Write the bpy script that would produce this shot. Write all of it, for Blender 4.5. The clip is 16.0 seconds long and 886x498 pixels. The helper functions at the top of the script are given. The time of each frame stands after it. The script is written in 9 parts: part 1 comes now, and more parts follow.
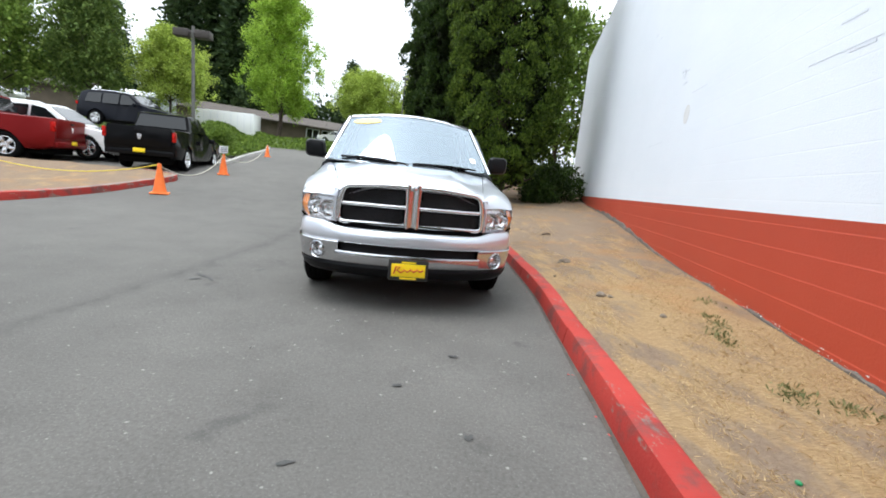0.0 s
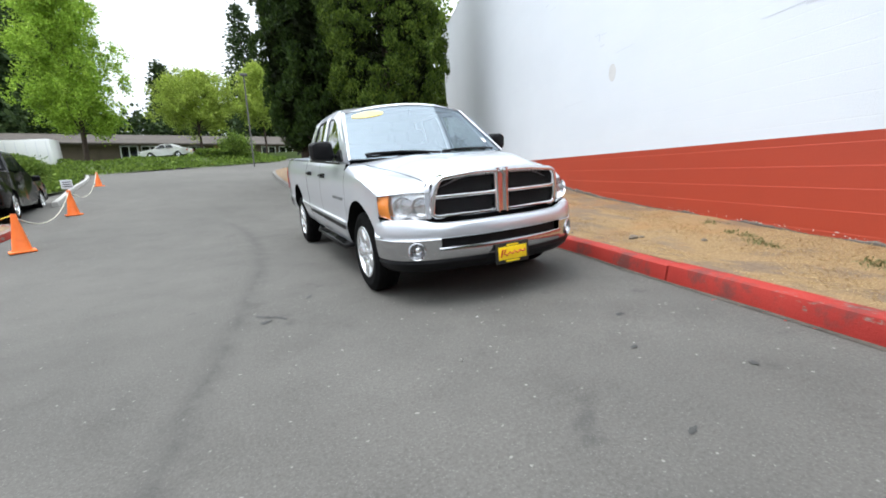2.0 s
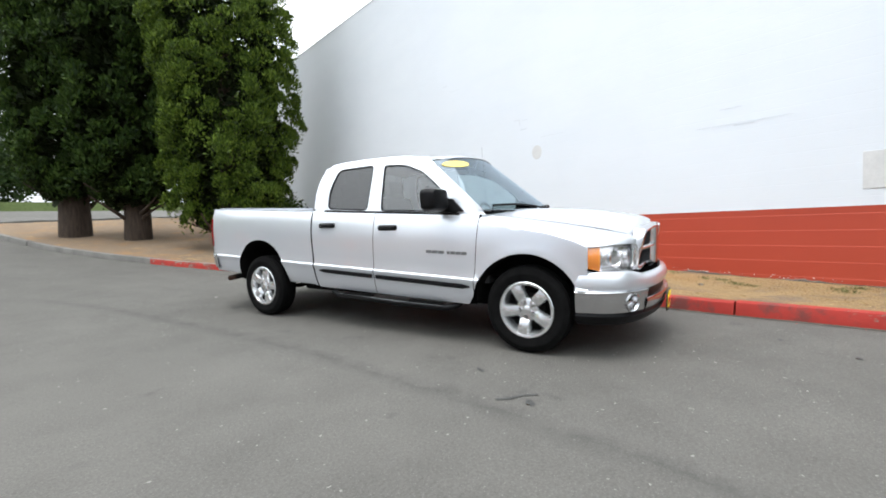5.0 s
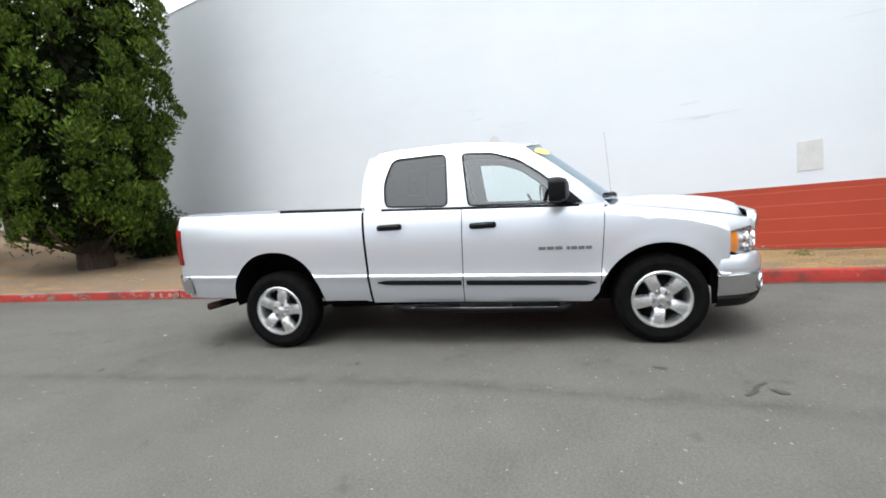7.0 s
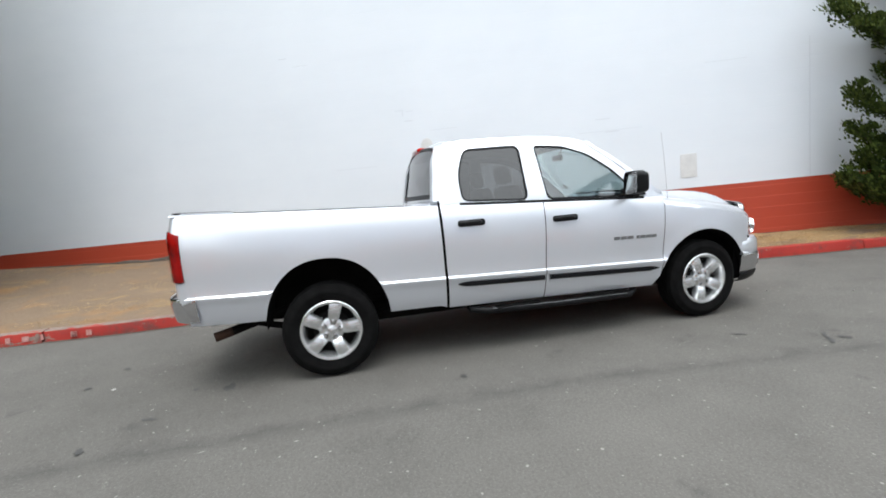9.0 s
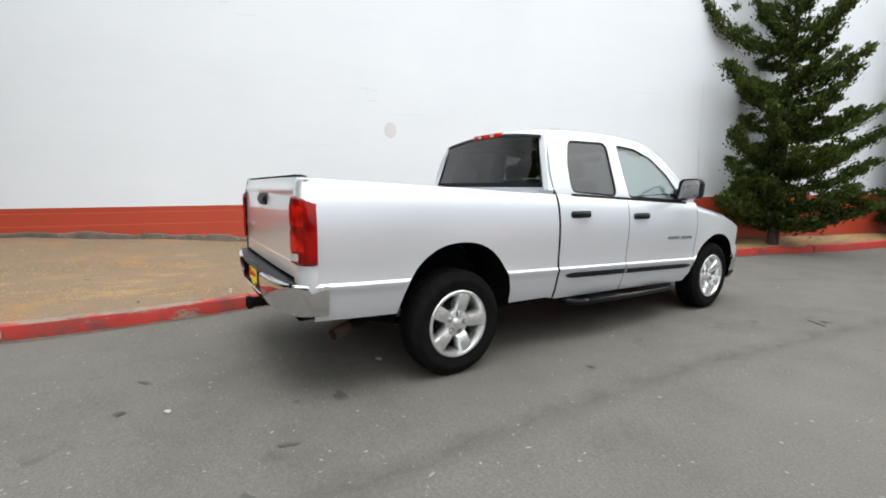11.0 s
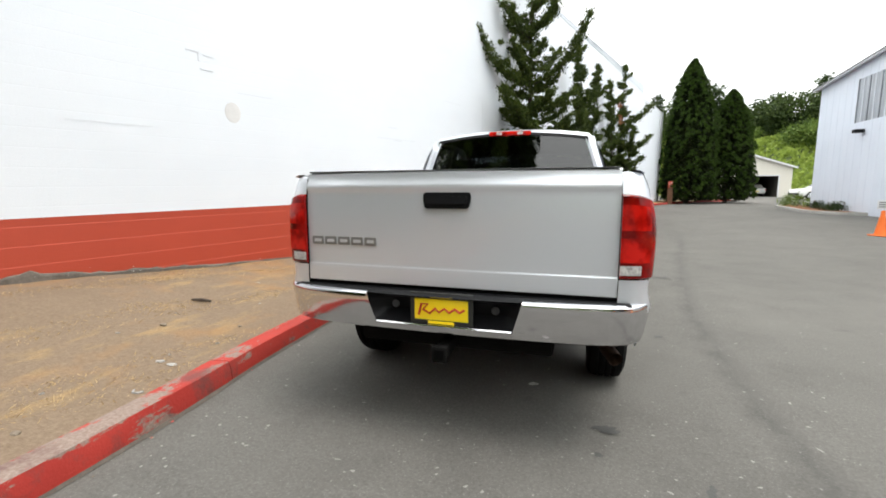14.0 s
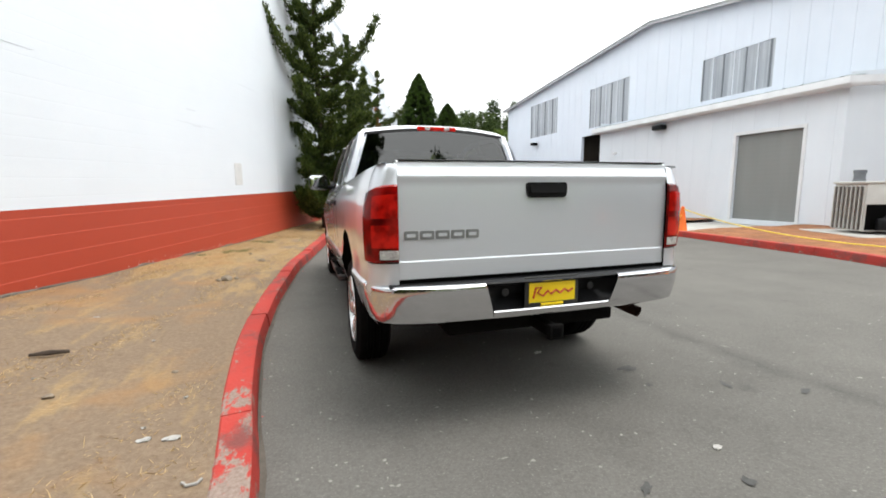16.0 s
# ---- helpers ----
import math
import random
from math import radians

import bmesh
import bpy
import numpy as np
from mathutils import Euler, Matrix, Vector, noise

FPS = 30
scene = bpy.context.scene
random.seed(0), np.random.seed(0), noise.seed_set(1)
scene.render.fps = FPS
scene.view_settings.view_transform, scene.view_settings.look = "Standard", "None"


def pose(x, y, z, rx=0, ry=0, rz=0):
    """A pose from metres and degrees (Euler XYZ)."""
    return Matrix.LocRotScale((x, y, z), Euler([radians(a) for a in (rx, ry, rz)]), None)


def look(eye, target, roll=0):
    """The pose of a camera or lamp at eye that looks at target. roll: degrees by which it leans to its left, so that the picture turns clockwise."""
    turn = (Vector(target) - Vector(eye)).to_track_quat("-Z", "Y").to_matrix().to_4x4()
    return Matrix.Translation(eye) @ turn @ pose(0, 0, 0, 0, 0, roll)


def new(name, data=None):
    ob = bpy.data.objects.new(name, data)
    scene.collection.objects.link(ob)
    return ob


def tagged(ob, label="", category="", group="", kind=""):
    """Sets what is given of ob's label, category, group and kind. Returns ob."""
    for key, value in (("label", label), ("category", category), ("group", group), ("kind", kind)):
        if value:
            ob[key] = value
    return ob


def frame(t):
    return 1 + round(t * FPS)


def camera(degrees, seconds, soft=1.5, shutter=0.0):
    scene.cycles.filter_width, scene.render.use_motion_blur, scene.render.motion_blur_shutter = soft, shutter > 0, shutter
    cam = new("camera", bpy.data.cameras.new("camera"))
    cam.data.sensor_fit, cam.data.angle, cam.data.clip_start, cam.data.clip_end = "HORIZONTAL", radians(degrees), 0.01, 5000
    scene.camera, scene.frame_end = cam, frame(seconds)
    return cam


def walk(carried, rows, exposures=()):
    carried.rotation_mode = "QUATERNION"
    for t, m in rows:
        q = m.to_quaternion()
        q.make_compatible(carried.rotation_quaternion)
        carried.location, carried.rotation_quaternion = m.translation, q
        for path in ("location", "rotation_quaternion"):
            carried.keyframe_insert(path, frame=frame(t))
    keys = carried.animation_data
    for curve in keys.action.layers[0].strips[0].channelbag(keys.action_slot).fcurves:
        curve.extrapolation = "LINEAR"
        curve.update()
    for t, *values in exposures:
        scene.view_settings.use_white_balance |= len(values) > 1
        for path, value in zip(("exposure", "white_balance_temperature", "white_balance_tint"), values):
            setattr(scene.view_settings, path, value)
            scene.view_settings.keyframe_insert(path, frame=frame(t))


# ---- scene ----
cam = camera(91.1, 16.0, soft=1.8, shutter=0.0)
PATH = [
    (0, (-0.207, -4.609, 1.187), (0.057, -2.656, 0.848), 5.6),
    (0.5, (-0.614, -4.59, 1.203), (-0.155, -2.673, 0.867), 2.4),
    (1, (-1.064, -4.449, 1.134), (-0.54, -2.552, 0.782), -0.1),
    (1.5, (-1.557, -4.23, 1.118), (-0.902, -2.371, 0.777), -1.3),
    (2, (-2.094, -4.01, 1.156), (-1.239, -2.246, 0.759), -4.3),
    (2.5, (-2.623, -3.656, 1.189), (-1.676, -1.924, 0.867), -4.2),
    (3, (-3.108, -3.314, 1.191), (-1.952, -1.704, 0.924), -4.9),
    (3.5, (-3.527, -2.855, 1.22), (-2.227, -1.355, 0.967), -4.5),
    (4, (-3.911, -2.395, 1.255), (-2.407, -1.098, 1.023), -4.1),
    (4.5, (-4.212, -1.887, 1.267), (-2.619, -0.708, 1.0), -5.3),
    (4.7, (-4.346, -1.678, 1.187), (-2.715, -0.538, 0.984), -3.1),
    (6.8, (-4.842, 0.836, 1.357), (-2.909, 1.273, 1.085), -6.2),
    (7, (-4.862, 1.077, 1.321), (-2.912, 1.467, 1.106), -4.5),
    (7.5, (-4.853, 1.66, 1.383), (-2.878, 1.814, 1.109), -5.2),
    (8, (-4.759, 2.249, 1.335), (-2.771, 2.221, 1.119), -5.1),
    (8.5, (-4.686, 2.83, 1.334), (-2.715, 2.555, 1.142), -4.2),
    (9, (-4.534, 3.383, 1.347), (-2.594, 2.957, 1.116), -4.7),
    (9.5, (-4.347, 3.923, 1.376), (-2.461, 3.287, 1.177), -3.1),
    (10, (-4.126, 4.431, 1.333), (-2.304, 3.635, 1.113), -2.6),
    (10.2, (-4.0, 4.611, 1.338), (-2.196, 3.782, 1.101), -1.6),
    (12.3, (-2.371, 6.272, 1.286), (-1.101, 4.753, 1.005), -2.7),
    (12.5, (-2.161, 6.365, 1.299), (-0.95, 4.798, 1.021), -3.5),
    (13, (-1.684, 6.575, 1.286), (-0.726, 4.836, 1.049), -2.1),
    (13.5, (-1.175, 6.747, 1.286), (-0.41, 4.923, 0.994), -1.8),
    (14, (-0.646, 6.851, 1.283), (-0.061, 4.956, 1.024), -0.1),
    (14.5, (-0.13, 6.974, 1.281), (0.158, 5.015, 0.995), -0.9),
    (15, (0.372, 6.975, 1.273), (0.424, 4.995, 1.0), -1.1),
    (15.5, (0.835, 6.976, 1.268), (0.512, 5.019, 1.01), -0.6),
    (16, (1.285, 6.841, 1.248), (0.689, 4.951, 0.975), -0.4),
]
walk(cam, [(t, look(eye, target, roll)) for t, eye, target, roll in PATH], exposures=[(0.0, 1.38, 6300, 10), (1.2, 1.35, 6300, 10), (3.0, 1.37, 6300, 10), (4.5, 1.31, 6450, 10), (7.0, 1.25, 6550, 10), (8.0, 1.13, 6500, 10), (8.5, 1.14, 6500, 10), (9.5, 1.22, 6550, 10), (10.0, 1.24, 6650, 10), (12.5, 1.17, 6950, 10), (13.0, 1.38, 6900, 10), (14.5, 1.41, 6900, 10), (16.0, 1.38, 6850, 10)])

# ---- daylight: a bright overcast sky and a broad weak sun ----
world = bpy.data.worlds.new("overcast_sky")
scene.world = world
world.use_nodes = True
_wn = world.node_tree.nodes
_wl = world.node_tree.links
_sky = _wn.new("ShaderNodeTexSky")
_sky.sky_type = "NISHITA"
_sky.sun_disc = False
_sky.sun_elevation = radians(73)
_sky.sun_rotation = radians(286)
_sky.air_density, _sky.dust_density, _sky.ozone_density = 1.0, 4.0, 1.0
_grey = _wn.new("ShaderNodeHueSaturation")
_grey.inputs["Saturation"].default_value = 0.22
_wl.new(_sky.outputs[0], _grey.inputs["Color"])
_cool = _wn.new("ShaderNodeMix")
_cool.data_type, _cool.blend_type = "RGBA", "MULTIPLY"
_cool.inputs[0].default_value = 1.0
_cool.inputs[7].default_value = (0.92, 0.99, 1.04, 1.0)
_wl.new(_grey.outputs[0], _cool.inputs[6])
# an overcast sky is brightest overhead
_way, _axes, _dome, _lift = _wn.new("ShaderNodeTexCoord"), _wn.new("ShaderNodeSeparateXYZ"), _wn.new("ShaderNodeMapRange"), _wn.new("ShaderNodeVectorMath")
_dome.inputs["From Min"].default_value, _dome.inputs["From Max"].default_value = 0.0, 1.0
_dome.inputs["To Min"].default_value, _dome.inputs["To Max"].default_value = 0.45, 1.28
_lift.operation = "SCALE"
_wl.new(_way.outputs["Generated"], _axes.inputs[0])
_wl.new(_axes.outputs[2], _dome.inputs["Value"])
_cloud = _wn.new("ShaderNodeMix")
_cloud.data_type = "RGBA"
_cloud.inputs[0].default_value = 0.8
_cloud.inputs[7].default_value = (9.4, 10.0, 10.4, 1.0)
_wl.new(_cool.outputs[2], _cloud.inputs[6])
_wl.new(_cloud.outputs[2], _lift.inputs[0])
_wl.new(_dome.outputs[0], _lift.inputs["Scale"])
_wl.new(_lift.outputs[0], _wn["Background"].inputs["Color"])
_wn["Background"].inputs["Strength"].default_value = 0.12
sun_data = bpy.data.lights.new("sun", "SUN")
sun_data.energy, sun_data.angle, sun_data.color = 0.7, radians(30), (1.0, 0.98, 0.95)
sun = new("sun", sun_data)
sun.matrix_world = look((0, 0, 30), (8.8, -2.5, 0))
scene.view_settings.exposure = 1.5

# ---- helpers of this scene ----
def smooth(a, b, v):
    k = min(1.0, max(0.0, (v - a) / (b - a)))
    return k * k * (3 - 2 * k)


def lerp(a, b, k):
    return a + (b - a) * k


def table(rows, v):
    """Linear interpolation in rows of (place, value)."""
    if v <= rows[0][0]:
        return rows[0][1]
    for (a, p), (b, q) in zip(rows, rows[1:]):
        if v <= b:
            return p + (q - p) * (v - a) / (b - a)
    return rows[-1][1]


def part(name, bm, material, parent=None, label="", soft=True, angle=40):
    """Links a bmesh as one mesh object under a thing or a part."""
    me = bpy.data.meshes.new(name)
    bm.normal_update()
    bm.to_mesh(me)
    bm.free()
    for m in material if isinstance(material, (list, tuple)) else [material]:
        me.materials.append(m)
    if soft:
        me.shade_smooth()
        me.set_sharp_from_angle(angle=radians(angle))
    ob = new(name, me)
    ob.parent = parent
    if label:
        ob["label"] = label
    return ob


def empty(name, x, y, z, turn=0.0):
    ob = new(name)
    ob.matrix_world = pose(x, y, z, 0, 0, turn)
    return ob


def arrays(name, verts, faces, material, parent=None, soft=False):
    """A mesh object from numpy arrays of corners and of equal-sided faces."""
    me = bpy.data.meshes.new(name)
    verts, faces = np.asarray(verts, np.float32), np.asarray(faces, np.int32)
    n, k = faces.shape
    me.vertices.add(len(verts))
    me.vertices.foreach_set("co", verts.ravel())
    me.loops.add(n * k)
    me.loops.foreach_set("vertex_index", faces.ravel())
    me.polygons.add(n)
    me.polygons.foreach_set("loop_start", np.arange(0, n * k, k, dtype=np.int32))
    me.polygons.foreach_set("loop_total", np.full(n, k, np.int32))
    me.update(calc_edges=True)
    for m in material if isinstance(material, (list, tuple)) else [material]:
        me.materials.append(m)
    if soft:
        me.shade_smooth()
    ob = new(name, me)
    ob.parent = parent
    return ob


def sheet(bm, rows, closed=False, flip=False):
    """Skins a grid: rows of equally many points."""
    vs = [[bm.verts.new(p) for p in row] for row in rows]
    for a, b in zip(vs, vs[1:]):
        n = len(a)
        for i in range(n if closed else n - 1):
            j = (i + 1) % n
            q = (a[i], a[j], b[j], b[i])
            if len(set(q)) > 2:
                bm.faces.new(q[::-1] if flip else q)
    return vs


def box(bm, x0, x1, y0, y1, z0, z1, bevel=0.0, m=None):
    x0, x1 = min(x0, x1), max(x0, x1)
    r = bmesh.ops.create_cube(bm, size=1.0, matrix=Matrix.Translation(((x0 + x1) / 2, (y0 + y1) / 2, (z0 + z1) / 2)) @ Matrix.Diagonal((x1 - x0, y1 - y0, z1 - z0, 1)))
    vs = r["verts"]
    if m is not None:
        bmesh.ops.transform(bm, matrix=m, verts=vs)
    if bevel > 0:
        es = list({e for v in vs for e in v.link_edges})
        bmesh.ops.bevel(bm, geom=es, offset=bevel, segments=2, profile=0.5, affect="EDGES")
    return vs


def tube(bm, points, radius, sides=8, caps=True, taper=None):
    """A round pipe along a row of points."""
    pts = [Vector(p) for p in points]
    rows = []
    up = Vector((0.13, 0.21, 1)).normalized()
    for i, p in enumerate(pts):
        d = (pts[min(i + 1, len(pts) - 1)] - pts[max(i - 1, 0)]).normalized()
        u = d.cross(up)
        if u.length < 0.05:
            u = d.cross(Vector((1, 0, 0)))
        u.normalize()
        v = u.cross(d)
        r = radius if taper is None else radius * taper[i]
        rows.append([p + (u * math.cos(k * math.tau / sides) + v * math.sin(k * math.tau / sides)) * r for k in range(sides)])
    vs = sheet(bm, rows, closed=True)
    if caps:
        bm.faces.new(vs[0])
        bm.faces.new(vs[-1][::-1])


def lathe(bm, profile, m=None, steps=32):
    """Turns a profile of (radius, height) round the local z axis."""
    rows = [[Vector((r * math.cos(k * math.tau / steps), r * math.sin(k * math.tau / steps), h)) for k in range(steps)] for r, h in profile]
    if m is not None:
        rows = [[m @ p for p in row] for row in rows]
    vs = sheet(bm, rows, closed=True, flip=True)
    return vs


def prism(bm, outline, a, b, place):
    """Extrudes a 2D outline from depth a to b; place(u, v, depth) gives the point."""
    va = [bm.verts.new(place(u, v, a)) for u, v in outline]
    vb = [bm.verts.new(place(u, v, b)) for u, v in outline]
    n = len(outline)
    bm.faces.new(va[::-1])
    bm.faces.new(vb)
    for i in range(n):
        j = (i + 1) % n
        bm.faces.new((va[i], va[j], vb[j], vb[i]))
    bmesh.ops.recalc_face_normals(bm, faces=bm.faces)


def rounded(points, radius, steps=4):
    """A polygon's outline with rounded corners."""
    out, n = [], len(points)
    for i in range(n):
        p, a, b = Vector(points[i]), Vector(points[i - 1]), Vector(points[(i + 1) % n])
        da, db = (a - p), (b - p)
        r = min(radius, da.length * 0.45, db.length * 0.45)
        s, e = p + da.normalized() * r, p + db.normalized() * r
        for k in range(steps + 1):
            t = k / steps
            q = s * (1 - t) ** 2 + p * 2 * t * (1 - t) + e * t * t
            out.append((q.x, q.y))
    return out


def holed(bm, outer, holes, place):
    """A flat face with holes in it, filled with triangles and then set in space."""
    tmp = bmesh.new()
    edges = []
    for loop in [outer, *holes]:
        vs = [tmp.verts.new((u, v, 0)) for u, v in loop]
        edges += [tmp.edges.new((vs[i], vs[(i + 1) % len(vs)])) for i in range(len(vs))]
    bmesh.ops.triangle_fill(tmp, edges=edges, use_beauty=True, use_dissolve=False)
    made = {v: bm.verts.new(place(v.co.x, v.co.y)) for v in tmp.verts}
    for f in tmp.faces:
        bm.faces.new([made[v] for v in f.verts])
    tmp.free()


# ---- materials ----
def material(name, colour, rough=0.6, metal=0.0, coat=0.0, spec=0.5):
    m = bpy.data.materials.new(name)
    m.use_nodes = True
    b = m.node_tree.nodes["Principled BSDF"]
    b.inputs["Base Color"].default_value = (*colour, 1)
    b.inputs["Roughness"].default_value = rough
    b.inputs["Metallic"].default_value = metal
    b.inputs["Coat Weight"].default_value = coat
    b.inputs["Coat Roughness"].default_value = 0.03
    b.inputs["Specular IOR Level"].default_value = spec
    return m


class Nodes:
    """Short forms for building a material's nodes."""

    def __init__(self, m):
        self.t = m.node_tree
        self.b = self.t.nodes["Principled BSDF"]
        self.at = self.add("ShaderNodeTexCoord").outputs["Object"]

    def add(self, kind):
        return self.t.nodes.new(kind)

    def wire(self, a, b):
        self.t.links.new(a, b)

    def noise(self, scale, detail=4.0, rough=0.55, stretch=None, at=None, seed=0.0):
        n = self.add("ShaderNodeTexNoise")
        n.inputs["Scale"].default_value, n.inputs["Detail"].default_value, n.inputs["Roughness"].default_value = scale, detail, rough
        src = at or self.at
        if stretch or seed:
            mp = self.add("ShaderNodeMapping")
            mp.inputs["Scale"].default_value = stretch or (1, 1, 1)
            mp.inputs["Location"].default_value = (seed, seed * 1.7, seed * 0.6)
            self.wire(src, mp.inputs["Vector"])
            src = mp.outputs[0]
        self.wire(src, n.inputs["Vector"])
        return n.outputs["Fac"]

    def ramp(self, value, stops):
        r = self.add("ShaderNodeValToRGB")
        while len(r.color_ramp.elements) < len(stops):
            r.color_ramp.elements.new(0.5)
        for e, (p, c) in zip(r.color_ramp.elements, stops):
            e.position = p
            e.color = (*c, 1) if isinstance(c, (tuple, list)) else (c, c, c, 1)
        self.wire(value, r.inputs[0])
        return r.outputs[0]

    def mix(self, fac, a, b, how="MIX"):
        n = self.add("ShaderNodeMix")
        n.data_type, n.blend_type = "RGBA", how
        for socket, v in ((n.inputs[0], fac), (n.inputs[6], a), (n.inputs[7], b)):
            if isinstance(v, (int, float)):
                socket.default_value = v
            elif isinstance(v, (tuple, list)):
                socket.default_value = (*v, 1)
            else:
                self.wire(v, socket)
        return n.outputs[2]

    def bump(self, height, strength=0.3, distance=0.01):
        n = self.add("ShaderNodeBump")
        n.inputs["Strength"].default_value, n.inputs["Distance"].default_value = strength, distance
        self.wire(height, n.inputs["Height"])
        self.wire(n.outputs[0], self.b.inputs["Normal"])

    def colour(self, c):
        self.wire(c, self.b.inputs["Base Color"])

    def rough(self, value, low, high):
        n = self.add("ShaderNodeMapRange")
        n.inputs["To Min"].default_value, n.inputs["To Max"].default_value = low, high
        self.wire(value, n.inputs["Value"])
        self.wire(n.outputs[0], self.b.inputs["Roughness"])

    def maths(self, how, a, b):
        n = self.add("ShaderNodeMath")
        n.operation = how
        for socket, v in zip(n.inputs, (a, b)):
            if isinstance(v, (int, float)):
                socket.default_value = v
            else:
                self.wire(v, socket)
        return n.outputs[0]


def grainy(name, low, high, scale=6.0, fine=60.0, rough=0.8, bump=0.2, metal=0.0, stretch=None, distance=0.005, spec=0.4):
    """Two tones over large patches with fine grain and relief."""
    m = material(name, high, rough, metal, spec=spec)
    n = Nodes(m)
    big, small = n.noise(scale, 5, 0.6, stretch), n.noise(fine, 3, 0.6)
    both = n.maths("ADD", n.maths("MULTIPLY", big, 0.65), n.maths("MULTIPLY", small, 0.35))
    n.colour(n.ramp(both, [(0.32, low), (0.66, high)]))
    n.bump(small, bump, distance)
    return m


def make_asphalt(name="asphalt", shade=1.0):
    """Worn asphalt: fine stone speckle, pale chips, dark spots."""
    m = material(name, (0.1, 0.1, 0.1), 0.9, spec=0.2)
    n = Nodes(m)
    big, mid, fine, grit = n.noise(0.22, 4, 0.6), n.noise(1.7, 5, 0.65), n.noise(60, 4, 0.75), n.noise(120, 2, 0.6)
    base = n.ramp(big, [(0.3, tuple(c * shade for c in (0.091, 0.087, 0.080))), (0.7, tuple(c * shade for c in (0.117, 0.111, 0.102)))])
    base = n.mix(0.7, base, n.ramp(mid, [(0.3, 0.42), (0.5, 0.5), (0.75, 0.57)]), "OVERLAY")
    base = n.mix(0.55, base, n.ramp(fine, [(0.25, 0.26), (0.5, 0.5), (0.75, 0.76)]), "OVERLAY")
    base = n.mix(n.ramp(grit, [(0.64, 0.0), (0.71, 0.45)]), base, (0.24, 0.23, 0.215))
    chips = n.noise(26, 1, 0.4, seed=5.0)
    base = n.mix(n.ramp(chips, [(0.74, 0.0), (0.78, 0.6)]), base, (0.30, 0.29, 0.27))
    spots = n.noise(3.4, 3, 0.5, seed=11.0)
    base = n.mix(n.ramp(spots, [(0.68, 0.0), (0.78, 0.45)]), base, (0.05, 0.049, 0.048))
    # a faint dark lane seam that wanders along the drive
    a3, a2, a1, a0 = [float(c) for c in np.polyfit([6.0, 3.95, 1.5, -0.4, -2.4, -6.0], [-1.85, -1.80, -1.86, -2.15, -2.62, -3.3], 3)]
    axes = n.add("ShaderNodeSeparateXYZ")
    n.wire(n.at, axes.inputs[0])
    y = axes.outputs[1]
    line = n.maths("ADD", n.maths("MULTIPLY", n.maths("ADD", n.maths("MULTIPLY", n.maths("ADD", n.maths("MULTIPLY", y, a3), a2), y), a1), y), a0)
    wander = n.maths("MULTIPLY", n.maths("SUBTRACT", mid, 0.5), 0.35)
    off = n.maths("ABSOLUTE", n.maths("ADD", n.maths("SUBTRACT", axes.outputs[0], line), wander), 0.0)
    band = n.maths("MULTIPLY", n.ramp(off, [(0.0, 0.5), (0.03, 0.34), (0.16, 0.0)]), n.ramp(n.noise(4.0, 4, 0.6, seed=2.0), [(0.35, 0.35), (0.6, 1.0)]))
    reach = n.add("ShaderNodeMapRange")
    for key, v in (("From Min", 9.0), ("From Max", 5.5), ("To Min", 0.0), ("To Max", 1.0)):
        reach.inputs[key].default_value = v
    n.wire(n.maths("ABSOLUTE", y, 0.0), reach.inputs["Value"])
    base = n.mix(n.maths("MULTIPLY", band, reach.outputs[0]), base, (0.045, 0.044, 0.042))
    n.colour(base)
    n.bump(n.maths("ADD", fine, grit), 0.35, 0.005)
    return m


def make_dry_grass():
    """Bare earth with flattened straw; straw thins out towards the upper end."""
    m = material("dry_grass_soil", (0.4, 0.3, 0.17), 0.95, spec=0.1)
    n = Nodes(m)
    axes = n.add("ShaderNodeSeparateXYZ")
    n.wire(n.at, axes.inputs[0])
    bare = n.add("ShaderNodeMapRange")
    for key, v in (("From Min", -1.5), ("From Max", 4.5), ("To Min", 0.035), ("To Max", -0.085)):
        bare.inputs[key].default_value = v
    n.wire(axes.outputs[1], bare.inputs["Value"])
    big, mid, fine, straw = n.noise(0.55, 4, 0.6), n.noise(2.4, 6, 0.65, (1.8, 0.6, 1), seed=3.0), n.noise(38, 5, 0.75), n.noise(26, 4, 0.65, (1, 5, 1))
    soil = n.ramp(fine, [(0.3, (0.145, 0.104, 0.071)), (0.5, (0.192, 0.140, 0.098)), (0.72, (0.245, 0.184, 0.130))])
    grass = n.ramp(straw, [(0.28, (0.18, 0.115, 0.057)), (0.5, (0.285, 0.195, 0.102)), (0.75, (0.40, 0.292, 0.166))])
    spread = n.maths("ADD", n.maths("ADD", n.maths("MULTIPLY", big, 0.4), n.maths("MULTIPLY", mid, 0.6)), bare.outputs[0])
    base = n.mix(n.ramp(spread, [(0.46, 0.0), (0.55, 1.0)]), soil, grass)
    rust = n.noise(1.3, 4, 0.6, seed=8.0)
    base = n.mix(n.ramp(rust, [(0.52, 0.0), (0.68, 0.55)]), base, (0.30, 0.165, 0.070))
    crumbs = n.noise(9.0, 3, 0.6, seed=4.0)
    base = n.mix(n.ramp(crumbs, [(0.70, 0.0), (0.76, 0.4)]), base, (0.12, 0.088, 0.060))
    n.colour(base)
    n.bump(n.maths("ADD", fine, straw), 0.55, 0.016)
    return m


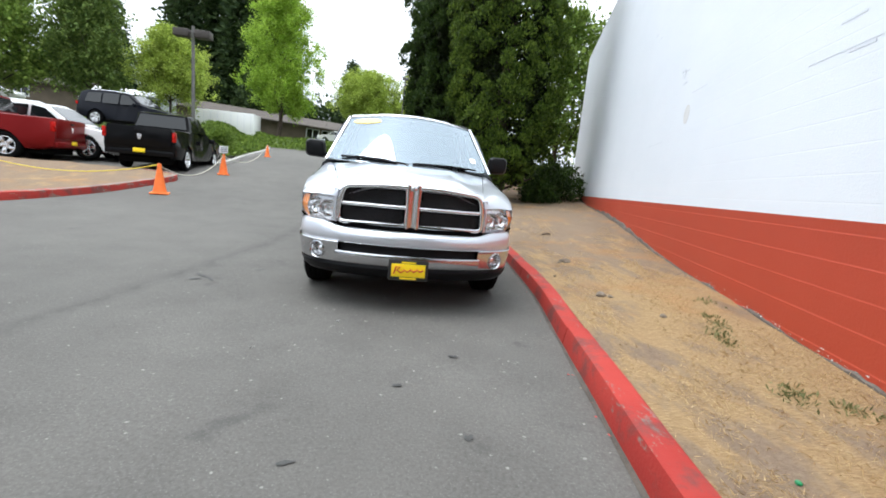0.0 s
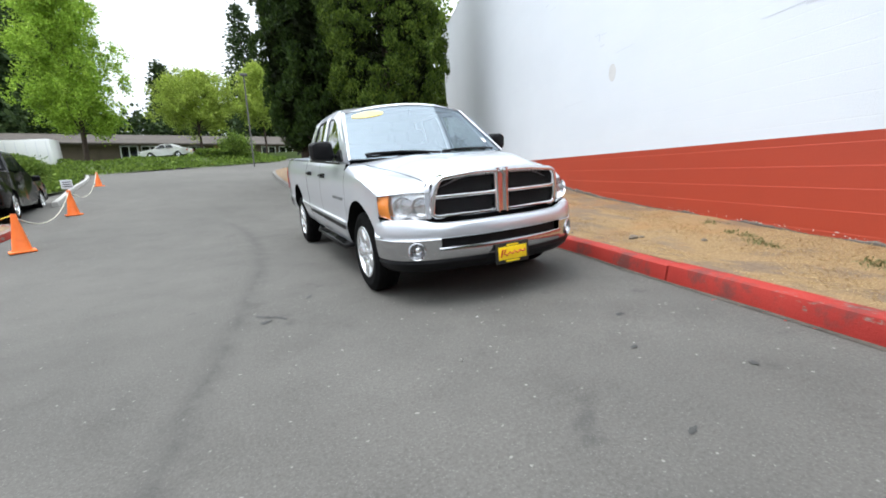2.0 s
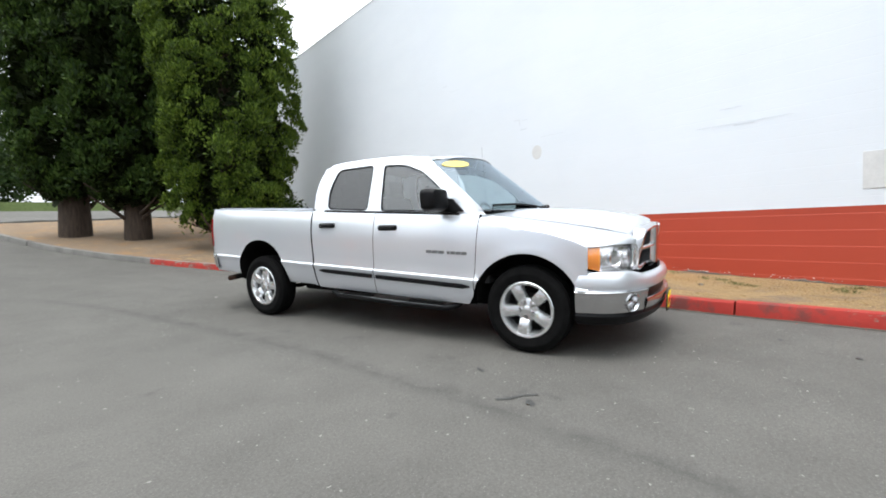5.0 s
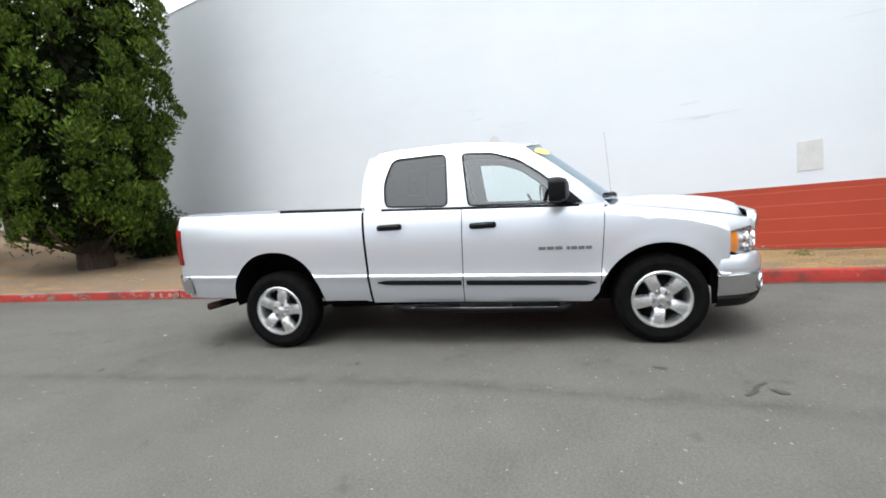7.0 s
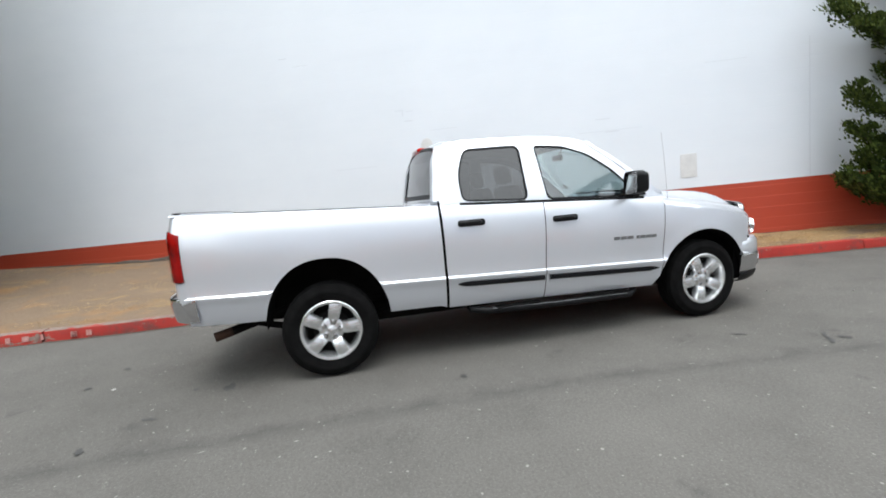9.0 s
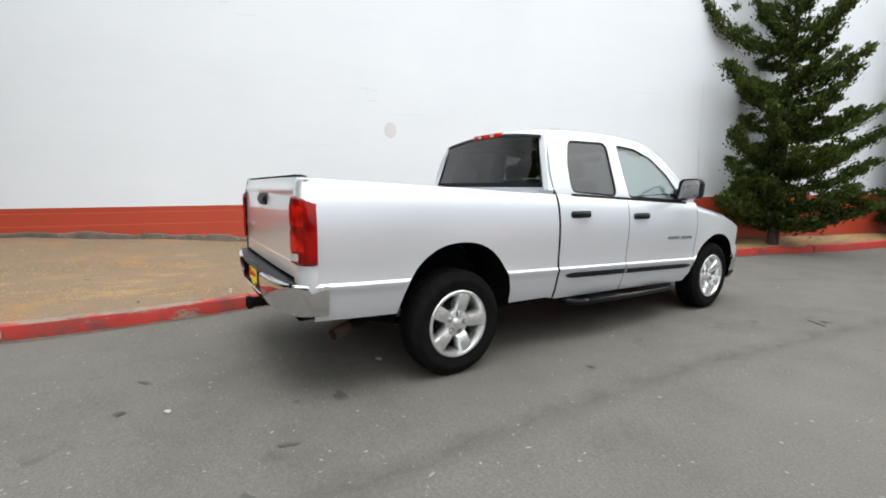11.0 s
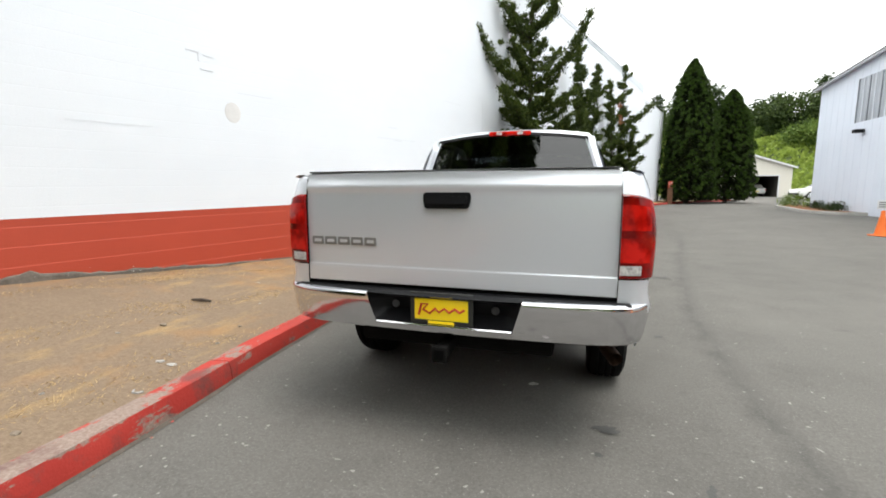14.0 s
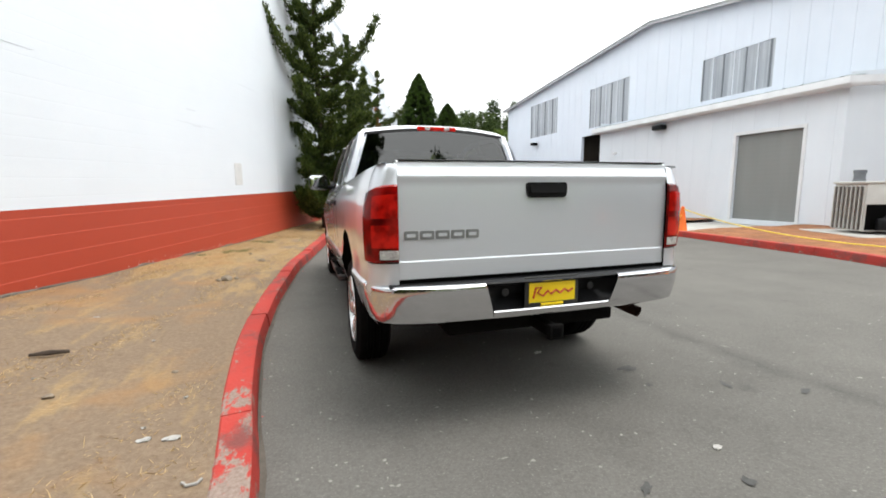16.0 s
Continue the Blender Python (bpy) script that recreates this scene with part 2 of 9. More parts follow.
def make_wall_paint(name, low, high, worn, worn_at):
    m = material(name, high, 0.55)
    n = Nodes(m)
    big, mid, fine = n.noise(0.25, 4, 0.6), n.noise(1.6, 5, 0.65, (0.25, 1, 1)), n.noise(45, 4, 0.65)
    base = n.ramp(big, [(0.3, low), (0.7, high)])
    base = n.mix(0.35, base, n.ramp(mid, [(0.3, 0.42), (0.7, 0.56)]), "OVERLAY")
    chips = n.noise(5.5, 6, 0.7, seed=6.0)
    base = n.mix(n.ramp(chips, [(worn_at, 0.0), (worn_at + 0.02, 0.6)]), base, worn)
    n.colour(base)
    n.rough(mid, 0.45, 0.68)
    n.bump(n.maths("ADD", fine, n.maths("MULTIPLY", mid, 0.6)), 0.25, 0.006)
    return m


def make_kerb_paint():
    """Red paint over concrete, worn through in chips, most of all on the top of the upper lengths."""
    m = material("kerb_red_paint", (0.5, 0.05, 0.04), 0.7, spec=0.3)
    n = Nodes(m)
    axes, geo, facing = n.add("ShaderNodeSeparateXYZ"), n.add("ShaderNodeNewGeometry"), n.add("ShaderNodeSeparateXYZ")
    n.wire(n.at, axes.inputs[0])
    n.wire(geo.outputs["Normal"], facing.inputs[0])
    along = n.add("ShaderNodeMapRange")
    for key, v in (("From Min", 3.9), ("From Max", 5.5), ("To Min", 0.02), ("To Max", 0.24)):
        along.inputs[key].default_value = v
    n.wire(axes.outputs[1], along.inputs["Value"])
    worn = n.maths("MULTIPLY", along.outputs[0], n.maths("MAXIMUM", facing.outputs[2], 0.25))
    big, chips, fine = n.noise(1.2, 4, 0.6), n.noise(7.0, 6, 0.72, (1, 0.45, 1.3), seed=2.0), n.noise(60, 3, 0.6)
    red = n.ramp(big, [(0.3, (0.28, 0.022, 0.016)), (0.7, (0.385, 0.038, 0.027))])
    stone = n.ramp(fine, [(0.3, (0.14, 0.115, 0.095)), (0.7, (0.25, 0.22, 0.185))])
    base = n.mix(n.ramp(n.maths("ADD", chips, worn), [(0.61, 0.0), (0.66, 0.9)]), red, stone)
    dirt = n.noise(3.0, 6, 0.72, seed=9.0)
    base = n.mix(n.ramp(dirt, [(0.50, 0.0), (0.64, 0.75)]), base, (0.10, 0.045, 0.04))
    n.colour(base)
    n.bump(n.maths("SUBTRACT", fine, chips), 0.5, 0.006)
    return m


def make_car_paint(name, colour, flake=0.6, rough=0.32, coat=1.0):
    m = material(name, colour, rough, flake, coat, spec=0.3 if coat else 0.10)
    n = Nodes(m)
    dust = n.noise(2.0, 5, 0.6)
    n.rough(dust, rough * 0.85, rough * 1.15)
    fleck = n.noise(900, 1, 0.5)
    n.colour(n.mix(n.ramp(fleck, [(0.35, 0.0), (0.7, 0.22)]), colour, tuple(min(1.0, c * 1.35 + 0.02) for c in colour)))
    return m


def make_glass(name, tint, strength, mirror=0.06):
    """Tinted window glass: clear with a sheen that grows at a slant; strength is how much light it holds back."""
    m = material(name, tint, 0.02)
    t = m.node_tree
    out = t.nodes["Material Output"]
    clear, gloss, slant = t.nodes.new("ShaderNodeBsdfTransparent"), t.nodes.new("ShaderNodeBsdfGlossy"), t.nodes.new("ShaderNodeLayerWeight")
    clear.inputs["Color"].default_value = (*[1 - strength * (1 - c) for c in tint], 1)
    gloss.inputs["Roughness"].default_value = 0.015
    slant.inputs["Blend"].default_value = 0.5
    steep, sheen = t.nodes.new("ShaderNodeMath"), t.nodes.new("ShaderNodeMapRange")
    steep.operation = "POWER"
    steep.inputs[1].default_value = 4.0
    sheen.inputs["To Min"].default_value = mirror
    t.links.new(slant.outputs["Facing"], steep.inputs[0])
    t.links.new(steep.outputs[0], sheen.inputs["Value"])
    mixer = t.nodes.new("ShaderNodeMixShader")
    t.links.new(sheen.outputs[0], mixer.inputs[0])
    t.links.new(clear.outputs[0], mixer.inputs[1])
    t.links.new(gloss.outputs[0], mixer.inputs[2])
    t.links.new(mixer.outputs[0], out.inputs["Surface"])
    return m


def make_leaves(name, dark, mid, light, rough=0.55):
    m = material(name, mid, rough)
    n = Nodes(m)
    geo = n.add("ShaderNodeNewGeometry")
    patch = n.noise(0.9, 3, 0.6)
    both = n.maths("ADD", n.maths("MULTIPLY", geo.outputs["Random Per Island"], 0.55), n.maths("MULTIPLY", patch, 0.45))
    n.colour(n.ramp(both, [(0.22, dark), (0.5, mid), (0.8, light)]))
    n.b.inputs["Specular IOR Level"].default_value = 0.12
    trans = n.add("ShaderNodeBsdfTranslucent")
    trans.inputs["Color"].default_value = (*light, 1)
    mixer = n.add("ShaderNodeMixShader")
    mixer.inputs[0].default_value = 0.18
    n.wire(n.b.outputs[0], mixer.inputs[1])
    n.wire(trans.outputs[0], mixer.inputs[2])
    n.wire(mixer.outputs[0], n.t.nodes["Material Output"].inputs["Surface"])
    return m


ASPHALT = make_asphalt()
DRY_GRASS = make_dry_grass()
KERB_RED = make_kerb_paint()
CONCRETE = grainy("concrete", (0.27, 0.26, 0.24), (0.42, 0.41, 0.385), 2.0, 70, 0.9, 0.3)
WALL_WHITE = make_wall_paint("white_wall_paint", (0.665, 0.70, 0.745), (0.72, 0.755, 0.80), (0.58, 0.60, 0.62), 0.75)
WALL_RED = make_wall_paint("red_wall_paint", (0.375, 0.045, 0.019), (0.44, 0.058, 0.026), (0.42, 0.36, 0.34), 0.74)
SILVER = make_car_paint("silver_paint", (0.675, 0.70, 0.75), 0.60, 0.31)
CHROME = material("chrome", (0.66, 0.66, 0.68), 0.10, 1.0)
ALLOY = material("cast_alloy", (0.72, 0.73, 0.74), 0.26, 0.85)
RUBBER = grainy("tyre_rubber", (0.003, 0.003, 0.003), (0.008, 0.008, 0.008), 14, 120, 0.85, 0.2, spec=0.06)
BLACK_TRIM = grainy("black_trim_plastic", (0.004, 0.004, 0.0045), (0.008, 0.008, 0.009), 8, 250, 0.42, 0.15, spec=0.14)
# matt near-black that stands in for shade in gaps and recesses
DARK_GAP = material("recess_shade", (0.004, 0.004, 0.004), 0.95, spec=0.0)
UNDER = grainy("underbody_grime", (0.004, 0.004, 0.004), (0.010, 0.0095, 0.009), 5, 60, 0.9, 0.3, spec=0.05)
GLASS_CLEAR = make_glass("clear_window_glass", (0.86, 0.95, 0.95), 0.9, 0.16)
GLASS_TINT = make_glass("tinted_window_glass", (0.05, 0.05, 0.055), 0.97, 0.11)
GLASS_SCREEN = make_glass("windshield_glass", (0.36, 0.46, 0.47), 0.95, 0.21)
GLASS_SCREEN.node_tree.nodes["Glossy BSDF"].inputs["Color"].default_value = (0.78, 0.90, 1.0, 1)
LAMP_CLEAR = make_glass("clear_lamp_lens", (0.95, 0.95, 0.95), 0.6, 0.05)
SEAT = grainy("grey_seat_cloth", (0.015, 0.015, 0.017), (0.035, 0.035, 0.038), 6, 150, 0.95, 0.3)
DASH = grainy("dash_plastic", (0.03, 0.03, 0.032), (0.05, 0.05, 0.053), 6, 200, 0.7, 0.2)


def make_red_lens(name, dark, bright, scale):
    """Moulded red lens: colour noise paints in the shading of facets and inner bowls."""
    m = material(name, bright, 0.08, 0.0, 0.0, 0.25)
    n = Nodes(m)
    cells = n.noise(scale, 2, 0.5, (1, 1, 0.8))
    n.colour(n.ramp(cells, [(0.38, dark), (0.60, bright)]))
    return m


RED_LENS = make_red_lens("red_lamp_lens", (0.22, 0.003, 0.002), (0.50, 0.010, 0.006), 16.0)
RED_DARK = make_red_lens("dark_red_lamp_lens", (0.075, 0.002, 0.002), (0.26, 0.004, 0.003), 9.0)
AMBER = material("amber_lens", (0.9, 0.28, 0.03), 0.12, 0.0, 1.0)
WHITE_LENS = material("white_lamp_lens", (0.80, 0.80, 0.79), 0.12, 0.2, 1.0)
REFLECTOR = material("lamp_reflector", (0.85, 0.85, 0.86), 0.22, 0.6)
PLATE_YELLOW = material("yellow_plate", (0.95, 0.68, 0.012), 0.4)
PLATE_BLACK = material("black_print", (0.02, 0.02, 0.018), 0.5)
PLATE_RED = material("red_print", (0.55, 0.05, 0.02), 0.5)
RUST = grainy("rusty_steel", (0.016, 0.009, 0.006), (0.055, 0.026, 0.015), 9, 80, 0.85, 0.4, 0.4)

LAMP_BOWL = material("lamp_bowl_plastic", (0.80, 0.80, 0.81), 0.22, 0.8)
BRIGHT_REFLECTOR = material("bright_reflector", (0.86, 0.86, 0.87), 0.07, 1.0)
SATIN_CHROME = material("satin_chrome", (0.80, 0.80, 0.81), 0.20, 1.0)
BUMPER_CHROME = material("bumper_chrome", (0.58, 0.585, 0.60), 0.20, 1.0)
REVERSE_LENS = grainy("reversing_lens", (0.16, 0.15, 0.15), (0.62, 0.60, 0.58), 30, 120, 0.12, 0.1)


# ---- the lie of the land ----
def lane_height(y):
    if y < -8:
        return 0.016 * (-8 - max(y, -70))
    if y < 3:
        return 0.0
    if y < 7:
        return 0.065 * (y - 3) ** 2 / 8
    return 0.065 * (min(y, 42) - 5)


def kerb_side_height(y):
    if y < 6:
        return lane_height(min(y, 0))
    if y < 10.4:
        return 0.073 * (y - 6) ** 2 / 8.8
    return 0.073 * (min(y, 42) - 8.2)


def land(x, y):
    k = smooth(-5.0, 1.2, x)
    dip = 0.030 * smooth(-2.3, -1.3, x) * smooth(1.45, 1.05, x) * smooth(-2.6, -0.9, y) * smooth(6.0, 4.4, y)
    return lerp(lane_height(y), kerb_side_height(y), k) - dip


def wall_x(y):
    return 3.545 + 0.325 * y


KERB_LINE = [(-13.5, -37.5), (-10.0, -33.6), (-7.0, -29.6), (-4.75, -24.5), (-2.75, -17.6), (-1.05, -11.7), (0.0, -7.3), (0.62, -5.0), (0.90, -3.2), (1.06, -2.3), (1.22, -1.4), (1.40, -0.3),
             (1.52, 0.9), (1.61, 2.0), (1.645, 3.2), (1.60, 4.2), (1.515, 5.1), (1.475, 6.1), (1.50, 7.4), (1.38, 8.9), (1.02, 10.5), (0.55, 12.8), (0.30, 15.2), (0.28, 18.0), (0.42, 21.5), (0.75, 24.6), (1.7, 26.7), (3.4, 27.9), (6.5, 28.6), (11.0, 29.0)]


def curve_points(knots, step):
    """Even points on a smooth curve through the knots."""
    out = []
    k = [Vector(p) for p in knots]
    k = [k[0] * 2 - k[1], *k, k[-1] * 2 - k[-2]]
    for a, b, c, d in zip(k, k[1:], k[2:], k[3:]):
        n = max(1, int((c - b).length / step))
        for i in range(n):
            t = i / n
            out.append(0.5 * (2 * b + (c - a) * t + (2 * a - 5 * b + 4 * c - d) * t * t + (3 * b - a - 3 * c + d) * t ** 3))
    out.append(k[-2])
    return out


kerb_path = curve_points(KERB_LINE, 0.16)


def normals_of(path, side=1):
    out = []
    for i in range(len(path)):
        d = (path[min(i + 1, len(path) - 1)] - path[max(i - 1, 0)]).normalized()
        out.append(Vector((d.y, -d.x)) * side)
    return out


kerb_out = normals_of(kerb_path)

# road: one asphalt sheet, with the far ground under it
def grid_lines(stops):
    out = [stops[0][0]]
    for (a, step), (b, _) in zip(stops, stops[1:]):
        while out[-1] + step < b - 1e-6:
            out.append(out[-1] + step)
        out.append(b)
    return out


gx = grid_lines([(-70, 5), (-20, 1.0), (-9, 0.5), (-3, 0.2), (2, 0.5), (3, 1.5), (14, 6), (40, 6)])
gy = grid_lines([(-75, 4), (-35, 1.0), (-10, 0.5), (30, 1.0), (42, 4), (46, 4)])
bm = bmesh.new()
sheet(bm, [[(x, y, land(x, y) + 0.012 * noise.noise((x * 0.35, y * 0.35, 4.0))) for x in gx] for y in gy])
road = tagged(part("road", bm, ASPHALT), "grey worn asphalt driveway with oil spots and cracks", "road", kind="structure")
bm = bmesh.new()
far = [-1500, -600, -250, -120, -76, -74, -40, -10, 20, 45, 47, 52, 64, 90, 150, 300, 700, 1500]
def far_land(x, y):
    if -75 < y < 46 and -70 < x < 40:
        return -1.5
    h = land(x, y) - 0.1
    if y > 42:
        h += 1.0 + 9 * smooth(80, 300, y)
    if y < -60:
        h += 14 * smooth(-60, -260, y)
    return h
sheet(bm, [[(x, y, far_land(x, y)) for x in (-1500, -700, -300, -150, -90, -71, -69, -40, -25, -12, 0, 12, 25, 39, 41, 70, 150, 400, 1500)] for y in far])
FIELD = grainy("rough_grass", (0.05, 0.075, 0.02), (0.11, 0.14, 0.05), 0.2, 6.0, 0.95, 0.5)
ground = tagged(part("ground", bm, FIELD), "green rough ground reaching to the horizon", "ground", kind="structure")

# kerb: cast lengths with open joints, painted red along the drive
def kerb_length(path, outs, i0, i1, mat, parent, gap=0.006, lean=0.02, height=0.15, base=land):
    bm = bmesh.new()
    rows = []
    for i in range(i0, i1 + 1):
        p, n = path[i], outs[i]
        z = base(p.x, p.y)
        wob = 0.006 * noise.noise((p.x * 2.2, p.y * 2.2, 1.0))
        if i in (i0, i1):
            d = (path[min(i + 1, len(path) - 1)] - path[max(i - 1, 0)]).normalized() * gap * (1 if i == i0 else -1)
            p = p + d
        prof = [(0, -0.2), (0, 0.0), (lean * 0.7 + wob, height * 0.72), (lean + 0.004, height * 0.955), (lean + 0.018, height), (0.16, height + wob), (0.175, height - 0.012), (0.178, -0.2)]
        rows.append([(p.x + n.x * o, p.y + n.y * o, z + h) for o, h in prof])
    vs = sheet(bm, rows, flip=True)
    bm.faces.new(vs[0])
    bm.faces.new(vs[-1][::-1])
    bmesh.ops.recalc_face_normals(bm, faces=bm.faces)
    return part("kerb_stone", bm, mat, parent, angle=28)


KERB_GREY = grainy("weathered_kerb_concrete", (0.10, 0.097, 0.09), (0.18, 0.172, 0.16), 2.0, 70, 0.95, 0.3)
kerb = tagged(empty("kerb", 0, 0, 0), "red painted concrete kerb, chipped and worn along the dry verge", "kerb", kind="structure")
joints, i = [], 0
marked = [-4.7, -1.62, 0.5, 2.75, 3.35, 4.55, 7.0, 9.0, 10.8]
while i < len(kerb_path) - 1:
    joints.append(i)
    j = i + 19
    for y in marked:
        k = min(range(len(kerb_path)), key=lambda q: abs(kerb_path[q].y - y))
        if i < k < i + 26:
            j = k
            break
    i = min(j, len(kerb_path) - 1)
joints.append(len(kerb_path) - 1)
settle = random.Random(4)
for i, j in zip(joints, joints[1:]):
    stone = kerb_length(kerb_path, kerb_out, i, j, KERB_RED if kerb_path[i].y < 10.7 else KERB_GREY, kerb, gap=0.004 + 0.006 * settle.random())
    n = kerb_out[(i + j) // 2]
    out_by = settle.uniform(-0.012, 0.014)
    stone.location = (n.x * out_by, n.y * out_by, settle.uniform(-0.014, 0.008))

# verge between the kerb and the wall
WALL_FOOT = [(-40, 0.75), (-32, 0.55), (-25, 0.40), (-10, 0.26), (-5, 0.21), (-2.5, 0.18), (0, 0.21), (2, 0.25), (4.3, 0.39), (5.5, 0.44), (7.3, 0.50), (11, 0.56), (15, 0.85), (17.5, 1.0), (24, 1.5), (30, 1.9)]


def verge_height(kx, ky, x, y, u):
    edge = kerb_side_height(y) + 0.135 if y > -8 else land(x, y) + 0.135
    h = lerp(edge, table(WALL_FOOT, y), smooth(0, 1, u) * 0.6 + u * 0.4)
    bump = 0.05 * noise.noise((x * 0.9, y * 0.9, 0.0)) + 0.018 * noise.noise((x * 4, y * 4, 7.0)) + 0.008 * noise.noise((x * 13, y * 13, 2.0))
    return h + bump * min(1.0, u * 6) * min(1.0, (1 - u) * 6 + 0.4)


bm = bmesh.new()
rows = []
for p, n in zip(kerb_path[::1], kerb_out[::1]):
    a = p + n * 0.165
    if p.y > 26.5:
        continue
    far_x = wall_x(p.y) + 0.05 if p.y < 17.6 else wall_x(17.6) + 0.05 + (p.y - 17.6) * 0.6
    far_x = max(far_x, a.x + 0.05)
    row = []
    for k in range(41):
        u = k / 40
        x = lerp(a.x, far_x, u)
        y = a.y
        row.append((x, y, verge_height(p.x, p.y, x, y, u)))
    rows.append(row)
verge_rows = rows
sheet(bm, rows)
verge = tagged(part("verge", bm, DRY_GRASS, angle=80), "bare brown earth verge with patches of dry straw", "verge", kind="structure")

# ---- the long painted block wall ----
WALL_TILT = math.degrees(math.atan(0.019))
wall_turn = math.degrees(math.atan2(1.0, 0.325)) + 180
WALL_M = pose(3.545, 0, 0, 0, 0, wall_turn) @ pose(0, 0, 0, 0, -WALL_TILT, 0)


def block_face(bm, s0, s1, z0, z1, top_slope=0.0, groove=0.004, course=0.203, ease=0.009):
    """A wall face in courses with shallow tooled joints; local x along the wall, y to the road."""
    zs = [(z0, 0.0)]
    z = math.ceil(z0 / course + 0.02) * course
    while z < z1 - 0.03:
        zs += [(z - ease, 0.0), (z - 0.003, groove), (z + 0.003, groove), (z + 0.005, 0.0)]
        z += course
    zs.append((z1, 0.0))
    rows = []
    for s in np.linspace(s0, s1, max(2, int(abs(s1 - s0) / 2) + 1)):
        rows.append([(s, d, z + (top_slope * s if (zi == len(zs) - 1) else 0.0)) for zi, (z, d) in enumerate(zs)])
    sheet(bm, rows)


def course_face(bm, s0, s1, z0, z1, course=0.203, step=0.0026):
    """Courses that lean a little: the eased top of each stands proud of the one above."""
    zs, z = [(z0, step)], math.ceil(z0 / course + 0.02) * course
    while z < z1 - 0.03:
        zs += [(z - 0.009, 0.0), (z - 0.005, 0.001), (z, step)]
        z += course
    zs.append((z1, 0.0))
    sheet(bm, [[(s, d, z) for z, d in zs] for s in np.linspace(s0, s1, max(2, int(abs(s1 - s0) / 2) + 1))])


def wall_box(bm, s0, s1, z0, z1a, z1b, depth=0.3):
    """The body behind the face."""
    p = [(s0, 0.006, z0), (s1, 0.006, z0), (s1, depth, z0), (s0, depth, z0), (s0, 0.006, z1a), (s1, 0.006, z1b), (s1, depth, z1b), (s0, depth, z1a)]
    v = [bm.verts.new(q) for q in p]
    for f in ((3, 2, 1, 0), (4, 5, 6, 7), (0, 4, 7, 3), (1, 2, 6, 5), (2, 3, 7, 6)):
        bm.faces.new([v[i] for i in f])


S_END, S_RED = -18.45, 26.0
bm = bmesh.new()
course_face(bm, S_END, S_RED, -1.2, 1.1)
wall_red = tagged(part("wall_base", bm, WALL_RED, soft=False), "red painted concrete block base of the long wall", "wall", kind="structure")
wall_red.matrix_world = WALL_M
bm = bmesh.new()
block_face(bm, S_END, S_RED, 1.1, 7.58, -0.019, groove=0.0006, ease=0.010)
wall_box(bm, S_END, S_RED, -1.2, 7.58 - 0.019 * S_END, 7.58 - 0.019 * S_RED)
wall_east = tagged(part("wall_east", bm, WALL_WHITE, soft=False), "tall white painted concrete block wall, faintly cracked", "wall", kind="structure")
wall_east.matrix_world = WALL_M
bm = bmesh.new()
block_face(bm, S_RED, 33.6, -1.2, 6.75, 0.0, groove=0.0006)
wall_box(bm, S_RED, 33.6, -1.2, 6.75, 6.75)
wall_low = tagged(part("wall_far", bm, WALL_WHITE, soft=False), "lower white painted block wall past the red base", "wall", kind="structure")
wall_low.matrix_world = WALL_M
COPING = material("coping_metal", (0.22, 0.27, 0.27), 0.45, 0.6)
PALE_COPING = material("pale_coping_metal", (0.48, 0.52, 0.54), 0.5, 0.2)
bm = bmesh.new()
for s0, s1, za, zb in ((S_END, S_RED, 7.58 - 0.019 * S_END, 7.58 - 0.019 * S_RED), (S_RED + 0.02, 33.6, 6.75, 6.75)):
    rows = []
    for s, z in ((s0, za), (s1, zb)):
        rows.append([(s, 0.32, z - 0.06), (s, 0.32, z + 0.012), (s, -0.010, z + 0.012), (s, -0.010, z - 0.012), (s, -0.004, z - 0.012)])
    sheet(bm, rows)
coping = tagged(part("wall_coping", bm, PALE_COPING, soft=False), "thin grey-green metal coping along the wall top", "trim", kind="structure")
coping.matrix_world = WALL_M
bm = bmesh.new()
w_end = WALL_M @ Vector((S_END, 0.3, 0))
box(bm, 0, 40, -0.15, 0.15, -1, 7.4)
wall_end = tagged(part("wall_north", bm, WALL_WHITE, soft=False), "white painted end wall of the building", "wall", kind="structure")
wall_end.matrix_world = pose(w_end.x, w_end.y - 0.16, 0, 0, 0, wall_turn + 90)
bm = bmesh.new()
box(bm, S_END, S_RED, 0.3, 30, 6.6, 6.8)
roof_deck = tagged(part("roof_deck", bm, CONCRETE, soft=False), "flat roof behind the wall parapet", "roof", kind="structure")
roof_deck.matrix_world = WALL_M


# marks on the wall: patched vent, outlined patch, faded plate, joint, cracks
PATCH = grainy("wall_patch_plaster", (0.56, 0.56, 0.56), (0.66, 0.66, 0.655), 6, 40, 0.8, 0.3)
MARK = material("crack_line", (0.62, 0.65, 0.69), 0.9)


def on_wall(name, bm, mat, label, category):
    ob = tagged(part(name, bm, mat, soft=False), label, category, kind="structure")
    ob.matrix_world = WALL_M
    return ob


def ws(y):
    return -y * 1.0515


bm = bmesh.new()
lathe(bm, [(0.0, 0.003), (0.06, 0.004), (0.10, 0.003), (0.118, 0.002), (0.124, 0.0)], Matrix.Translation((ws(1.6), 0, 2.44)) @ Matrix.Rotation(radians(90), 4, "X") @ Matrix.Diagonal((0.95, 1.15, 1, 1)), 20)
on_wall("vent_patch", bm, PATCH, "round plastered-over vent hole in the white wall", "patch")
bm = bmesh.new()
for a, b, c, d in ((1.98, 2.14, 3.16, 3.175), (1.99, 2.005, 3.05, 3.16), (1.80, 1.93, 3.13, 3.142), (1.82, 1.98, 2.945, 2.962)):
    box(bm, ws(a), ws(b), -0.006, 0.004, c, d)
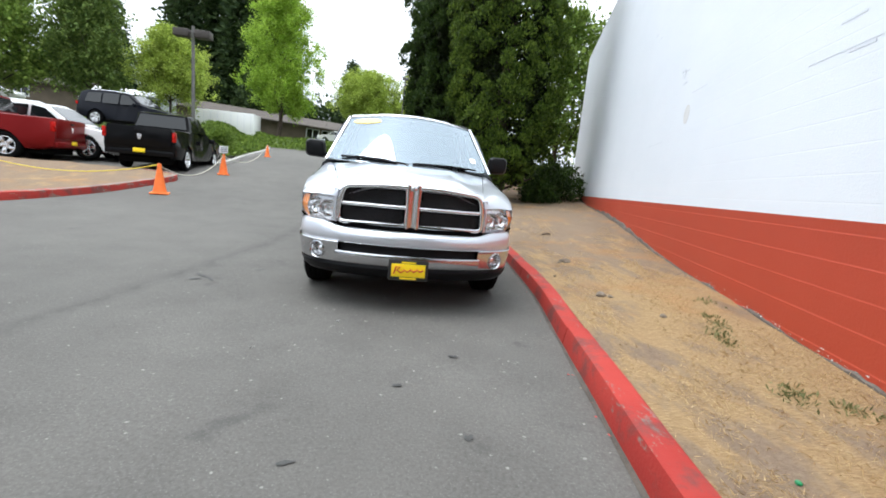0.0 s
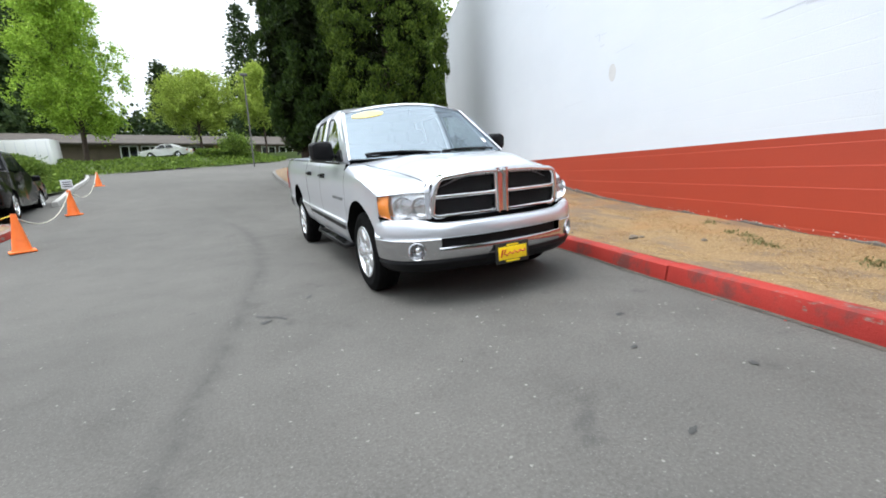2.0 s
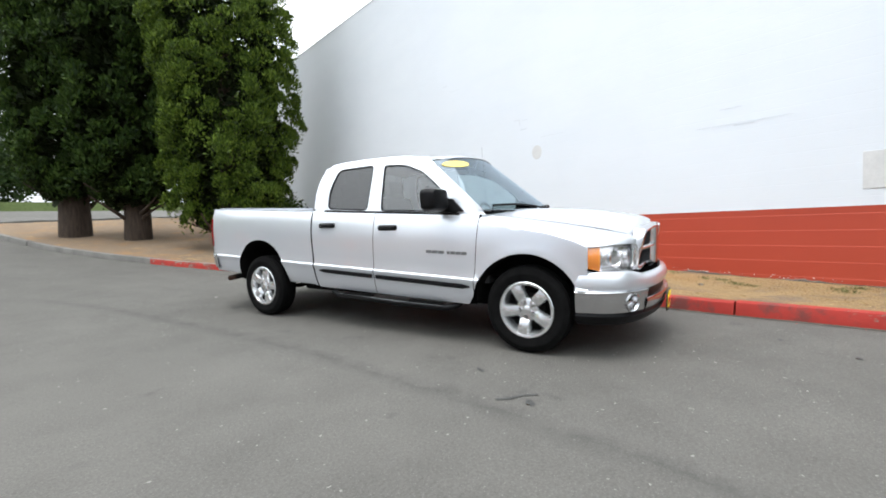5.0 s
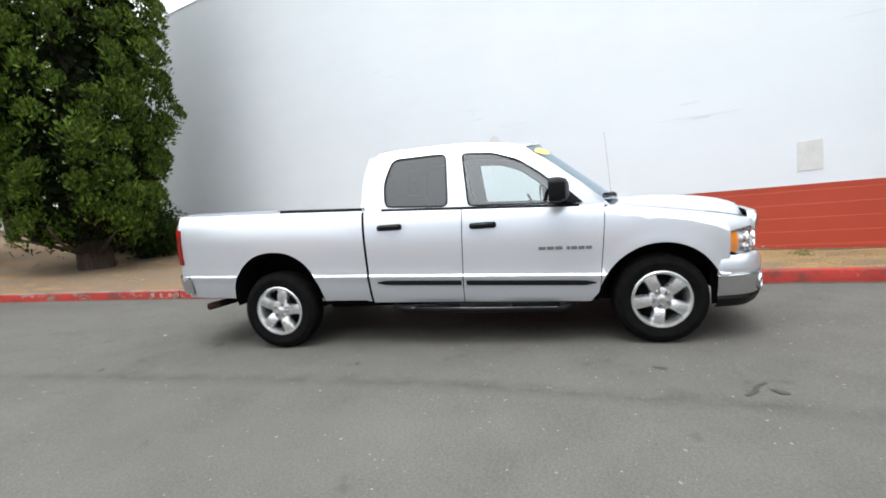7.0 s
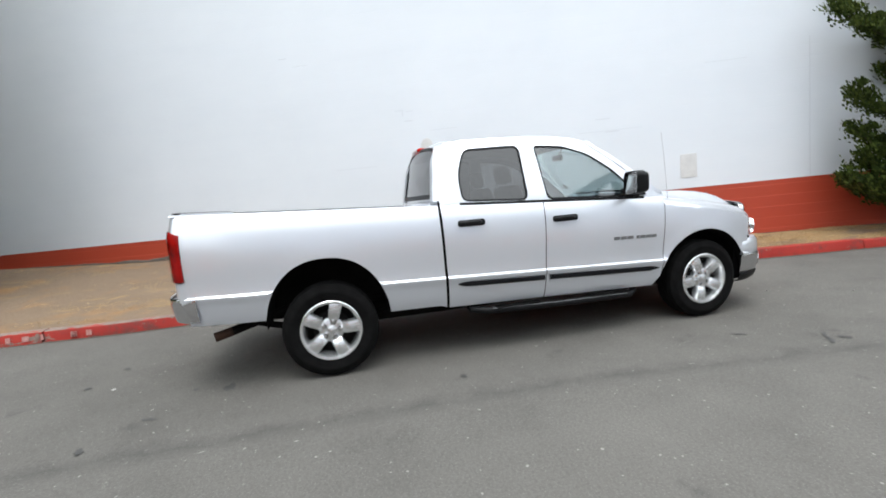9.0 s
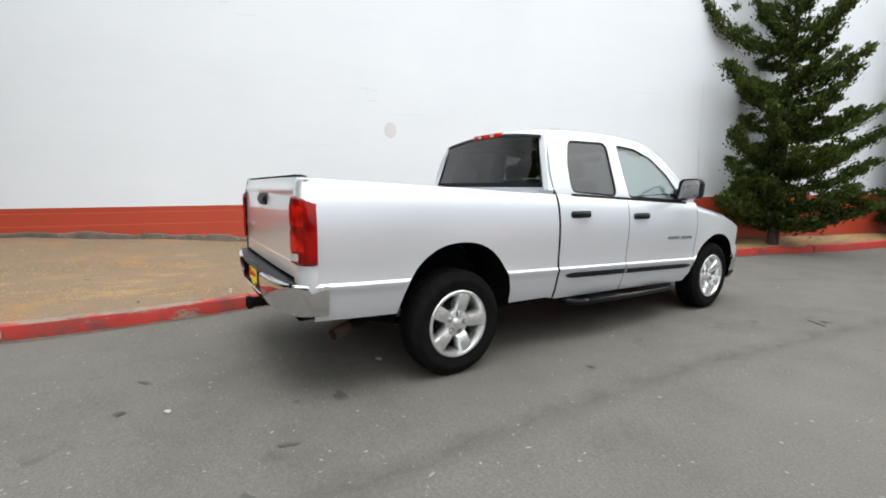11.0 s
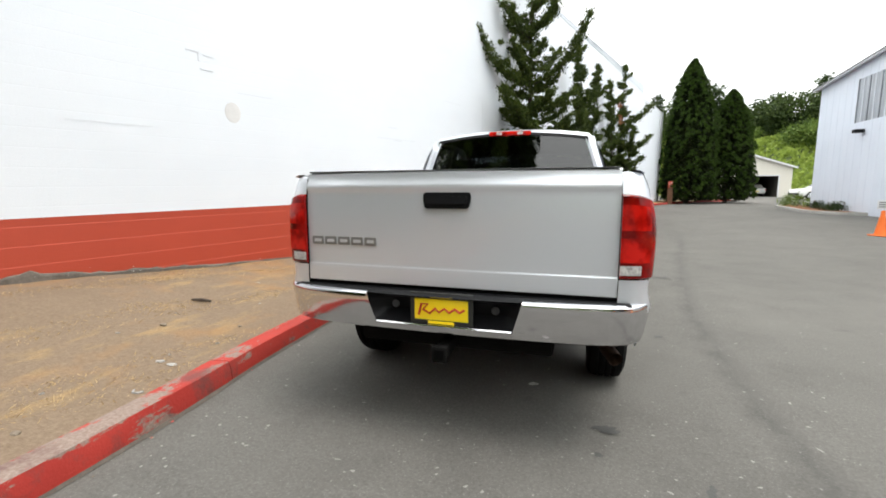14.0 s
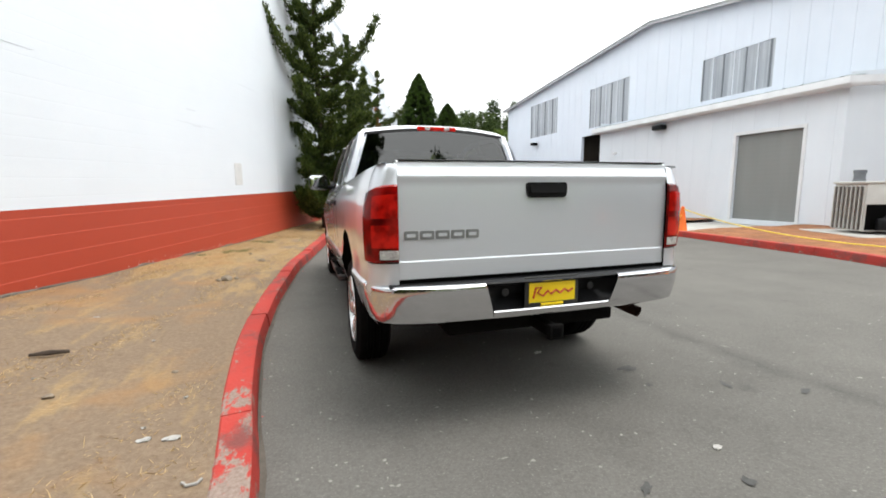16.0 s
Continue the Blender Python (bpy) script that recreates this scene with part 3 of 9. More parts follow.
on_wall("wall_patch_outline", bm, MARK, "faint outline of a square wall repair", "patch")
bm = bmesh.new()
box(bm, ws(-3.215), ws(-2.93), -0.008, 0.004, 1.30, 1.74, 0.004)
on_wall("faded_plate", bm, PATCH, "blank grey painted-over plate on the white wall", "plate")
bm = bmesh.new()
box(bm, ws(-5.11), ws(-5.10), -0.004, 0.004, 1.12, 3.6)
for y0, y1, z, r in ((-2.3, -1.2, 2.33, 0.0), (-1.75, -1.5, 2.55, 0.02), (-1.9, -1.66, 2.30, 0.03), (1.0, 1.5, 2.72, 0.0), (2.6, 3.4, 2.14, 0.0), (4.1, 4.25, 4.42, 0.02), (3.7, 4.0, 4.25, 0.0), (-4.1, -3.4, 3.35, 0.0)):
    box(bm, ws(y0), ws(y1), -0.003, 0.004, z, z + 0.008 + r * 0.4)
on_wall("wall_cracks", bm, MARK, "hairline cracks along the block joints", "crack")

# rough concrete footing that shows under the red paint
FOOTING = grainy("rough_footing", (0.065, 0.055, 0.047), (0.18, 0.155, 0.132), 3.5, 45, 0.95, 0.6)
bm = bmesh.new()
rows = []
for y in np.arange(-14.0, 13.0, 0.08):
    z = table(WALL_FOOT, y)
    lip = 0.055 + 0.05 * noise.noise((y * 0.5, 3.0, 0.0)) + 0.05 * noise.noise((y * 2.3, 1.0, 0.0)) + 0.025 * noise.noise((y * 9, 0.0, 0.0))
    lip = lip * lerp(0.10, 1.7, smooth(0.5, 4.0, y)) * (1 - 0.8 * smooth(6.0, 9.0, y)) + 0.05 * sum(math.exp(-((y - c) / w) ** 2) for c, w in ((-1.3, 0.3), (-2.4, 0.2), (-0.2, 0.18))) * (0.6 + noise.noise((y * 12, 5.0, 0.0)))
    s = ws(y)
    z -= 0.019 * s
    rows.append([(s, -0.02, z - 0.25), (s, -0.014 - 0.004 * noise.noise((y * 6, 2.0, 0.0)), z + lip * 0.6), (s, -0.009, z + lip - 0.01), (s, -0.001, z + lip)])
sheet(bm, rows)
bmesh.ops.recalc_face_normals(bm, faces=bm.faces)
on_wall("wall_footing", bm, FOOTING, "rough bare concrete footing along the foot of the red wall", "footing")
CHIP = grainy("white_chip", (0.55, 0.53, 0.50), (0.72, 0.71, 0.68), 8, 60, 0.9, 0.3)
chance = random.Random(12)
bm = bmesh.new()
for k in range(110):
    y = chance.choice((chance.gauss(-1.3, 0.35), chance.gauss(-2.4, 0.25), chance.gauss(-0.2, 0.2), chance.gauss(4.6, 0.8), chance.uniform(-4, 8)))
    z = table(WALL_FOOT, y) - 0.019 * ws(y) + 0.03 + abs(chance.gauss(0, 0.022))
    r = chance.choice((0.003, 0.004, 0.006, 0.011))
    loop = [bm.verts.new((ws(y) + r * math.cos(a) * chance.uniform(0.5, 1.4), -0.022, z + r * math.sin(a) * chance.uniform(0.3, 0.7))) for a in np.linspace(0, math.tau, 7, endpoint=False)]
    bm.faces.new(loop)
on_wall("paint_chips", bm, CHIP, "white chips where the red paint has flaked off", "chipped paint")["kind"] = "stuff"


# ---- wheels ----
def wheel(parent, x, y, z, side, radius=0.38, rim=0.228, width=0.24, spokes=5, mat=None, turn=0.0):
    """A tyre on an alloy rim; side is -1 or 1, the way its outer face looks."""
    w = empty("wheel", x, y, z)
    w.parent = parent
    m = Matrix.Rotation(radians(turn), 4, "X") @ Matrix.Rotation(radians(90) * side, 4, "Y")
    bm = bmesh.new()
    r, h = radius, width / 2
    prof = [(rim - 0.01, -h * 0.8), (rim + 0.015, -h * 0.95), (rim + 0.06, -h), (r - 0.05, -h * 0.98), (r - 0.012, -h * 0.82), (r - 0.002, -h * 0.6)]
    for g in (-0.35, 0.0, 0.35):
        prof += [(r, h * (g - 0.1)), (r - 0.009, h * (g - 0.06)), (r - 0.009, h * (g + 0.06)), (r, h * (g + 0.1))]
    prof += [(r - 0.002, h * 0.6), (r - 0.012, h * 0.82), (r - 0.05, h * 0.98), (r - 0.056, h * 1.015), (rim + 0.075, h * 1.02), (rim + 0.068, h), (rim + 0.03, h * 0.97), (rim + 0.008, h * 0.9), (rim - 0.012, h * 0.85)]
    lathe(bm, prof, m, 48)
    part("tyre", bm, RUBBER, w)
    bm = bmesh.new()
    lathe(bm, [(rim + 0.004, h * 0.90), (rim + 0.012, h * 0.96), (rim + 0.006, h * 1.0), (rim - 0.012, h * 0.98), (rim - 0.022, h * 0.80), (rim - 0.035, h * 0.2), (rim - 0.035, -h * 0.7)], m, 40)
    part("rim", bm, mat or ALLOY, w)
    bm = bmesh.new()
    lathe(bm, [(0.0, -h * 0.05), (rim - 0.035, -h * 0.05), (rim - 0.034, -h * 0.2)], m, 28)
    part("brake_backing", bm, UNDER, w)
    bm = bmesh.new()
    lathe(bm, [(0.0, h * 0.30), (0.14, h * 0.30), (0.15, h * 0.24), (0.15, 0.0)], m, 28)
    part("brake_disc", bm, UNDER, w)
    star = part("spokes", spoke_mesh(rim, h, spokes, m), mat or ALLOY, w, angle=35)
    bm = bmesh.new()
    lathe(bm, [(0.0, h * 0.92), (0.022, h * 0.92), (0.034, h * 0.87), (0.038, h * 0.72), (0.040, h * 0.5)], m, 20)
    part("hub_cap", bm, mat or ALLOY, w)
    for k in range(5):
        bm = bmesh.new()
        a = k * math.tau / 5 + 0.45
        lathe(bm, [(0.0, h * 0.86), (0.011, h * 0.86), (0.013, h * 0.82), (0.013, h * 0.6)], m @ Matrix.Translation((0.069 * math.cos(a), 0.069 * math.sin(a), 0)), 8)
        part("lug_nut", bm, SATIN_CHROME, w)
        # dark disc proud of the hub paints the shade round each nut
        bm = bmesh.new()
        lathe(bm, [(0.0, h * 0.765), (0.019, h * 0.765), (0.020, h * 0.74)], m @ Matrix.Translation((0.069 * math.cos(a), 0.069 * math.sin(a), 0)), 12)
        part("lug_shade", bm, UNDER, w)
    return w


def spoke_mesh(rim, h, n, m):
    bm = bmesh.new()
    for k in range(n):
        a = k * math.tau / n + 0.45
        rot = m @ Matrix.Rotation(a, 4, "Z")
        rows = []
        for rr, half, zo in ((0.030, 0.030, 0.68), (0.085, 0.044, 0.72), (0.105, 0.048, 0.87), (0.15, 0.050, 0.93), (0.20, 0.053, 0.93), (rim - 0.010, 0.062, 0.88)):
            zf = h * zo
            rows.append([rot @ Vector((rr, v * half, zf - d)) for v, d in ((-1.05, 0.07), (-1.0, 0.012), (-0.86, 0.0), (-0.3, -0.006), (0.3, -0.006), (0.86, 0.0), (1.0, 0.012), (1.05, 0.07))])
        sheet(bm, rows, flip=True)
    lathe(bm, [(0.0, h * 0.70), (0.085, h * 0.73), (0.100, h * 0.66), (0.104, h * 0.3)], m, 24)
    bmesh.ops.recalc_face_normals(bm, faces=bm.faces)
    return bm


def shrink(loop, d):
    c = Vector((sum(p[0] for p in loop) / len(loop), sum(p[1] for p in loop) / len(loop)))
    out = []
    for i, p in enumerate(loop):
        a, b = Vector(loop[i - 1]), Vector(loop[(i + 1) % len(loop)])
        t = b - a
        n = Vector((-t.y, t.x)).normalized() if t.length > 1e-6 else (c - Vector(p)).normalized()
        if n.dot(c - Vector(p)) < 0:
            n = -n
        q = Vector(p) + n * d
        out.append((q.x, q.y))
    return out


# ---- the silver pickup ----
pickup = tagged(empty("pickup_truck", 0, 0, 0), "silver four-door pickup truck with chrome bumpers parked by the red kerb", "pickup truck")
RAKE = 0.037
SIDE = [(0.22, 0.890), (0.30, 0.928), (0.37, 0.960), (0.44, 0.980), (0.50, 0.993), (0.545, 1.004), (0.560, 1.014), (0.578, 1.014), (0.592, 1.000), (0.65, 0.998), (0.75, 1.004), (0.86, 1.008), (0.94, 1.007), (1.01, 1.001), (1.07, 0.992), (1.12, 0.980), (1.16, 0.967), (1.20, 0.949), (1.24, 0.924), (1.28, 0.904), (1.36, 0.890)]
LEVELS = [0.22, 0.30, 0.37, 0.44, 0.50, 0.545, 0.560, 0.578, 0.592, 0.65, 0.70, 0.75, 0.80, 0.86, 0.90, 0.94, 0.98, 1.01, 1.04, 1.07, 1.095, 1.12, 1.14, 1.16, 1.18, 1.20, 1.22, 1.24, 1.26, 1.28, 1.30]


def side_x(y, z):
    x = table(SIDE, z - RAKE * y)
    x -= 0.055 * smooth(-0.15, -0.90, y) if y < -0.15 else 0.0
    x -= 0.016 * smooth(4.25, 4.66, y)
    for cy, ry, rz, cz, flare in ((0.0, 0.475, 0.46, 0.385, 0.010), (3.578, 0.495, 0.56, 0.39, 0.003)):
        r = math.hypot((y - cy) / ry, (z - cz) / rz)
        if z > cz - 0.1:
            x += flare * math.exp(-((r - 1.04) / 0.10) ** 2)
    return x


def front_arch(y):
    k = y / 0.478
    return 0.385 + 0.465 * math.sqrt(max(0.0, 1 - k * k)) if abs(k) < 1 else 0.0


def rear_arch(y):
    k = (y - 3.578) / 0.492
    return 0.40 + 0.555 * math.sqrt(max(0.0, 1 - abs(k) ** 2.3)) if abs(k) < 1 else 0.0


def columns(y0, y1, centres=()):
    ys = list(np.linspace(y0, y1, max(3, int((y1 - y0) / 0.06))))
    for c, r in centres:
        ys += [c + r * math.cos(math.pi * k / 26) for k in range(27)]
    ys = sorted(v for v in ys if y0 <= v <= y1)
    out = [ys[0]]
    for v in ys[1:]:
        if v - out[-1] > 0.004:
            out.append(v)
    out[-1] = y1
    return out


def sill(y):
    return table([(-0.6, 0.37), (0.5, 0.355), (2.6, 0.405), (2.62, 0.43), (3.1, 0.44), (4.0, 0.50), (4.66, 0.53)], y)


def side_panel(s, y0, y1, top, arch=None, centres=(), lean0=0.0, lean1=0.0, inset=0.0, roll=None):
    """A pressed side panel between two gaps, with its wheel arch cut out; roll(y) gives the inner top edge."""
    bm = bmesh.new()
    rows = []
    for y in columns(y0, y1, centres):
        zb = max(sill(y), arch(y) if arch else 0.0)
        zt = top(y)
        k = (y - y0) / (y1 - y0)
        row = []
        for level in LEVELS:
            z = min(max(level + RAKE * y, zb), zt)
            yy = y + lerp(lean0, lean1, k) * (z - 0.8)
            row.append((s * (side_x(y, z) - inset), yy, z))
        if roll:
            hx, hz = roll(y)
            ex = side_x(y, zt) - inset
            for t in (0.2, 0.4, 0.6, 0.8, 1.0):
                row.append((s * lerp(ex, hx, t ** 1.25), y + lerp(lean0, lean1, k) * (zt - 0.8), zt + (hz - zt) * math.sin(t * math.pi / 2)))
        rows.append(row)
    sheet(bm, rows, flip=s > 0)
    bmesh.ops.remove_doubles(bm, verts=bm.verts, dist=0.0006)
    bmesh.ops.dissolve_degenerate(bm, edges=bm.edges, dist=0.0004)
    return bm


def belt(y):
    return 1.175 + 0.046 * y


def hood_edge(y):
    return table([(-0.86, 0.625), (-0.6, 0.665), (-0.2, 0.735), (0.1, 0.79), (0.40, 0.84), (0.47, 0.86)], y), table([(-0.86, 0.972), (-0.6, 1.036), (-0.2, 1.105), (0.1, 1.150), (0.30, 1.180), (0.47, 1.200)], y)


def fender_top(y):
    return table([(-0.53, 0.905), (-0.42, 0.955), (-0.2, 1.02), (0.1, 1.07), (0.47, 1.13)], y)


for s in (-1, 1):
    part("front_fender", side_panel(s, -0.525, 0.463, fender_top, front_arch, [(0.0, 0.478)], 0.0, -0.09, roll=hood_edge), SILVER, pickup)
    part("front_door", side_panel(s, 0.470, 1.672, belt, front_arch, [(0.0, 0.478)], -0.09, -0.04), SILVER, pickup)
    part("rear_door", side_panel(s, 1.680, 2.583, belt, None, (), -0.04, 0.02), SILVER, pickup)
    part("bed_side", side_panel(s, 2.606, 4.605, lambda y: 1.167 + 0.044 * y, rear_arch, [(3.578, 0.492)], 0.02, 0.0), SILVER, pickup)
    part("gap_backing", side_panel(s, -0.48, 4.60, lambda y: fender_top(y) - 0.02 if y < 0.40 else (belt(y) - 0.01 if y < 2.6 else 1.155 + 0.044 * y), lambda y: max(front_arch(y) + (0.03 if front_arch(y) else 0), rear_arch(y) + (0.03 if rear_arch(y) else 0)), [(0.0, 0.478), (3.578, 0.492)], inset=0.032), DARK_GAP, pickup)
    # wheel wells
    for cy, ry, rz, cz, arch in ((0.0, 0.478, 0.465, 0.385, front_arch), (3.578, 0.492, 0.555, 0.40, rear_arch)):
        bm = bmesh.new()
        rows = []
        for k in range(25):
            a = math.pi * k / 24
            yy = cy + (ry + 0.002) * math.cos(a)
            zz = max(arch(min(max(yy, cy - ry + 1e-4), cy + ry - 1e-4)), cz) + 0.001
            rows.append([(s * xo, yy, zz) for xo in (side_x(yy, zz) - 0.003, side_x(yy, zz) - 0.05, 0.56)])
        sheet(bm, rows)
        inner = [bm.verts.new((s * 0.56, cy + ry * math.cos(math.pi * k / 24), max(arch(cy + (ry - 1e-4) * math.cos(math.pi * k / 24)), cz))) for k in range(25)]
        bm.faces.new(inner)
        part("wheel_well", bm, UNDER, pickup)

# hood with its raised middle
bm = bmesh.new()
rows = []
for i in range(21):
    v = i / 20
    row = []
    for j in range(33):
        u = j / 16 - 1
        yc, ye = lerp(-0.905, 0.20, v), lerp(-0.820, 0.40, v)
        y = lerp(yc, ye, abs(u) ** 2.2)
        hx, hz = hood_edge(lerp(-0.820, 0.40, v))
        zc = table([(0, 1.072), (0.04, 1.098), (0.10, 1.128), (0.2, 1.162), (0.35, 1.192), (0.55, 1.216), (0.8, 1.234), (1.0, 1.240)], v)
        k = abs(u)
        z = lerp(zc, hz, smooth(0.45, 1.0, k) * 0.75 + 0.25 * k ** 2)
        z += 0.010 * math.exp(-((k - 0.52) / 0.09) ** 2) * math.sin(math.pi * min(1, v * 1.1))
        if v == 0:
            z -= 0.055
            y += 0.012
        row.append((u * (hx - 0.004), y, z + 0.004))
    rows.append(row)
sheet(bm, rows)
bmesh.ops.recalc_face_normals(bm, faces=bm.faces)
part("hood", bm, SILVER, pickup, angle=60)
bm = bmesh.new()
sheet(bm, [[(u * 0.84, lerp(0.08, 0.30, abs(u) ** 2) + 0.0 + d, 1.200 - 0.030 * abs(u) ** 2 + 0.05 * d) for u in np.linspace(-1, 1, 17)] for d in (0.0, 0.06, 0.12, 0.18)])
part("cowl", bm, BLACK_TRIM, pickup, "black plastic cowl under the windshield")

# ---- cab ----
def cab_x(z, y=1.5):
    return table([(1.10, 0.972), (1.20, 0.956), (1.27, 0.940), (1.36, 0.920), (1.50, 0.882), (1.68, 0.818), (1.76, 0.780), (1.81, 0.742), (1.86, 0.690)], z) - 0.03 * smooth(0.9, 0.3, y)


CAB = [(0.375, 1.185), (0.50, belt(0.5) + 0.002), (1.0, belt(1.0) + 0.002), (1.67, belt(1.67) + 0.002), (2.585, belt(2.585) + 0.002), (2.612, 1.385), (2.612, 1.505), (2.590, 1.645), (2.545, 1.765), (2.46, 1.830), (2.30, 1.851), (2.0, 1.857), (1.7, 1.855), (1.45, 1.843), (1.25, 1.813), (1.10, 1.763), (0.90, 1.635), (0.62, 1.410)]
FRONT_WINDOW = rounded([(0.640, 1.217), (1.605, 1.261), (1.652, 1.760), (1.36, 1.737), (1.13, 1.650), (0.93, 1.503)], 0.05)
REAR_WINDOW = rounded([(1.782, 1.269), (2.392, 1.303), (2.402, 1.535), (2.318, 1.760), (1.790, 1.772)], 0.07)


for s in (-1, 1):
    bm = bmesh.new()
    holed(bm, CAB, [FRONT_WINDOW, REAR_WINDOW], lambda y, z: (s * cab_x(z, y), y, z))
    for loop in (FRONT_WINDOW, REAR_WINDOW):
        a = [bm.verts.new((s * cab_x(z, y), y, z)) for y, z in loop]
        b = [bm.verts.new((s * (cab_x(z, y) - 0.02), y, z)) for y, z in loop]
        for i in range(len(a)):
            j = (i + 1) % len(a)
            bm.faces.new((a[i], a[j], b[j], b[i]))
    bmesh.ops.recalc_face_normals(bm, faces=bm.faces)
    part("cab_side", bm, SILVER, pickup, angle=30)
    for loop, glass, name in ((FRONT_WINDOW, GLASS_CLEAR, "front_side_window"), (REAR_WINDOW, GLASS_TINT, "rear_side_window")):
        bm = bmesh.new()
        holed(bm, loop, [shrink(loop, 0.016)], lambda y, z: (s * (cab_x(z, y) - 0.006), y, z))
        part("window_seal", bm, BLACK_TRIM, pickup)
        bm = bmesh.new()
        holed(bm, shrink(loop, 0.008), [], lambda y, z: (s * (cab_x(z, y) - 0.012), y, z))
        pane = part(name, bm, glass, pickup)
        pane.visible_shadow = False
    bm = bmesh.new()
    sheet(bm, [[(s * (side_x(y, belt(y) - 0.004) + 0.004), y, belt(y) - 0.012), (s * (cab_x(belt(y)) + 0.010), y, belt(y) + 0.012)] for y in np.linspace(0.64, 2.42, 30)])
    part("belt_moulding", bm, BLACK_TRIM, pickup)

# windshield, roof, rear window
def bowed(side_a, side_b, mid_a, mid_b, n=20, rows_n=8, power=2.0):
    rows = []
    for i in range(rows_n + 1):
        v = i / rows_n
        a, b = Vector(side_a).lerp(Vector(side_b), v), Vector(mid_a).lerp(Vector(mid_b), v)
        a.x *= 1.05
        a.z, b.z = a.z - 0.014, b.z - 0.014
        rows.append([(u * a.x, lerp(b.y, a.y, abs(u) ** power), lerp(b.z, a.z, abs(u) ** power)) for u in np.linspace(-1, 1, n + 1)])
    return rows


WS = bowed((0.872, 0.425, 1.245), (0.712, 1.085, 1.772), (0, 0.145, 1.222), (0, 0.90, 1.832))
bm = bmesh.new()
sheet(bm, WS)
bmesh.ops.recalc_face_normals(bm, faces=bm.faces)
pane = part("windshield", bm, GLASS_SCREEN, pickup)
pane.visible_shadow = False
bm = bmesh.new()
rows = [[Vector(p) + Vector((0, -0.006, 0.004)) for p in WS[-1]], [Vector(p) + Vector((0, 0.010, 0.004 + 0.018 * (1 - (p[0] / 0.748) ** 4))) for p in WS[-1]], [Vector(p) + Vector((0, 0.05, 0.010 + 0.024 * (1 - (p[0] / 0.748) ** 4))) for p in WS[-1]]]
for y in (1.25, 1.45, 1.7, 2.0, 2.3, 2.46, 2.545):
    zr = table([(1.10, 1.763), (1.25, 1.813), (1.45, 1.843), (1.7, 1.855), (2.0, 1.857), (2.30, 1.851), (2.46, 1.830), (2.545, 1.770)], y)
    xr = cab_x(zr, 1.5)
    crown = table([(1.25, 0.050), (2.0, 0.055), (2.3, 0.052), (2.46, 0.055), (2.545, 0.075)], y)
    rows.append([(u * xr, y + (0.03 if y > 2.5 else 0) * (1 - u * u), zr + crown * (1 - abs(u) ** 2.4) + 0.002) for u in np.linspace(-1, 1, 21)])
sheet(bm, rows)
bmesh.ops.recalc_face_normals(bm, faces=bm.faces)
part("roof", bm, SILVER, pickup, angle=60)
RW = bowed((0.845, 2.622, 1.36), (0.700, 2.555, 1.792), (0, 2.665, 1.36), (0, 2.585, 1.848))
bm = bmesh.new()
sheet(bm, RW)
pane = part("rear_window", bm, GLASS_TINT, pickup)
pane.visible_shadow = False
bm = bmesh.new()
seal_in, seal_out = bowed((0.80, 2.632, 1.40), (0.670, 2.566, 1.78), (0, 2.672, 1.40), (0, 2.594, 1.834)), bowed((0.85, 2.622, 1.36), (0.706, 2.553, 1.80), (0, 2.667, 1.36), (0, 2.582, 1.856))
def ring(rows):
    return [Vector(p) for p in rows[0]] + [Vector(r[-1]) for r in rows[1:-1]] + [Vector(p) for p in rows[-1][::-1]] + [Vector(r[0]) for r in rows[-2:0:-1]]
ri, ro = ring(seal_in), ring(seal_out)
off = Vector((0, 0.004, 0.002))
sheet(bm, [[p + off for p in ri + ri[:1]], [p + off for p in ro + ro[:1]]])
part("rear_window_seal", bm, BLACK_TRIM, pickup)
bm = bmesh.new()
rows = bowed((0.90, 2.600, 0.55), (0.875, 2.608, 1.38), (0, 2.600, 0.55), (0, 2.640, 1.38), 12, 3)
sheet(bm, rows)
part("cab_back", bm, SILVER, pickup)
ws_in = bowed((0.862, 0.437, 1.249), (0.720, 1.0905, 1.782), (0, 0.152, 1.228), (0, 0.903, 1.8400))
bm = bmesh.new()
ri, ro = ring(ws_in), ring(bowed((0.885, 0.415, 1.240), (0.722, 1.092, 1.784), (0, 0.137, 1.216), (0, 0.905, 1.842)))
off = Vector((0, -0.004, 0.004))
sheet(bm, [[p + off for p in ri + ri[:1]], [p + off for p in ro + ro[:1]]])
part("windshield_seal", bm, BLACK_TRIM, pickup)
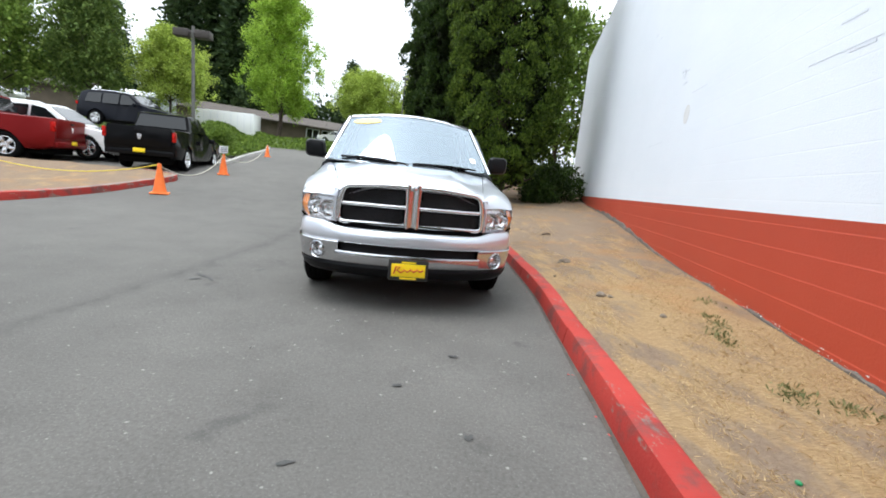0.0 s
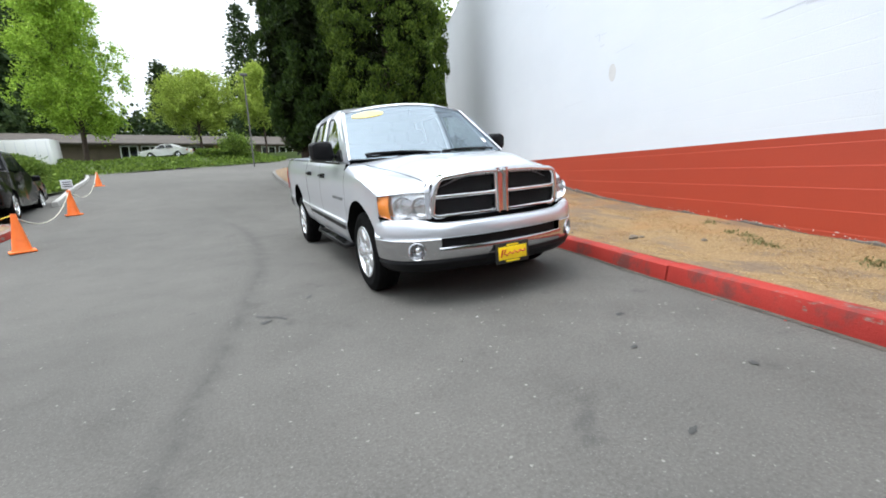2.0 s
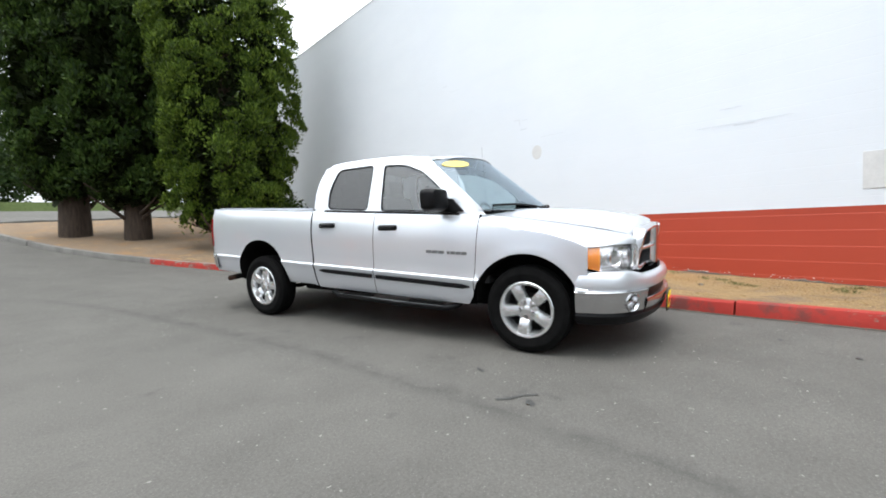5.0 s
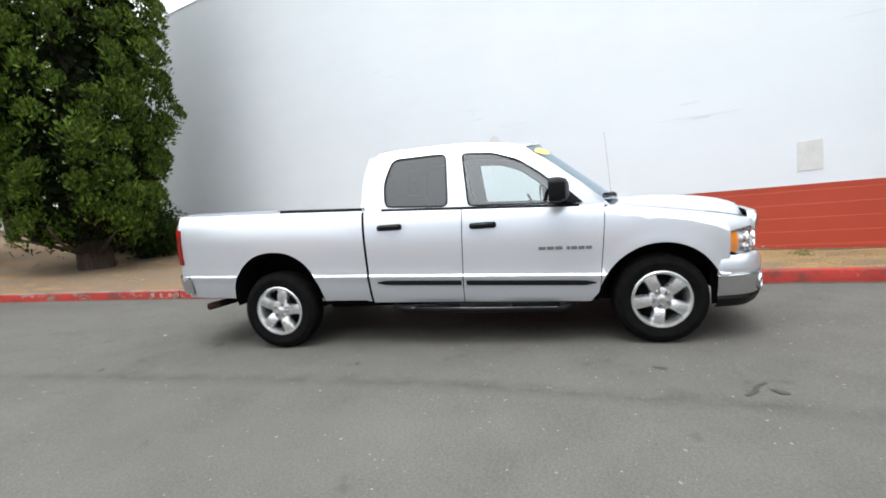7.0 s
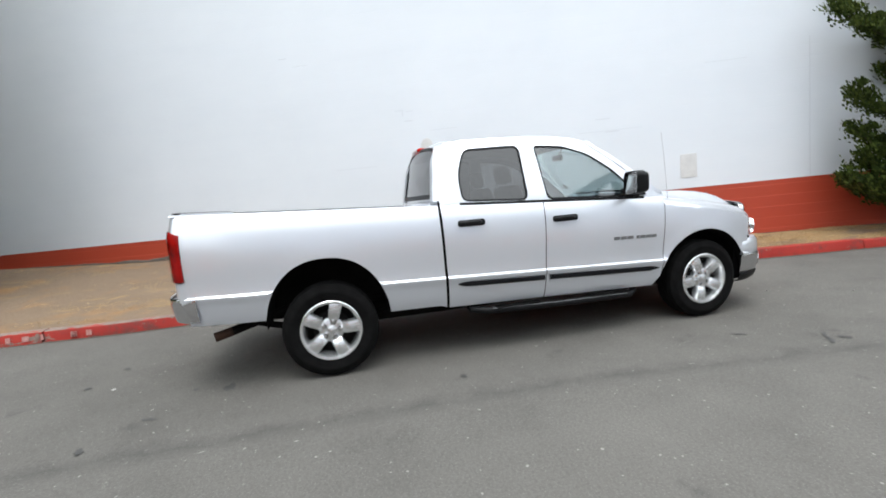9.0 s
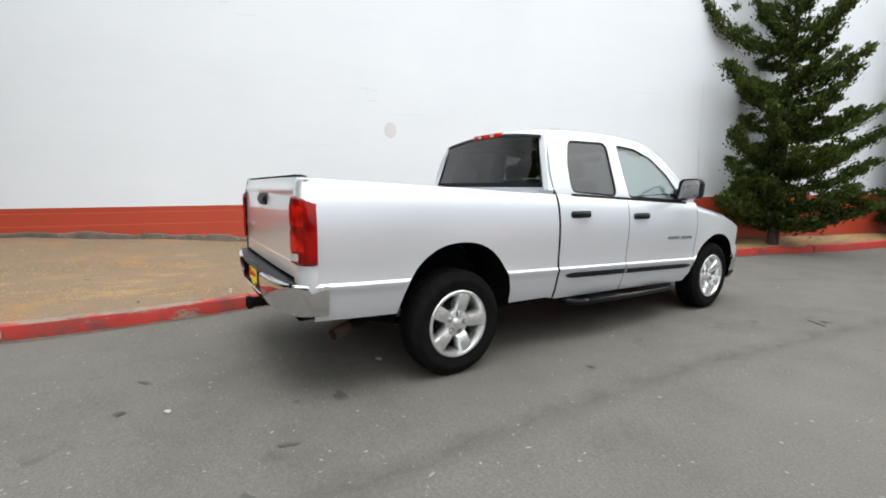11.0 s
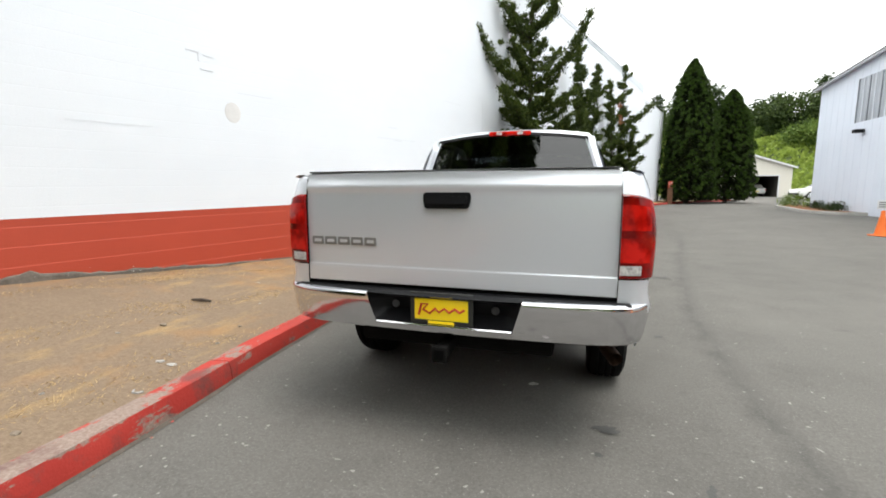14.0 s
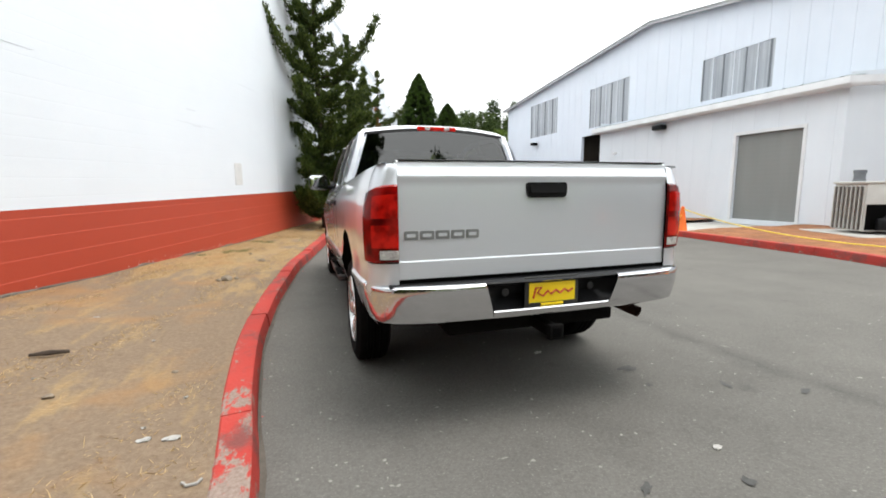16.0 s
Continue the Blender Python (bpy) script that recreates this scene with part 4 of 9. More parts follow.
for s in (-1, 1):
    bm = bmesh.new()
    rows = []
    for k in range(9):
        v = k / 8
        a = Vector((0.924, 0.420, 1.228)).lerp(Vector((0.754, 1.090, 1.768)), v)
        z = a.z
        b = table([(0.0, 0.375), (0.3, 0.60), (0.75, 0.90), (1.0, 1.10)], v)
        c = Vector((cab_x(z, b), lerp(0.47, 1.14, v), z))
        rows.append([(s * (a.x - 0.012), a.y - 0.008, a.z + 0.004), (s * (a.x + 0.012), a.y - 0.004, a.z + 0.008), (s * (c.x + 0.004), c.y, z)])
    sheet(bm, rows)
    bmesh.ops.recalc_face_normals(bm, faces=bm.faces)
    part("windshield_pillar", bm, SILVER, pickup)
    bm = bmesh.new()
    rows = []
    for k in range(9):
        v = k / 8
        a = Vector((0.884, 2.622, 1.326)).lerp(Vector((0.735, 2.553, 1.791)), v)
        tuck = 1 - 0.8 * smooth(0.72, 1.0, v)
        rows.append([(s * (a.x - 0.050), a.y + 0.018 * tuck, a.z), (s * (a.x - 0.022), a.y + 0.036 * tuck, a.z), (s * (a.x + 0.022), a.y + 0.020 * tuck, a.z), (s * (a.x + 0.036), a.y - 0.012, a.z), (s * cab_x(a.z), a.y - 0.07, a.z)])
    sheet(bm, rows)
    part("rear_pillar", bm, SILVER, pickup)

# third brake lamp
bm = bmesh.new()
box(bm, -0.20, 0.20, 2.505, 2.600, 1.818, 1.860, 0.012)
brake_lamp = part("high_brake_lamp", bm, RED_LENS, pickup)
for s in (-1, 1):
    bm = bmesh.new()
    box(bm, s * 0.075, s * 0.125, 2.594, 2.606, 1.826, 1.852, 0.003)
    part("cargo_lamp", bm, REVERSE_LENS, brake_lamp)

# ---- front end ----
def grille_y(x, z):
    return -0.912 + lerp(0.076, 0.034, smooth(0.72, 1.03, z)) * (x / 0.6) ** 2 - 0.02 * (z - 0.7)


outer = rounded([(-0.652, 0.688), (0.652, 0.688), (0.638, 0.90), (0.590, 1.040), (0.25, 1.070), (-0.25, 1.070), (-0.590, 1.040), (-0.638, 0.90)], 0.085, 6)
cells = []
for s in (-1, 1):
    cells.append(rounded([(s * 0.066, 0.890), (s * 0.600, 0.890), (s * 0.580, 0.985), (s * 0.535, 1.018), (s * 0.066, 1.036)][::s], 0.035))
    cells.append(rounded([(s * 0.066, 0.725), (s * 0.585, 0.728), (s * 0.606, 0.760), (s * 0.604, 0.854), (s * 0.066, 0.854)][::s], 0.03))
bm = bmesh.new()
sheet(bm, [[(x, grille_y(x, z) + d, z) for x, z in shrink(outer, inset)] for inset, d in ((-0.004, 0.07), (0.0, 0.012), (0.006, -0.010), (0.018, -0.018), (0.034, -0.016), (0.044, -0.002), (0.048, 0.055))], closed=True)
bmesh.ops.recalc_face_normals(bm, faces=bm.faces)
grille = part("grille", bm, SATIN_CHROME, pickup, "chrome crosshair grille with black mesh", angle=60)
for s in (-1, 1):
    bm = bmesh.new()
    sheet(bm, [[(s * x, grille_y(x, 0.872) + d, 0.872 + h) for h, d in ((-0.020, 0.05), (-0.019, 0.014), (-0.012, 0.0), (0.0, -0.005), (0.012, 0.0), (0.019, 0.014), (0.020, 0.05))] for x in np.linspace(0.04, 0.615, 12)])
    bmesh.ops.recalc_face_normals(bm, faces=bm.faces)
    part("grille_bar", bm, SATIN_CHROME, grille, angle=60)
bm = bmesh.new()
sheet(bm, [[(x * (1 + 0.10 * smooth(0.9, 1.06, z)), grille_y(0, z) + d, z) for x, d in ((-0.068, 0.05), (-0.067, 0.008), (-0.058, -0.010), (-0.044, -0.018), (-0.028, -0.014), (-0.012, -0.004), (0.0, -0.001), (0.012, -0.004), (0.028, -0.014), (0.044, -0.018), (0.058, -0.010), (0.067, 0.008), (0.068, 0.05))] for z in np.linspace(0.695, 1.068, 10)])
bmesh.ops.recalc_face_normals(bm, faces=bm.faces)
part("grille_crossbar", bm, SATIN_CHROME, grille, angle=60)
for loop in cells:
    bm = bmesh.new()
    holed(bm, loop, [], lambda x, z: (x, grille_y(x, z) + 0.05, z))
    part("grille_backing", bm, DARK_GAP, grille)
    bm = bmesh.new()
    xs, zs = [p[0] for p in loop], [p[1] for p in loop]
    x0, x1, z0, z1 = min(xs) + 0.004, max(xs) - 0.004, min(zs) + 0.004, max(zs) - 0.004
    h = z1 - z0
    for d in (-1, 1):
        k = x0 - h
        while k < x1:
            a, b = (k, k + h) if d > 0 else (k + h, k)
            za, zb = z0, z1
            pts = []
            for t in np.linspace(0, 1, 9):
                x, z = lerp(a, b, t), lerp(za, zb, t)
                if x0 <= x <= x1:
                    pts.append((x, grille_y(x, z) + 0.035, z))
            if len(pts) > 1:
                tube(bm, pts, 0.0022, 3, caps=False)
            k += 0.021
    part("grille_mesh", bm, DASH, grille)
bm = bmesh.new()
lathe(bm, [(0.0, 0.012), (0.018, 0.010), (0.026, 0.004), (0.026, 0.0)], Matrix.Translation((0, grille_y(0, 1.04) - 0.024, 1.040)) @ Matrix.Rotation(radians(90), 4, "X"), 14)
part("badge", bm, CHROME, grille)

# headlamps
for s in (-1, 1):
    def lamp_edge(u, top):
        x = lerp(0.640, 0.974, u)
        y = table([(0.0, -0.836), (0.33, -0.762), (0.6, -0.682), (0.82, -0.596), (1.0, -0.510)], u)
        return Vector((s * x, y, table([(0, 0.912), (0.5, 0.918), (1, 0.896)], u) if top else table([(0, 0.706), (0.25, 0.694), (0.5, 0.708), (0.75, 0.700), (1, 0.742)], u)))

    def lamp_rows(push):
        rows = []
        for k in range(21):
            u = k / 20
            a, b = lamp_edge(u, False), lamp_edge(u, True)
            n = Vector((s * lerp(0.25, 0.95, u), -lerp(0.95, 0.3, u), 0)).normalized()
            rows.append([a.lerp(b, v) + n * (push + 0.020 * math.sin(math.pi * v)) for v in np.linspace(0, 1, 9)])
        return rows

    bm = bmesh.new()
    sheet(bm, lamp_rows(0.004), flip=s > 0)
    lamp = part("headlamp", bm, LAMP_CLEAR, pickup, "clear headlamp with amber side marker")
    lamp.visible_shadow = False
    bm = bmesh.new()
    rows = lamp_rows(-0.040)
    sheet(bm, rows[:18], flip=s > 0)
    part("lamp_bowl", bm, LAMP_BOWL, lamp)
    bm = bmesh.new()
    edge_a, edge_b = lamp_rows(0.002), lamp_rows(-0.040)
    sheet(bm, [[r[0] for r in edge_a], [r[0] for r in edge_b]])
    sheet(bm, [[r[-1] for r in edge_a], [r[-1] for r in edge_b]])
    sheet(bm, [edge_a[0], edge_b[0]])
    part("lamp_housing", bm, REFLECTOR, lamp)
    bm = bmesh.new()
    sheet(bm, lamp_rows(-0.012)[16:], flip=s > 0)
    part("side_marker", bm, AMBER, lamp)
    # near-black tube paints the shaded gap between lamp and bumper
    bm = bmesh.new()
    tube(bm, [lamp_edge(u, False) + Vector((0, -0.006, -0.012)) for u in np.linspace(-0.02, 1.0, 16)], 0.011, 6)
    part("lamp_gap_shade", bm, DARK_GAP, lamp)
    for u, r in ((0.20, 0.078), (0.55, 0.082)):
        c = lamp_edge(u, False).lerp(lamp_edge(u, True), 0.5)
        n = Vector((s * lerp(0.12, 0.45, u), -1, 0)).normalized()
        m = Matrix.Translation(c - n * 0.014) @ n.to_track_quat("Z", "Y").to_matrix().to_4x4()
        bm = bmesh.new()
        lathe(bm, [(r, 0.028), (r * 0.96, 0.020), (r * 0.7, -0.018), (r * 0.35, -0.030), (0.012, -0.032), (0.012, -0.002), (0.0, 0.0)], m, 24)
        part("reflector", bm, BRIGHT_REFLECTOR, lamp)
    bm = bmesh.new()
    sheet(bm, [[(s * x, table([(0.50, -0.862), (0.60, -0.836), (0.66, -0.806)], x), z) for x in (0.630, 0.640, 0.650, 0.668)] for z in (0.68, 0.80, 0.92, 0.985)])
    part("grille_surround", bm, SILVER, pickup)
    # fender nose over the lamp
    bm = bmesh.new()
    rows = []
    meet = Vector((s * side_x(-0.525, 0.9070), -0.525, 0.9070))
    for k in range(13):
        u = k / 12
        a = (lamp_edge(u, True) + Vector((0, 0, 0.004))).lerp(meet, u ** 5)
        y = lerp(-0.836, -0.525, u)
        hx, hz = hood_edge(y)
        row = [Vector((s * lerp(abs(a.x), hx, t ** 1.25), lerp(a.y, y, t), a.z + (hz - a.z) * math.sin(t * math.pi / 2))) for t in (0, 0.1, 0.2, 0.4, 0.6, 0.8, 1.0)]
        rows.append(row + [row[-1] + Vector((-s * 0.05, 0.02, -0.018))])
    sheet(bm, rows)
    bmesh.ops.recalc_face_normals(bm, faces=bm.faces)
    part("fender_nose", bm, SILVER, pickup)

# bumper
FRONT_PLAN = [(0, -1.008), (0.15, -1.004), (0.32, -0.986), (0.48, -0.955), (0.62, -0.912), (0.74, -0.858), (0.83, -0.800), (0.90, -0.730), (0.948, -0.645), (0.976, -0.555), (0.988, -0.475), (0.992, -0.425)]


def plan_points(plan, n, x_from=0.0, x_to=9.0):
    pts = curve_points(plan, 0.02)
    pts = [p for p in pts if x_from <= p.x <= x_to]
    idx = [round(i * (len(pts) - 1) / n) for i in range(n + 1)]
    return [pts[i] for i in idx]


def swept(bm, plan, profile, s, outward=1, n=30, x_from=0.0, x_to=9.0, cap=False, rise=0.0):
    pts = plan_points(plan, n, x_from, x_to)
    rows = []
    for i, p in enumerate(pts):
        d = (pts[min(i + 1, len(pts) - 1)] - pts[max(i - 1, 0)]).normalized()
        nrm = Vector((d.y, -d.x)) * outward
        if p.x < 0.02:
            nrm = Vector((0, -1.0 if outward > 0 else 1.0))
        rows.append([(s * (p.x + nrm.x * o), p.y + nrm.y * o, z + rise * smooth(0.58, 0.80, p.x) * smooth(0.60, 0.65, z)) for o, z in profile])
    vs = sheet(bm, rows, flip=(s > 0) == (outward > 0))
    if cap:
        bm.faces.new(vs[-1])
    return vs


def both_sides(plan, profile, outward=1, n=30, x_from=0.0, x_to=9.0, rise=0.0):
    bm = bmesh.new()
    for s in (-1, 1):
        swept(bm, plan, profile, s, outward, n, x_from, x_to, rise=rise)
    bmesh.ops.remove_doubles(bm, verts=bm.verts, dist=0.0008)
    bmesh.ops.recalc_face_normals(bm, faces=bm.faces)
    return bm


bumper = part("front_bumper", both_sides(FRONT_PLAN, [(-0.16, 0.625), (-0.086, 0.628), (-0.076, 0.652), (-0.058, 0.668), (-0.028, 0.664), (-0.006, 0.640), (0.002, 0.60), (-0.002, 0.560), (-0.014, 0.545), (-0.04, 0.540)], rise=0.040), SILVER, pickup, "silver upper bumper with chrome below")
part("bumper_chrome_bar", both_sides(FRONT_PLAN, [(-0.03, 0.475), (0.004, 0.472), (0.012, 0.458), (0.004, 0.41), (-0.010, 0.375), (-0.03, 0.362)], x_to=0.63), BUMPER_CHROME, bumper)
for s in (-1, 1):
    bm = bmesh.new()
    lower = [(0.008, 0.532)] + [(lerp(0.005, -0.012, (k / 16) ** 1.5), lerp(0.524, 0.385, k / 16)) for k in range(17)]
    swept(bm, FRONT_PLAN, [(-0.03, 0.548), (0.006, 0.547), (0.011, 0.541), *lower, (-0.018, 0.372), (-0.04, 0.362)], s, 1, 56, 0.60)
    m = Matrix.Translation((s * 0.785, -0.832, 0.452)) @ Vector((s * 0.60, -1, -0.05)).to_track_quat("Z", "Y").to_matrix().to_4x4()
    hub = m.inverted()
    bmesh.ops.delete(bm, geom=[f for f in bm.faces if (hub @ f.calc_center_median()).xy.length < 0.060 and abs((hub @ f.calc_center_median()).z) < 0.06], context="FACES")
    bmesh.ops.recalc_face_normals(bm, faces=bm.faces)
    part("bumper_chrome_end", bm, BUMPER_CHROME, bumper)
    bm = bmesh.new()
    lathe(bm, [(0.078, -0.016), (0.076, 0.007), (0.070, 0.010), (0.064, 0.004), (0.057, -0.022), (0.050, -0.045), (0.036, -0.058), (0.0, -0.058)], m, 32)
    fog = part("fog_lamp", bm, BUMPER_CHROME, bumper, "round fog lamp deep in a chrome pocket")
    bm = bmesh.new()
    lathe(bm, [(0.036, -0.058), (0.035, -0.040), (0.030, -0.034), (0.016, -0.028), (0.0, -0.026)], m, 24)
    part("fog_lens", bm, BRIGHT_REFLECTOR, fog)
part("bumper_slot", both_sides(FRONT_PLAN, [(-0.035, 0.545), (-0.045, 0.51), (-0.035, 0.470)], x_to=0.62), BLACK_TRIM, bumper)
part("valance", both_sides(FRONT_PLAN, [(-0.02, 0.368), (-0.012, 0.345), (-0.035, 0.295), (-0.075, 0.262), (-0.14, 0.258)]), BLACK_TRIM, bumper, "black lower air dam")
# near-black sheet paints shade into the gap over the bumper
part("bumper_gap_shade", both_sides([(x, y + 0.03) for x, y in FRONT_PLAN], [(-0.05, 0.705), (-0.06, 0.50), (-0.05, 0.30)]), DARK_GAP, bumper)


def number_plate(parent, x, y, z, facing, name="number_plate"):
    """A yellow dealer plate: plain bars stand for its print."""
    p = empty(name, x, y, z)
    p.parent = parent
    d = facing
    bm = bmesh.new()
    box(bm, -0.168, 0.168, -0.006, 0.006, -0.088, 0.088, 0.004)
    part("plate_frame", bm, PLATE_BLACK, p)
    bm = bmesh.new()
    box(bm, -0.143, 0.143, d * 0.004, d * 0.010, -0.055, 0.056, 0.002)
    part("plate_face", bm, PLATE_YELLOW, p)
    for z0, z1, w in ((0.061, 0.076, 0.06), (-0.076, -0.060, 0.07)):
        bm = bmesh.new()
        box(bm, -w, w, d * 0.004, d * 0.009, z0, z1, 0.001)
        part("frame_band", bm, PLATE_YELLOW, p)
    bm = bmesh.new()
    pts = [(-0.12, -0.030), (-0.105, 0.028), (-0.07, 0.030), (-0.095, 0.0), (-0.06, -0.02), (-0.03, 0.008), (-0.01, -0.012), (0.02, 0.010), (0.045, -0.010), (0.075, 0.012), (0.10, -0.006), (0.125, 0.010)]
    tube(bm, [(-d * px, d * 0.012, pz) for px, pz in pts], 0.0065, 5)
    part("printed_scrawl", bm, PLATE_RED, p)
    return p


number_plate(pickup, 0, -1.028, 0.358, -1)

# ---- bed and tail ----
def bed_top(y):
    return 1.167 + 0.044 * y


for s in (-1, 1):
    bm = bmesh.new()
    rows = []
    for y in np.linspace(2.606, 4.655, 18):
        xo = side_x(y, bed_top(y))
        rows.append([(s * xo, y, bed_top(y) - 0.001), (s * (xo - 0.02), y, bed_top(y) + 0.010), (s * (xo - 0.05), y, bed_top(y) + 0.011)])
    sheet(bm, rows)
    bmesh.ops.recalc_face_normals(bm, faces=bm.faces)
    part("bed_rail", bm, SILVER, pickup)
    bm = bmesh.new()
    rows = []
    for y in np.linspace(2.62, 4.54, 18):
        xo = side_x(y, bed_top(y)) - 0.03
        t = bed_top(y)
        rows.append([(s * (xo - 0.024), y, t + 0.002), (s * (xo - 0.030), y, t + 0.007), (s * (xo - 0.085), y, t + 0.007), (s * (xo - 0.095), y, t - 0.03)])
    sheet(bm, rows)
    bmesh.ops.recalc_face_normals(bm, faces=bm.faces)
    part("rail_cap", bm, BLACK_TRIM, pickup, "black plastic bed rail cap")
    bm = bmesh.new()
    sheet(bm, [[(s * (side_x(y, bed_top(y)) - 0.11), y, bed_top(y) + 0.0), (s * 0.78, y, 0.975)] for y in (2.64, 3.3, 4.0, 4.62)])
    part("bed_inner_side", bm, SILVER, pickup)
bm = bmesh.new()
sheet(bm, [[(x, y, 0.965 + (0.02 if int((x + 2) * 10) % 2 else 0)) for x in np.linspace(-0.79, 0.79, 33)] for y in (2.64, 4.64)])
part("bed_floor", bm, SILVER, pickup)
bm = bmesh.new()
box(bm, -0.80, 0.80, 2.64, 2.67, 0.80, 1.315, 0.01)
part("bed_front_wall", bm, SILVER, pickup)

# tailgate
def gate_y(x, z):
    y = 4.690 - 0.012 * (x / 0.84) ** 2
    y -= 0.020 * smooth(1.20, 1.39, z)
    y += 0.0035 * (1 - smooth(0.874, 0.884, z))
    y += 0.012 * math.exp(-((z - 1.315) / 0.028) ** 2)
    return y


bm = bmesh.new()
zs = [0.785, 0.80, 0.86, 0.872, 0.876, 0.879, 0.882, 0.886, 0.90, 1.0, 1.1, 1.2, 1.26, 1.28, 1.29, 1.30, 1.31, 1.32, 1.33, 1.35, 1.37, 1.385]
rows = [[(x, gate_y(x, z), z) for x in np.linspace(-0.8395, 0.8395, 25)] for z in zs]
rows = [[(x, y - 0.03, z) for x, y, z in rows[0]]] + rows + [[(x, y - 0.02, z + 0.010) for x, y, z in rows[-1]], [(x, y - 0.06, z + 0.010) for x, y, z in rows[-1]], [(x, y - 0.07, z - 0.45) for x, y, z in rows[-1]]]
sheet(bm, rows, flip=True)
for xe in (-0.8395, 0.8395):
    a = [bm.verts.new((xe, gate_y(xe, z), z)) for z in zs]
    b = [bm.verts.new((xe, gate_y(xe, z) - 0.06, z)) for z in zs]
    for i in range(len(zs) - 1):
        bm.faces.new((a[i], a[i + 1], b[i + 1], b[i]))
bmesh.ops.recalc_face_normals(bm, faces=bm.faces)
tailgate = part("tailgate", bm, SILVER, pickup, angle=50)
bm = bmesh.new()
box(bm, -0.83, 0.83, 4.612, 4.664, 1.394, 1.400, 0.003)
part("gate_cap", bm, DASH, tailgate)
bm = bmesh.new()
prism(bm, rounded([(-0.128, 1.245), (-0.118, 1.198), (0.118, 1.198), (0.128, 1.245), (0.126, 1.282), (-0.126, 1.282)], 0.02), 0.0, 0.014, lambda x, z, d: (x, gate_y(x, z) + d - 0.002, z))
handle = part("gate_handle", bm, BLACK_TRIM, tailgate, "black tailgate handle")
bm = bmesh.new()
prism(bm, rounded([(-0.108, 1.222), (0.108, 1.222), (0.112, 1.262), (-0.112, 1.262)], 0.012), 0.0, 0.012, lambda x, z, d: (x, gate_y(x, z) + d + 0.012, z))
part("handle_lever", bm, BLACK_TRIM, handle)
# raised maker's letters shown as plain bars
BADGE_CHROME = material("dark_badge_chrome", (0.30, 0.31, 0.32), 0.3, 0.8)
x = 0.812
for w in (0.074, 0.074, 0.074, 0.074, 0.070):
    bm = bmesh.new()
    prism(bm, rounded([(x - w, 0.990), (x, 0.990), (x, 1.036), (x - w, 1.036)], 0.008), 0.0, 0.006, lambda a, z, d: (a, gate_y(a, z) + d, z))
    letter = part("tailgate_badge_bar", bm, BADGE_CHROME, tailgate)
    bm = bmesh.new()
    prism(bm, rounded([(x - w + 0.014, 1.004), (x - 0.014, 1.004), (x - 0.014, 1.022), (x - w + 0.014, 1.022)], 0.005), 0.0, 0.0015, lambda a, z, d: (a, gate_y(a, z) + d + 0.006, z))
    part("badge_recess", bm, SILVER, letter)
    x -= w + 0.010

TAIL_PLAN = [(0.842, 4.690), (0.885, 4.688), (0.925, 4.676), (0.955, 4.655), (0.974, 4.628), (0.981, 4.59)]
for s in (-1, 1):
    def corner(push, z0, z1, rows_n=2, droop=0.0):
        rows = []
        for z in np.linspace(z0, z1, rows_n + 1):
            fit = (side_x(4.60, z) - 0.840) / 0.139
            rows.append([(s * (0.842 + (x - 0.842) * fit + push * lerp(0.1, 1, i / 5)), y + push * lerp(1, 0.2, i / 5) - 0.025 * smooth(1.22, 1.38, z), z - droop * (i / 5) ** 2 * max(0.0, z - 1.08) / 0.18) for i, (x, y) in enumerate(TAIL_PLAN)])
        return rows

    for z0, z1 in ((0.60, 0.872), (1.235, 1.362)):
        bm = bmesh.new()
        rows = corner(0.0, z0, z1, 4)
        if z1 > 1.3:
            rows += [[(s * lerp(abs(x), 0.842, k * 0.6), lerp(y, 4.60, k), z + h) for x, y, z in rows[-1]] for k, h in ((0.08, 0.008), (0.25, 0.013), (0.9, 0.014))]
        sheet(bm, rows, flip=s < 0)
        bmesh.ops.recalc_face_normals(bm, faces=bm.faces)
        part("bed_corner", bm, SILVER, pickup)
    bm = bmesh.new()
    sheet(bm, corner(-0.02, 0.60, 1.36, 4))
    part("corner_backing", bm, DARK_GAP, pickup)
    bm = bmesh.new()
    rows = corner(0.0, 0.876, 1.274, 10, 0.035)
    out = corner(0.014, 0.884, 1.264, 10, 0.035)
    sheet(bm, out, flip=s < 0)
    ra, rb = ring(rows), ring(out)
    sheet(bm, [ra + ra[:1], rb + rb[:1]])
    bmesh.ops.recalc_face_normals(bm, faces=bm.faces)
    tail = part("tail_lamp", bm, RED_DARK, pickup, "red tail lamp with clear reversing window")
    for z0, z1, mat, name in ((0.955, 1.070, RED_LENS, "stop_lens"), (1.105, 1.225, RED_LENS, "turn_lens"), (0.896, 0.942, REVERSE_LENS, "reversing_lens")):
        bm = bmesh.new()
        rows = corner(0.0175, z0, z1, 4, 0.035)
        loops = [r[:4] if name != "reversing_lens" else r[:3] for r in rows]
        sheet(bm, loops, flip=s < 0)
        part(name, bm, mat, tail)

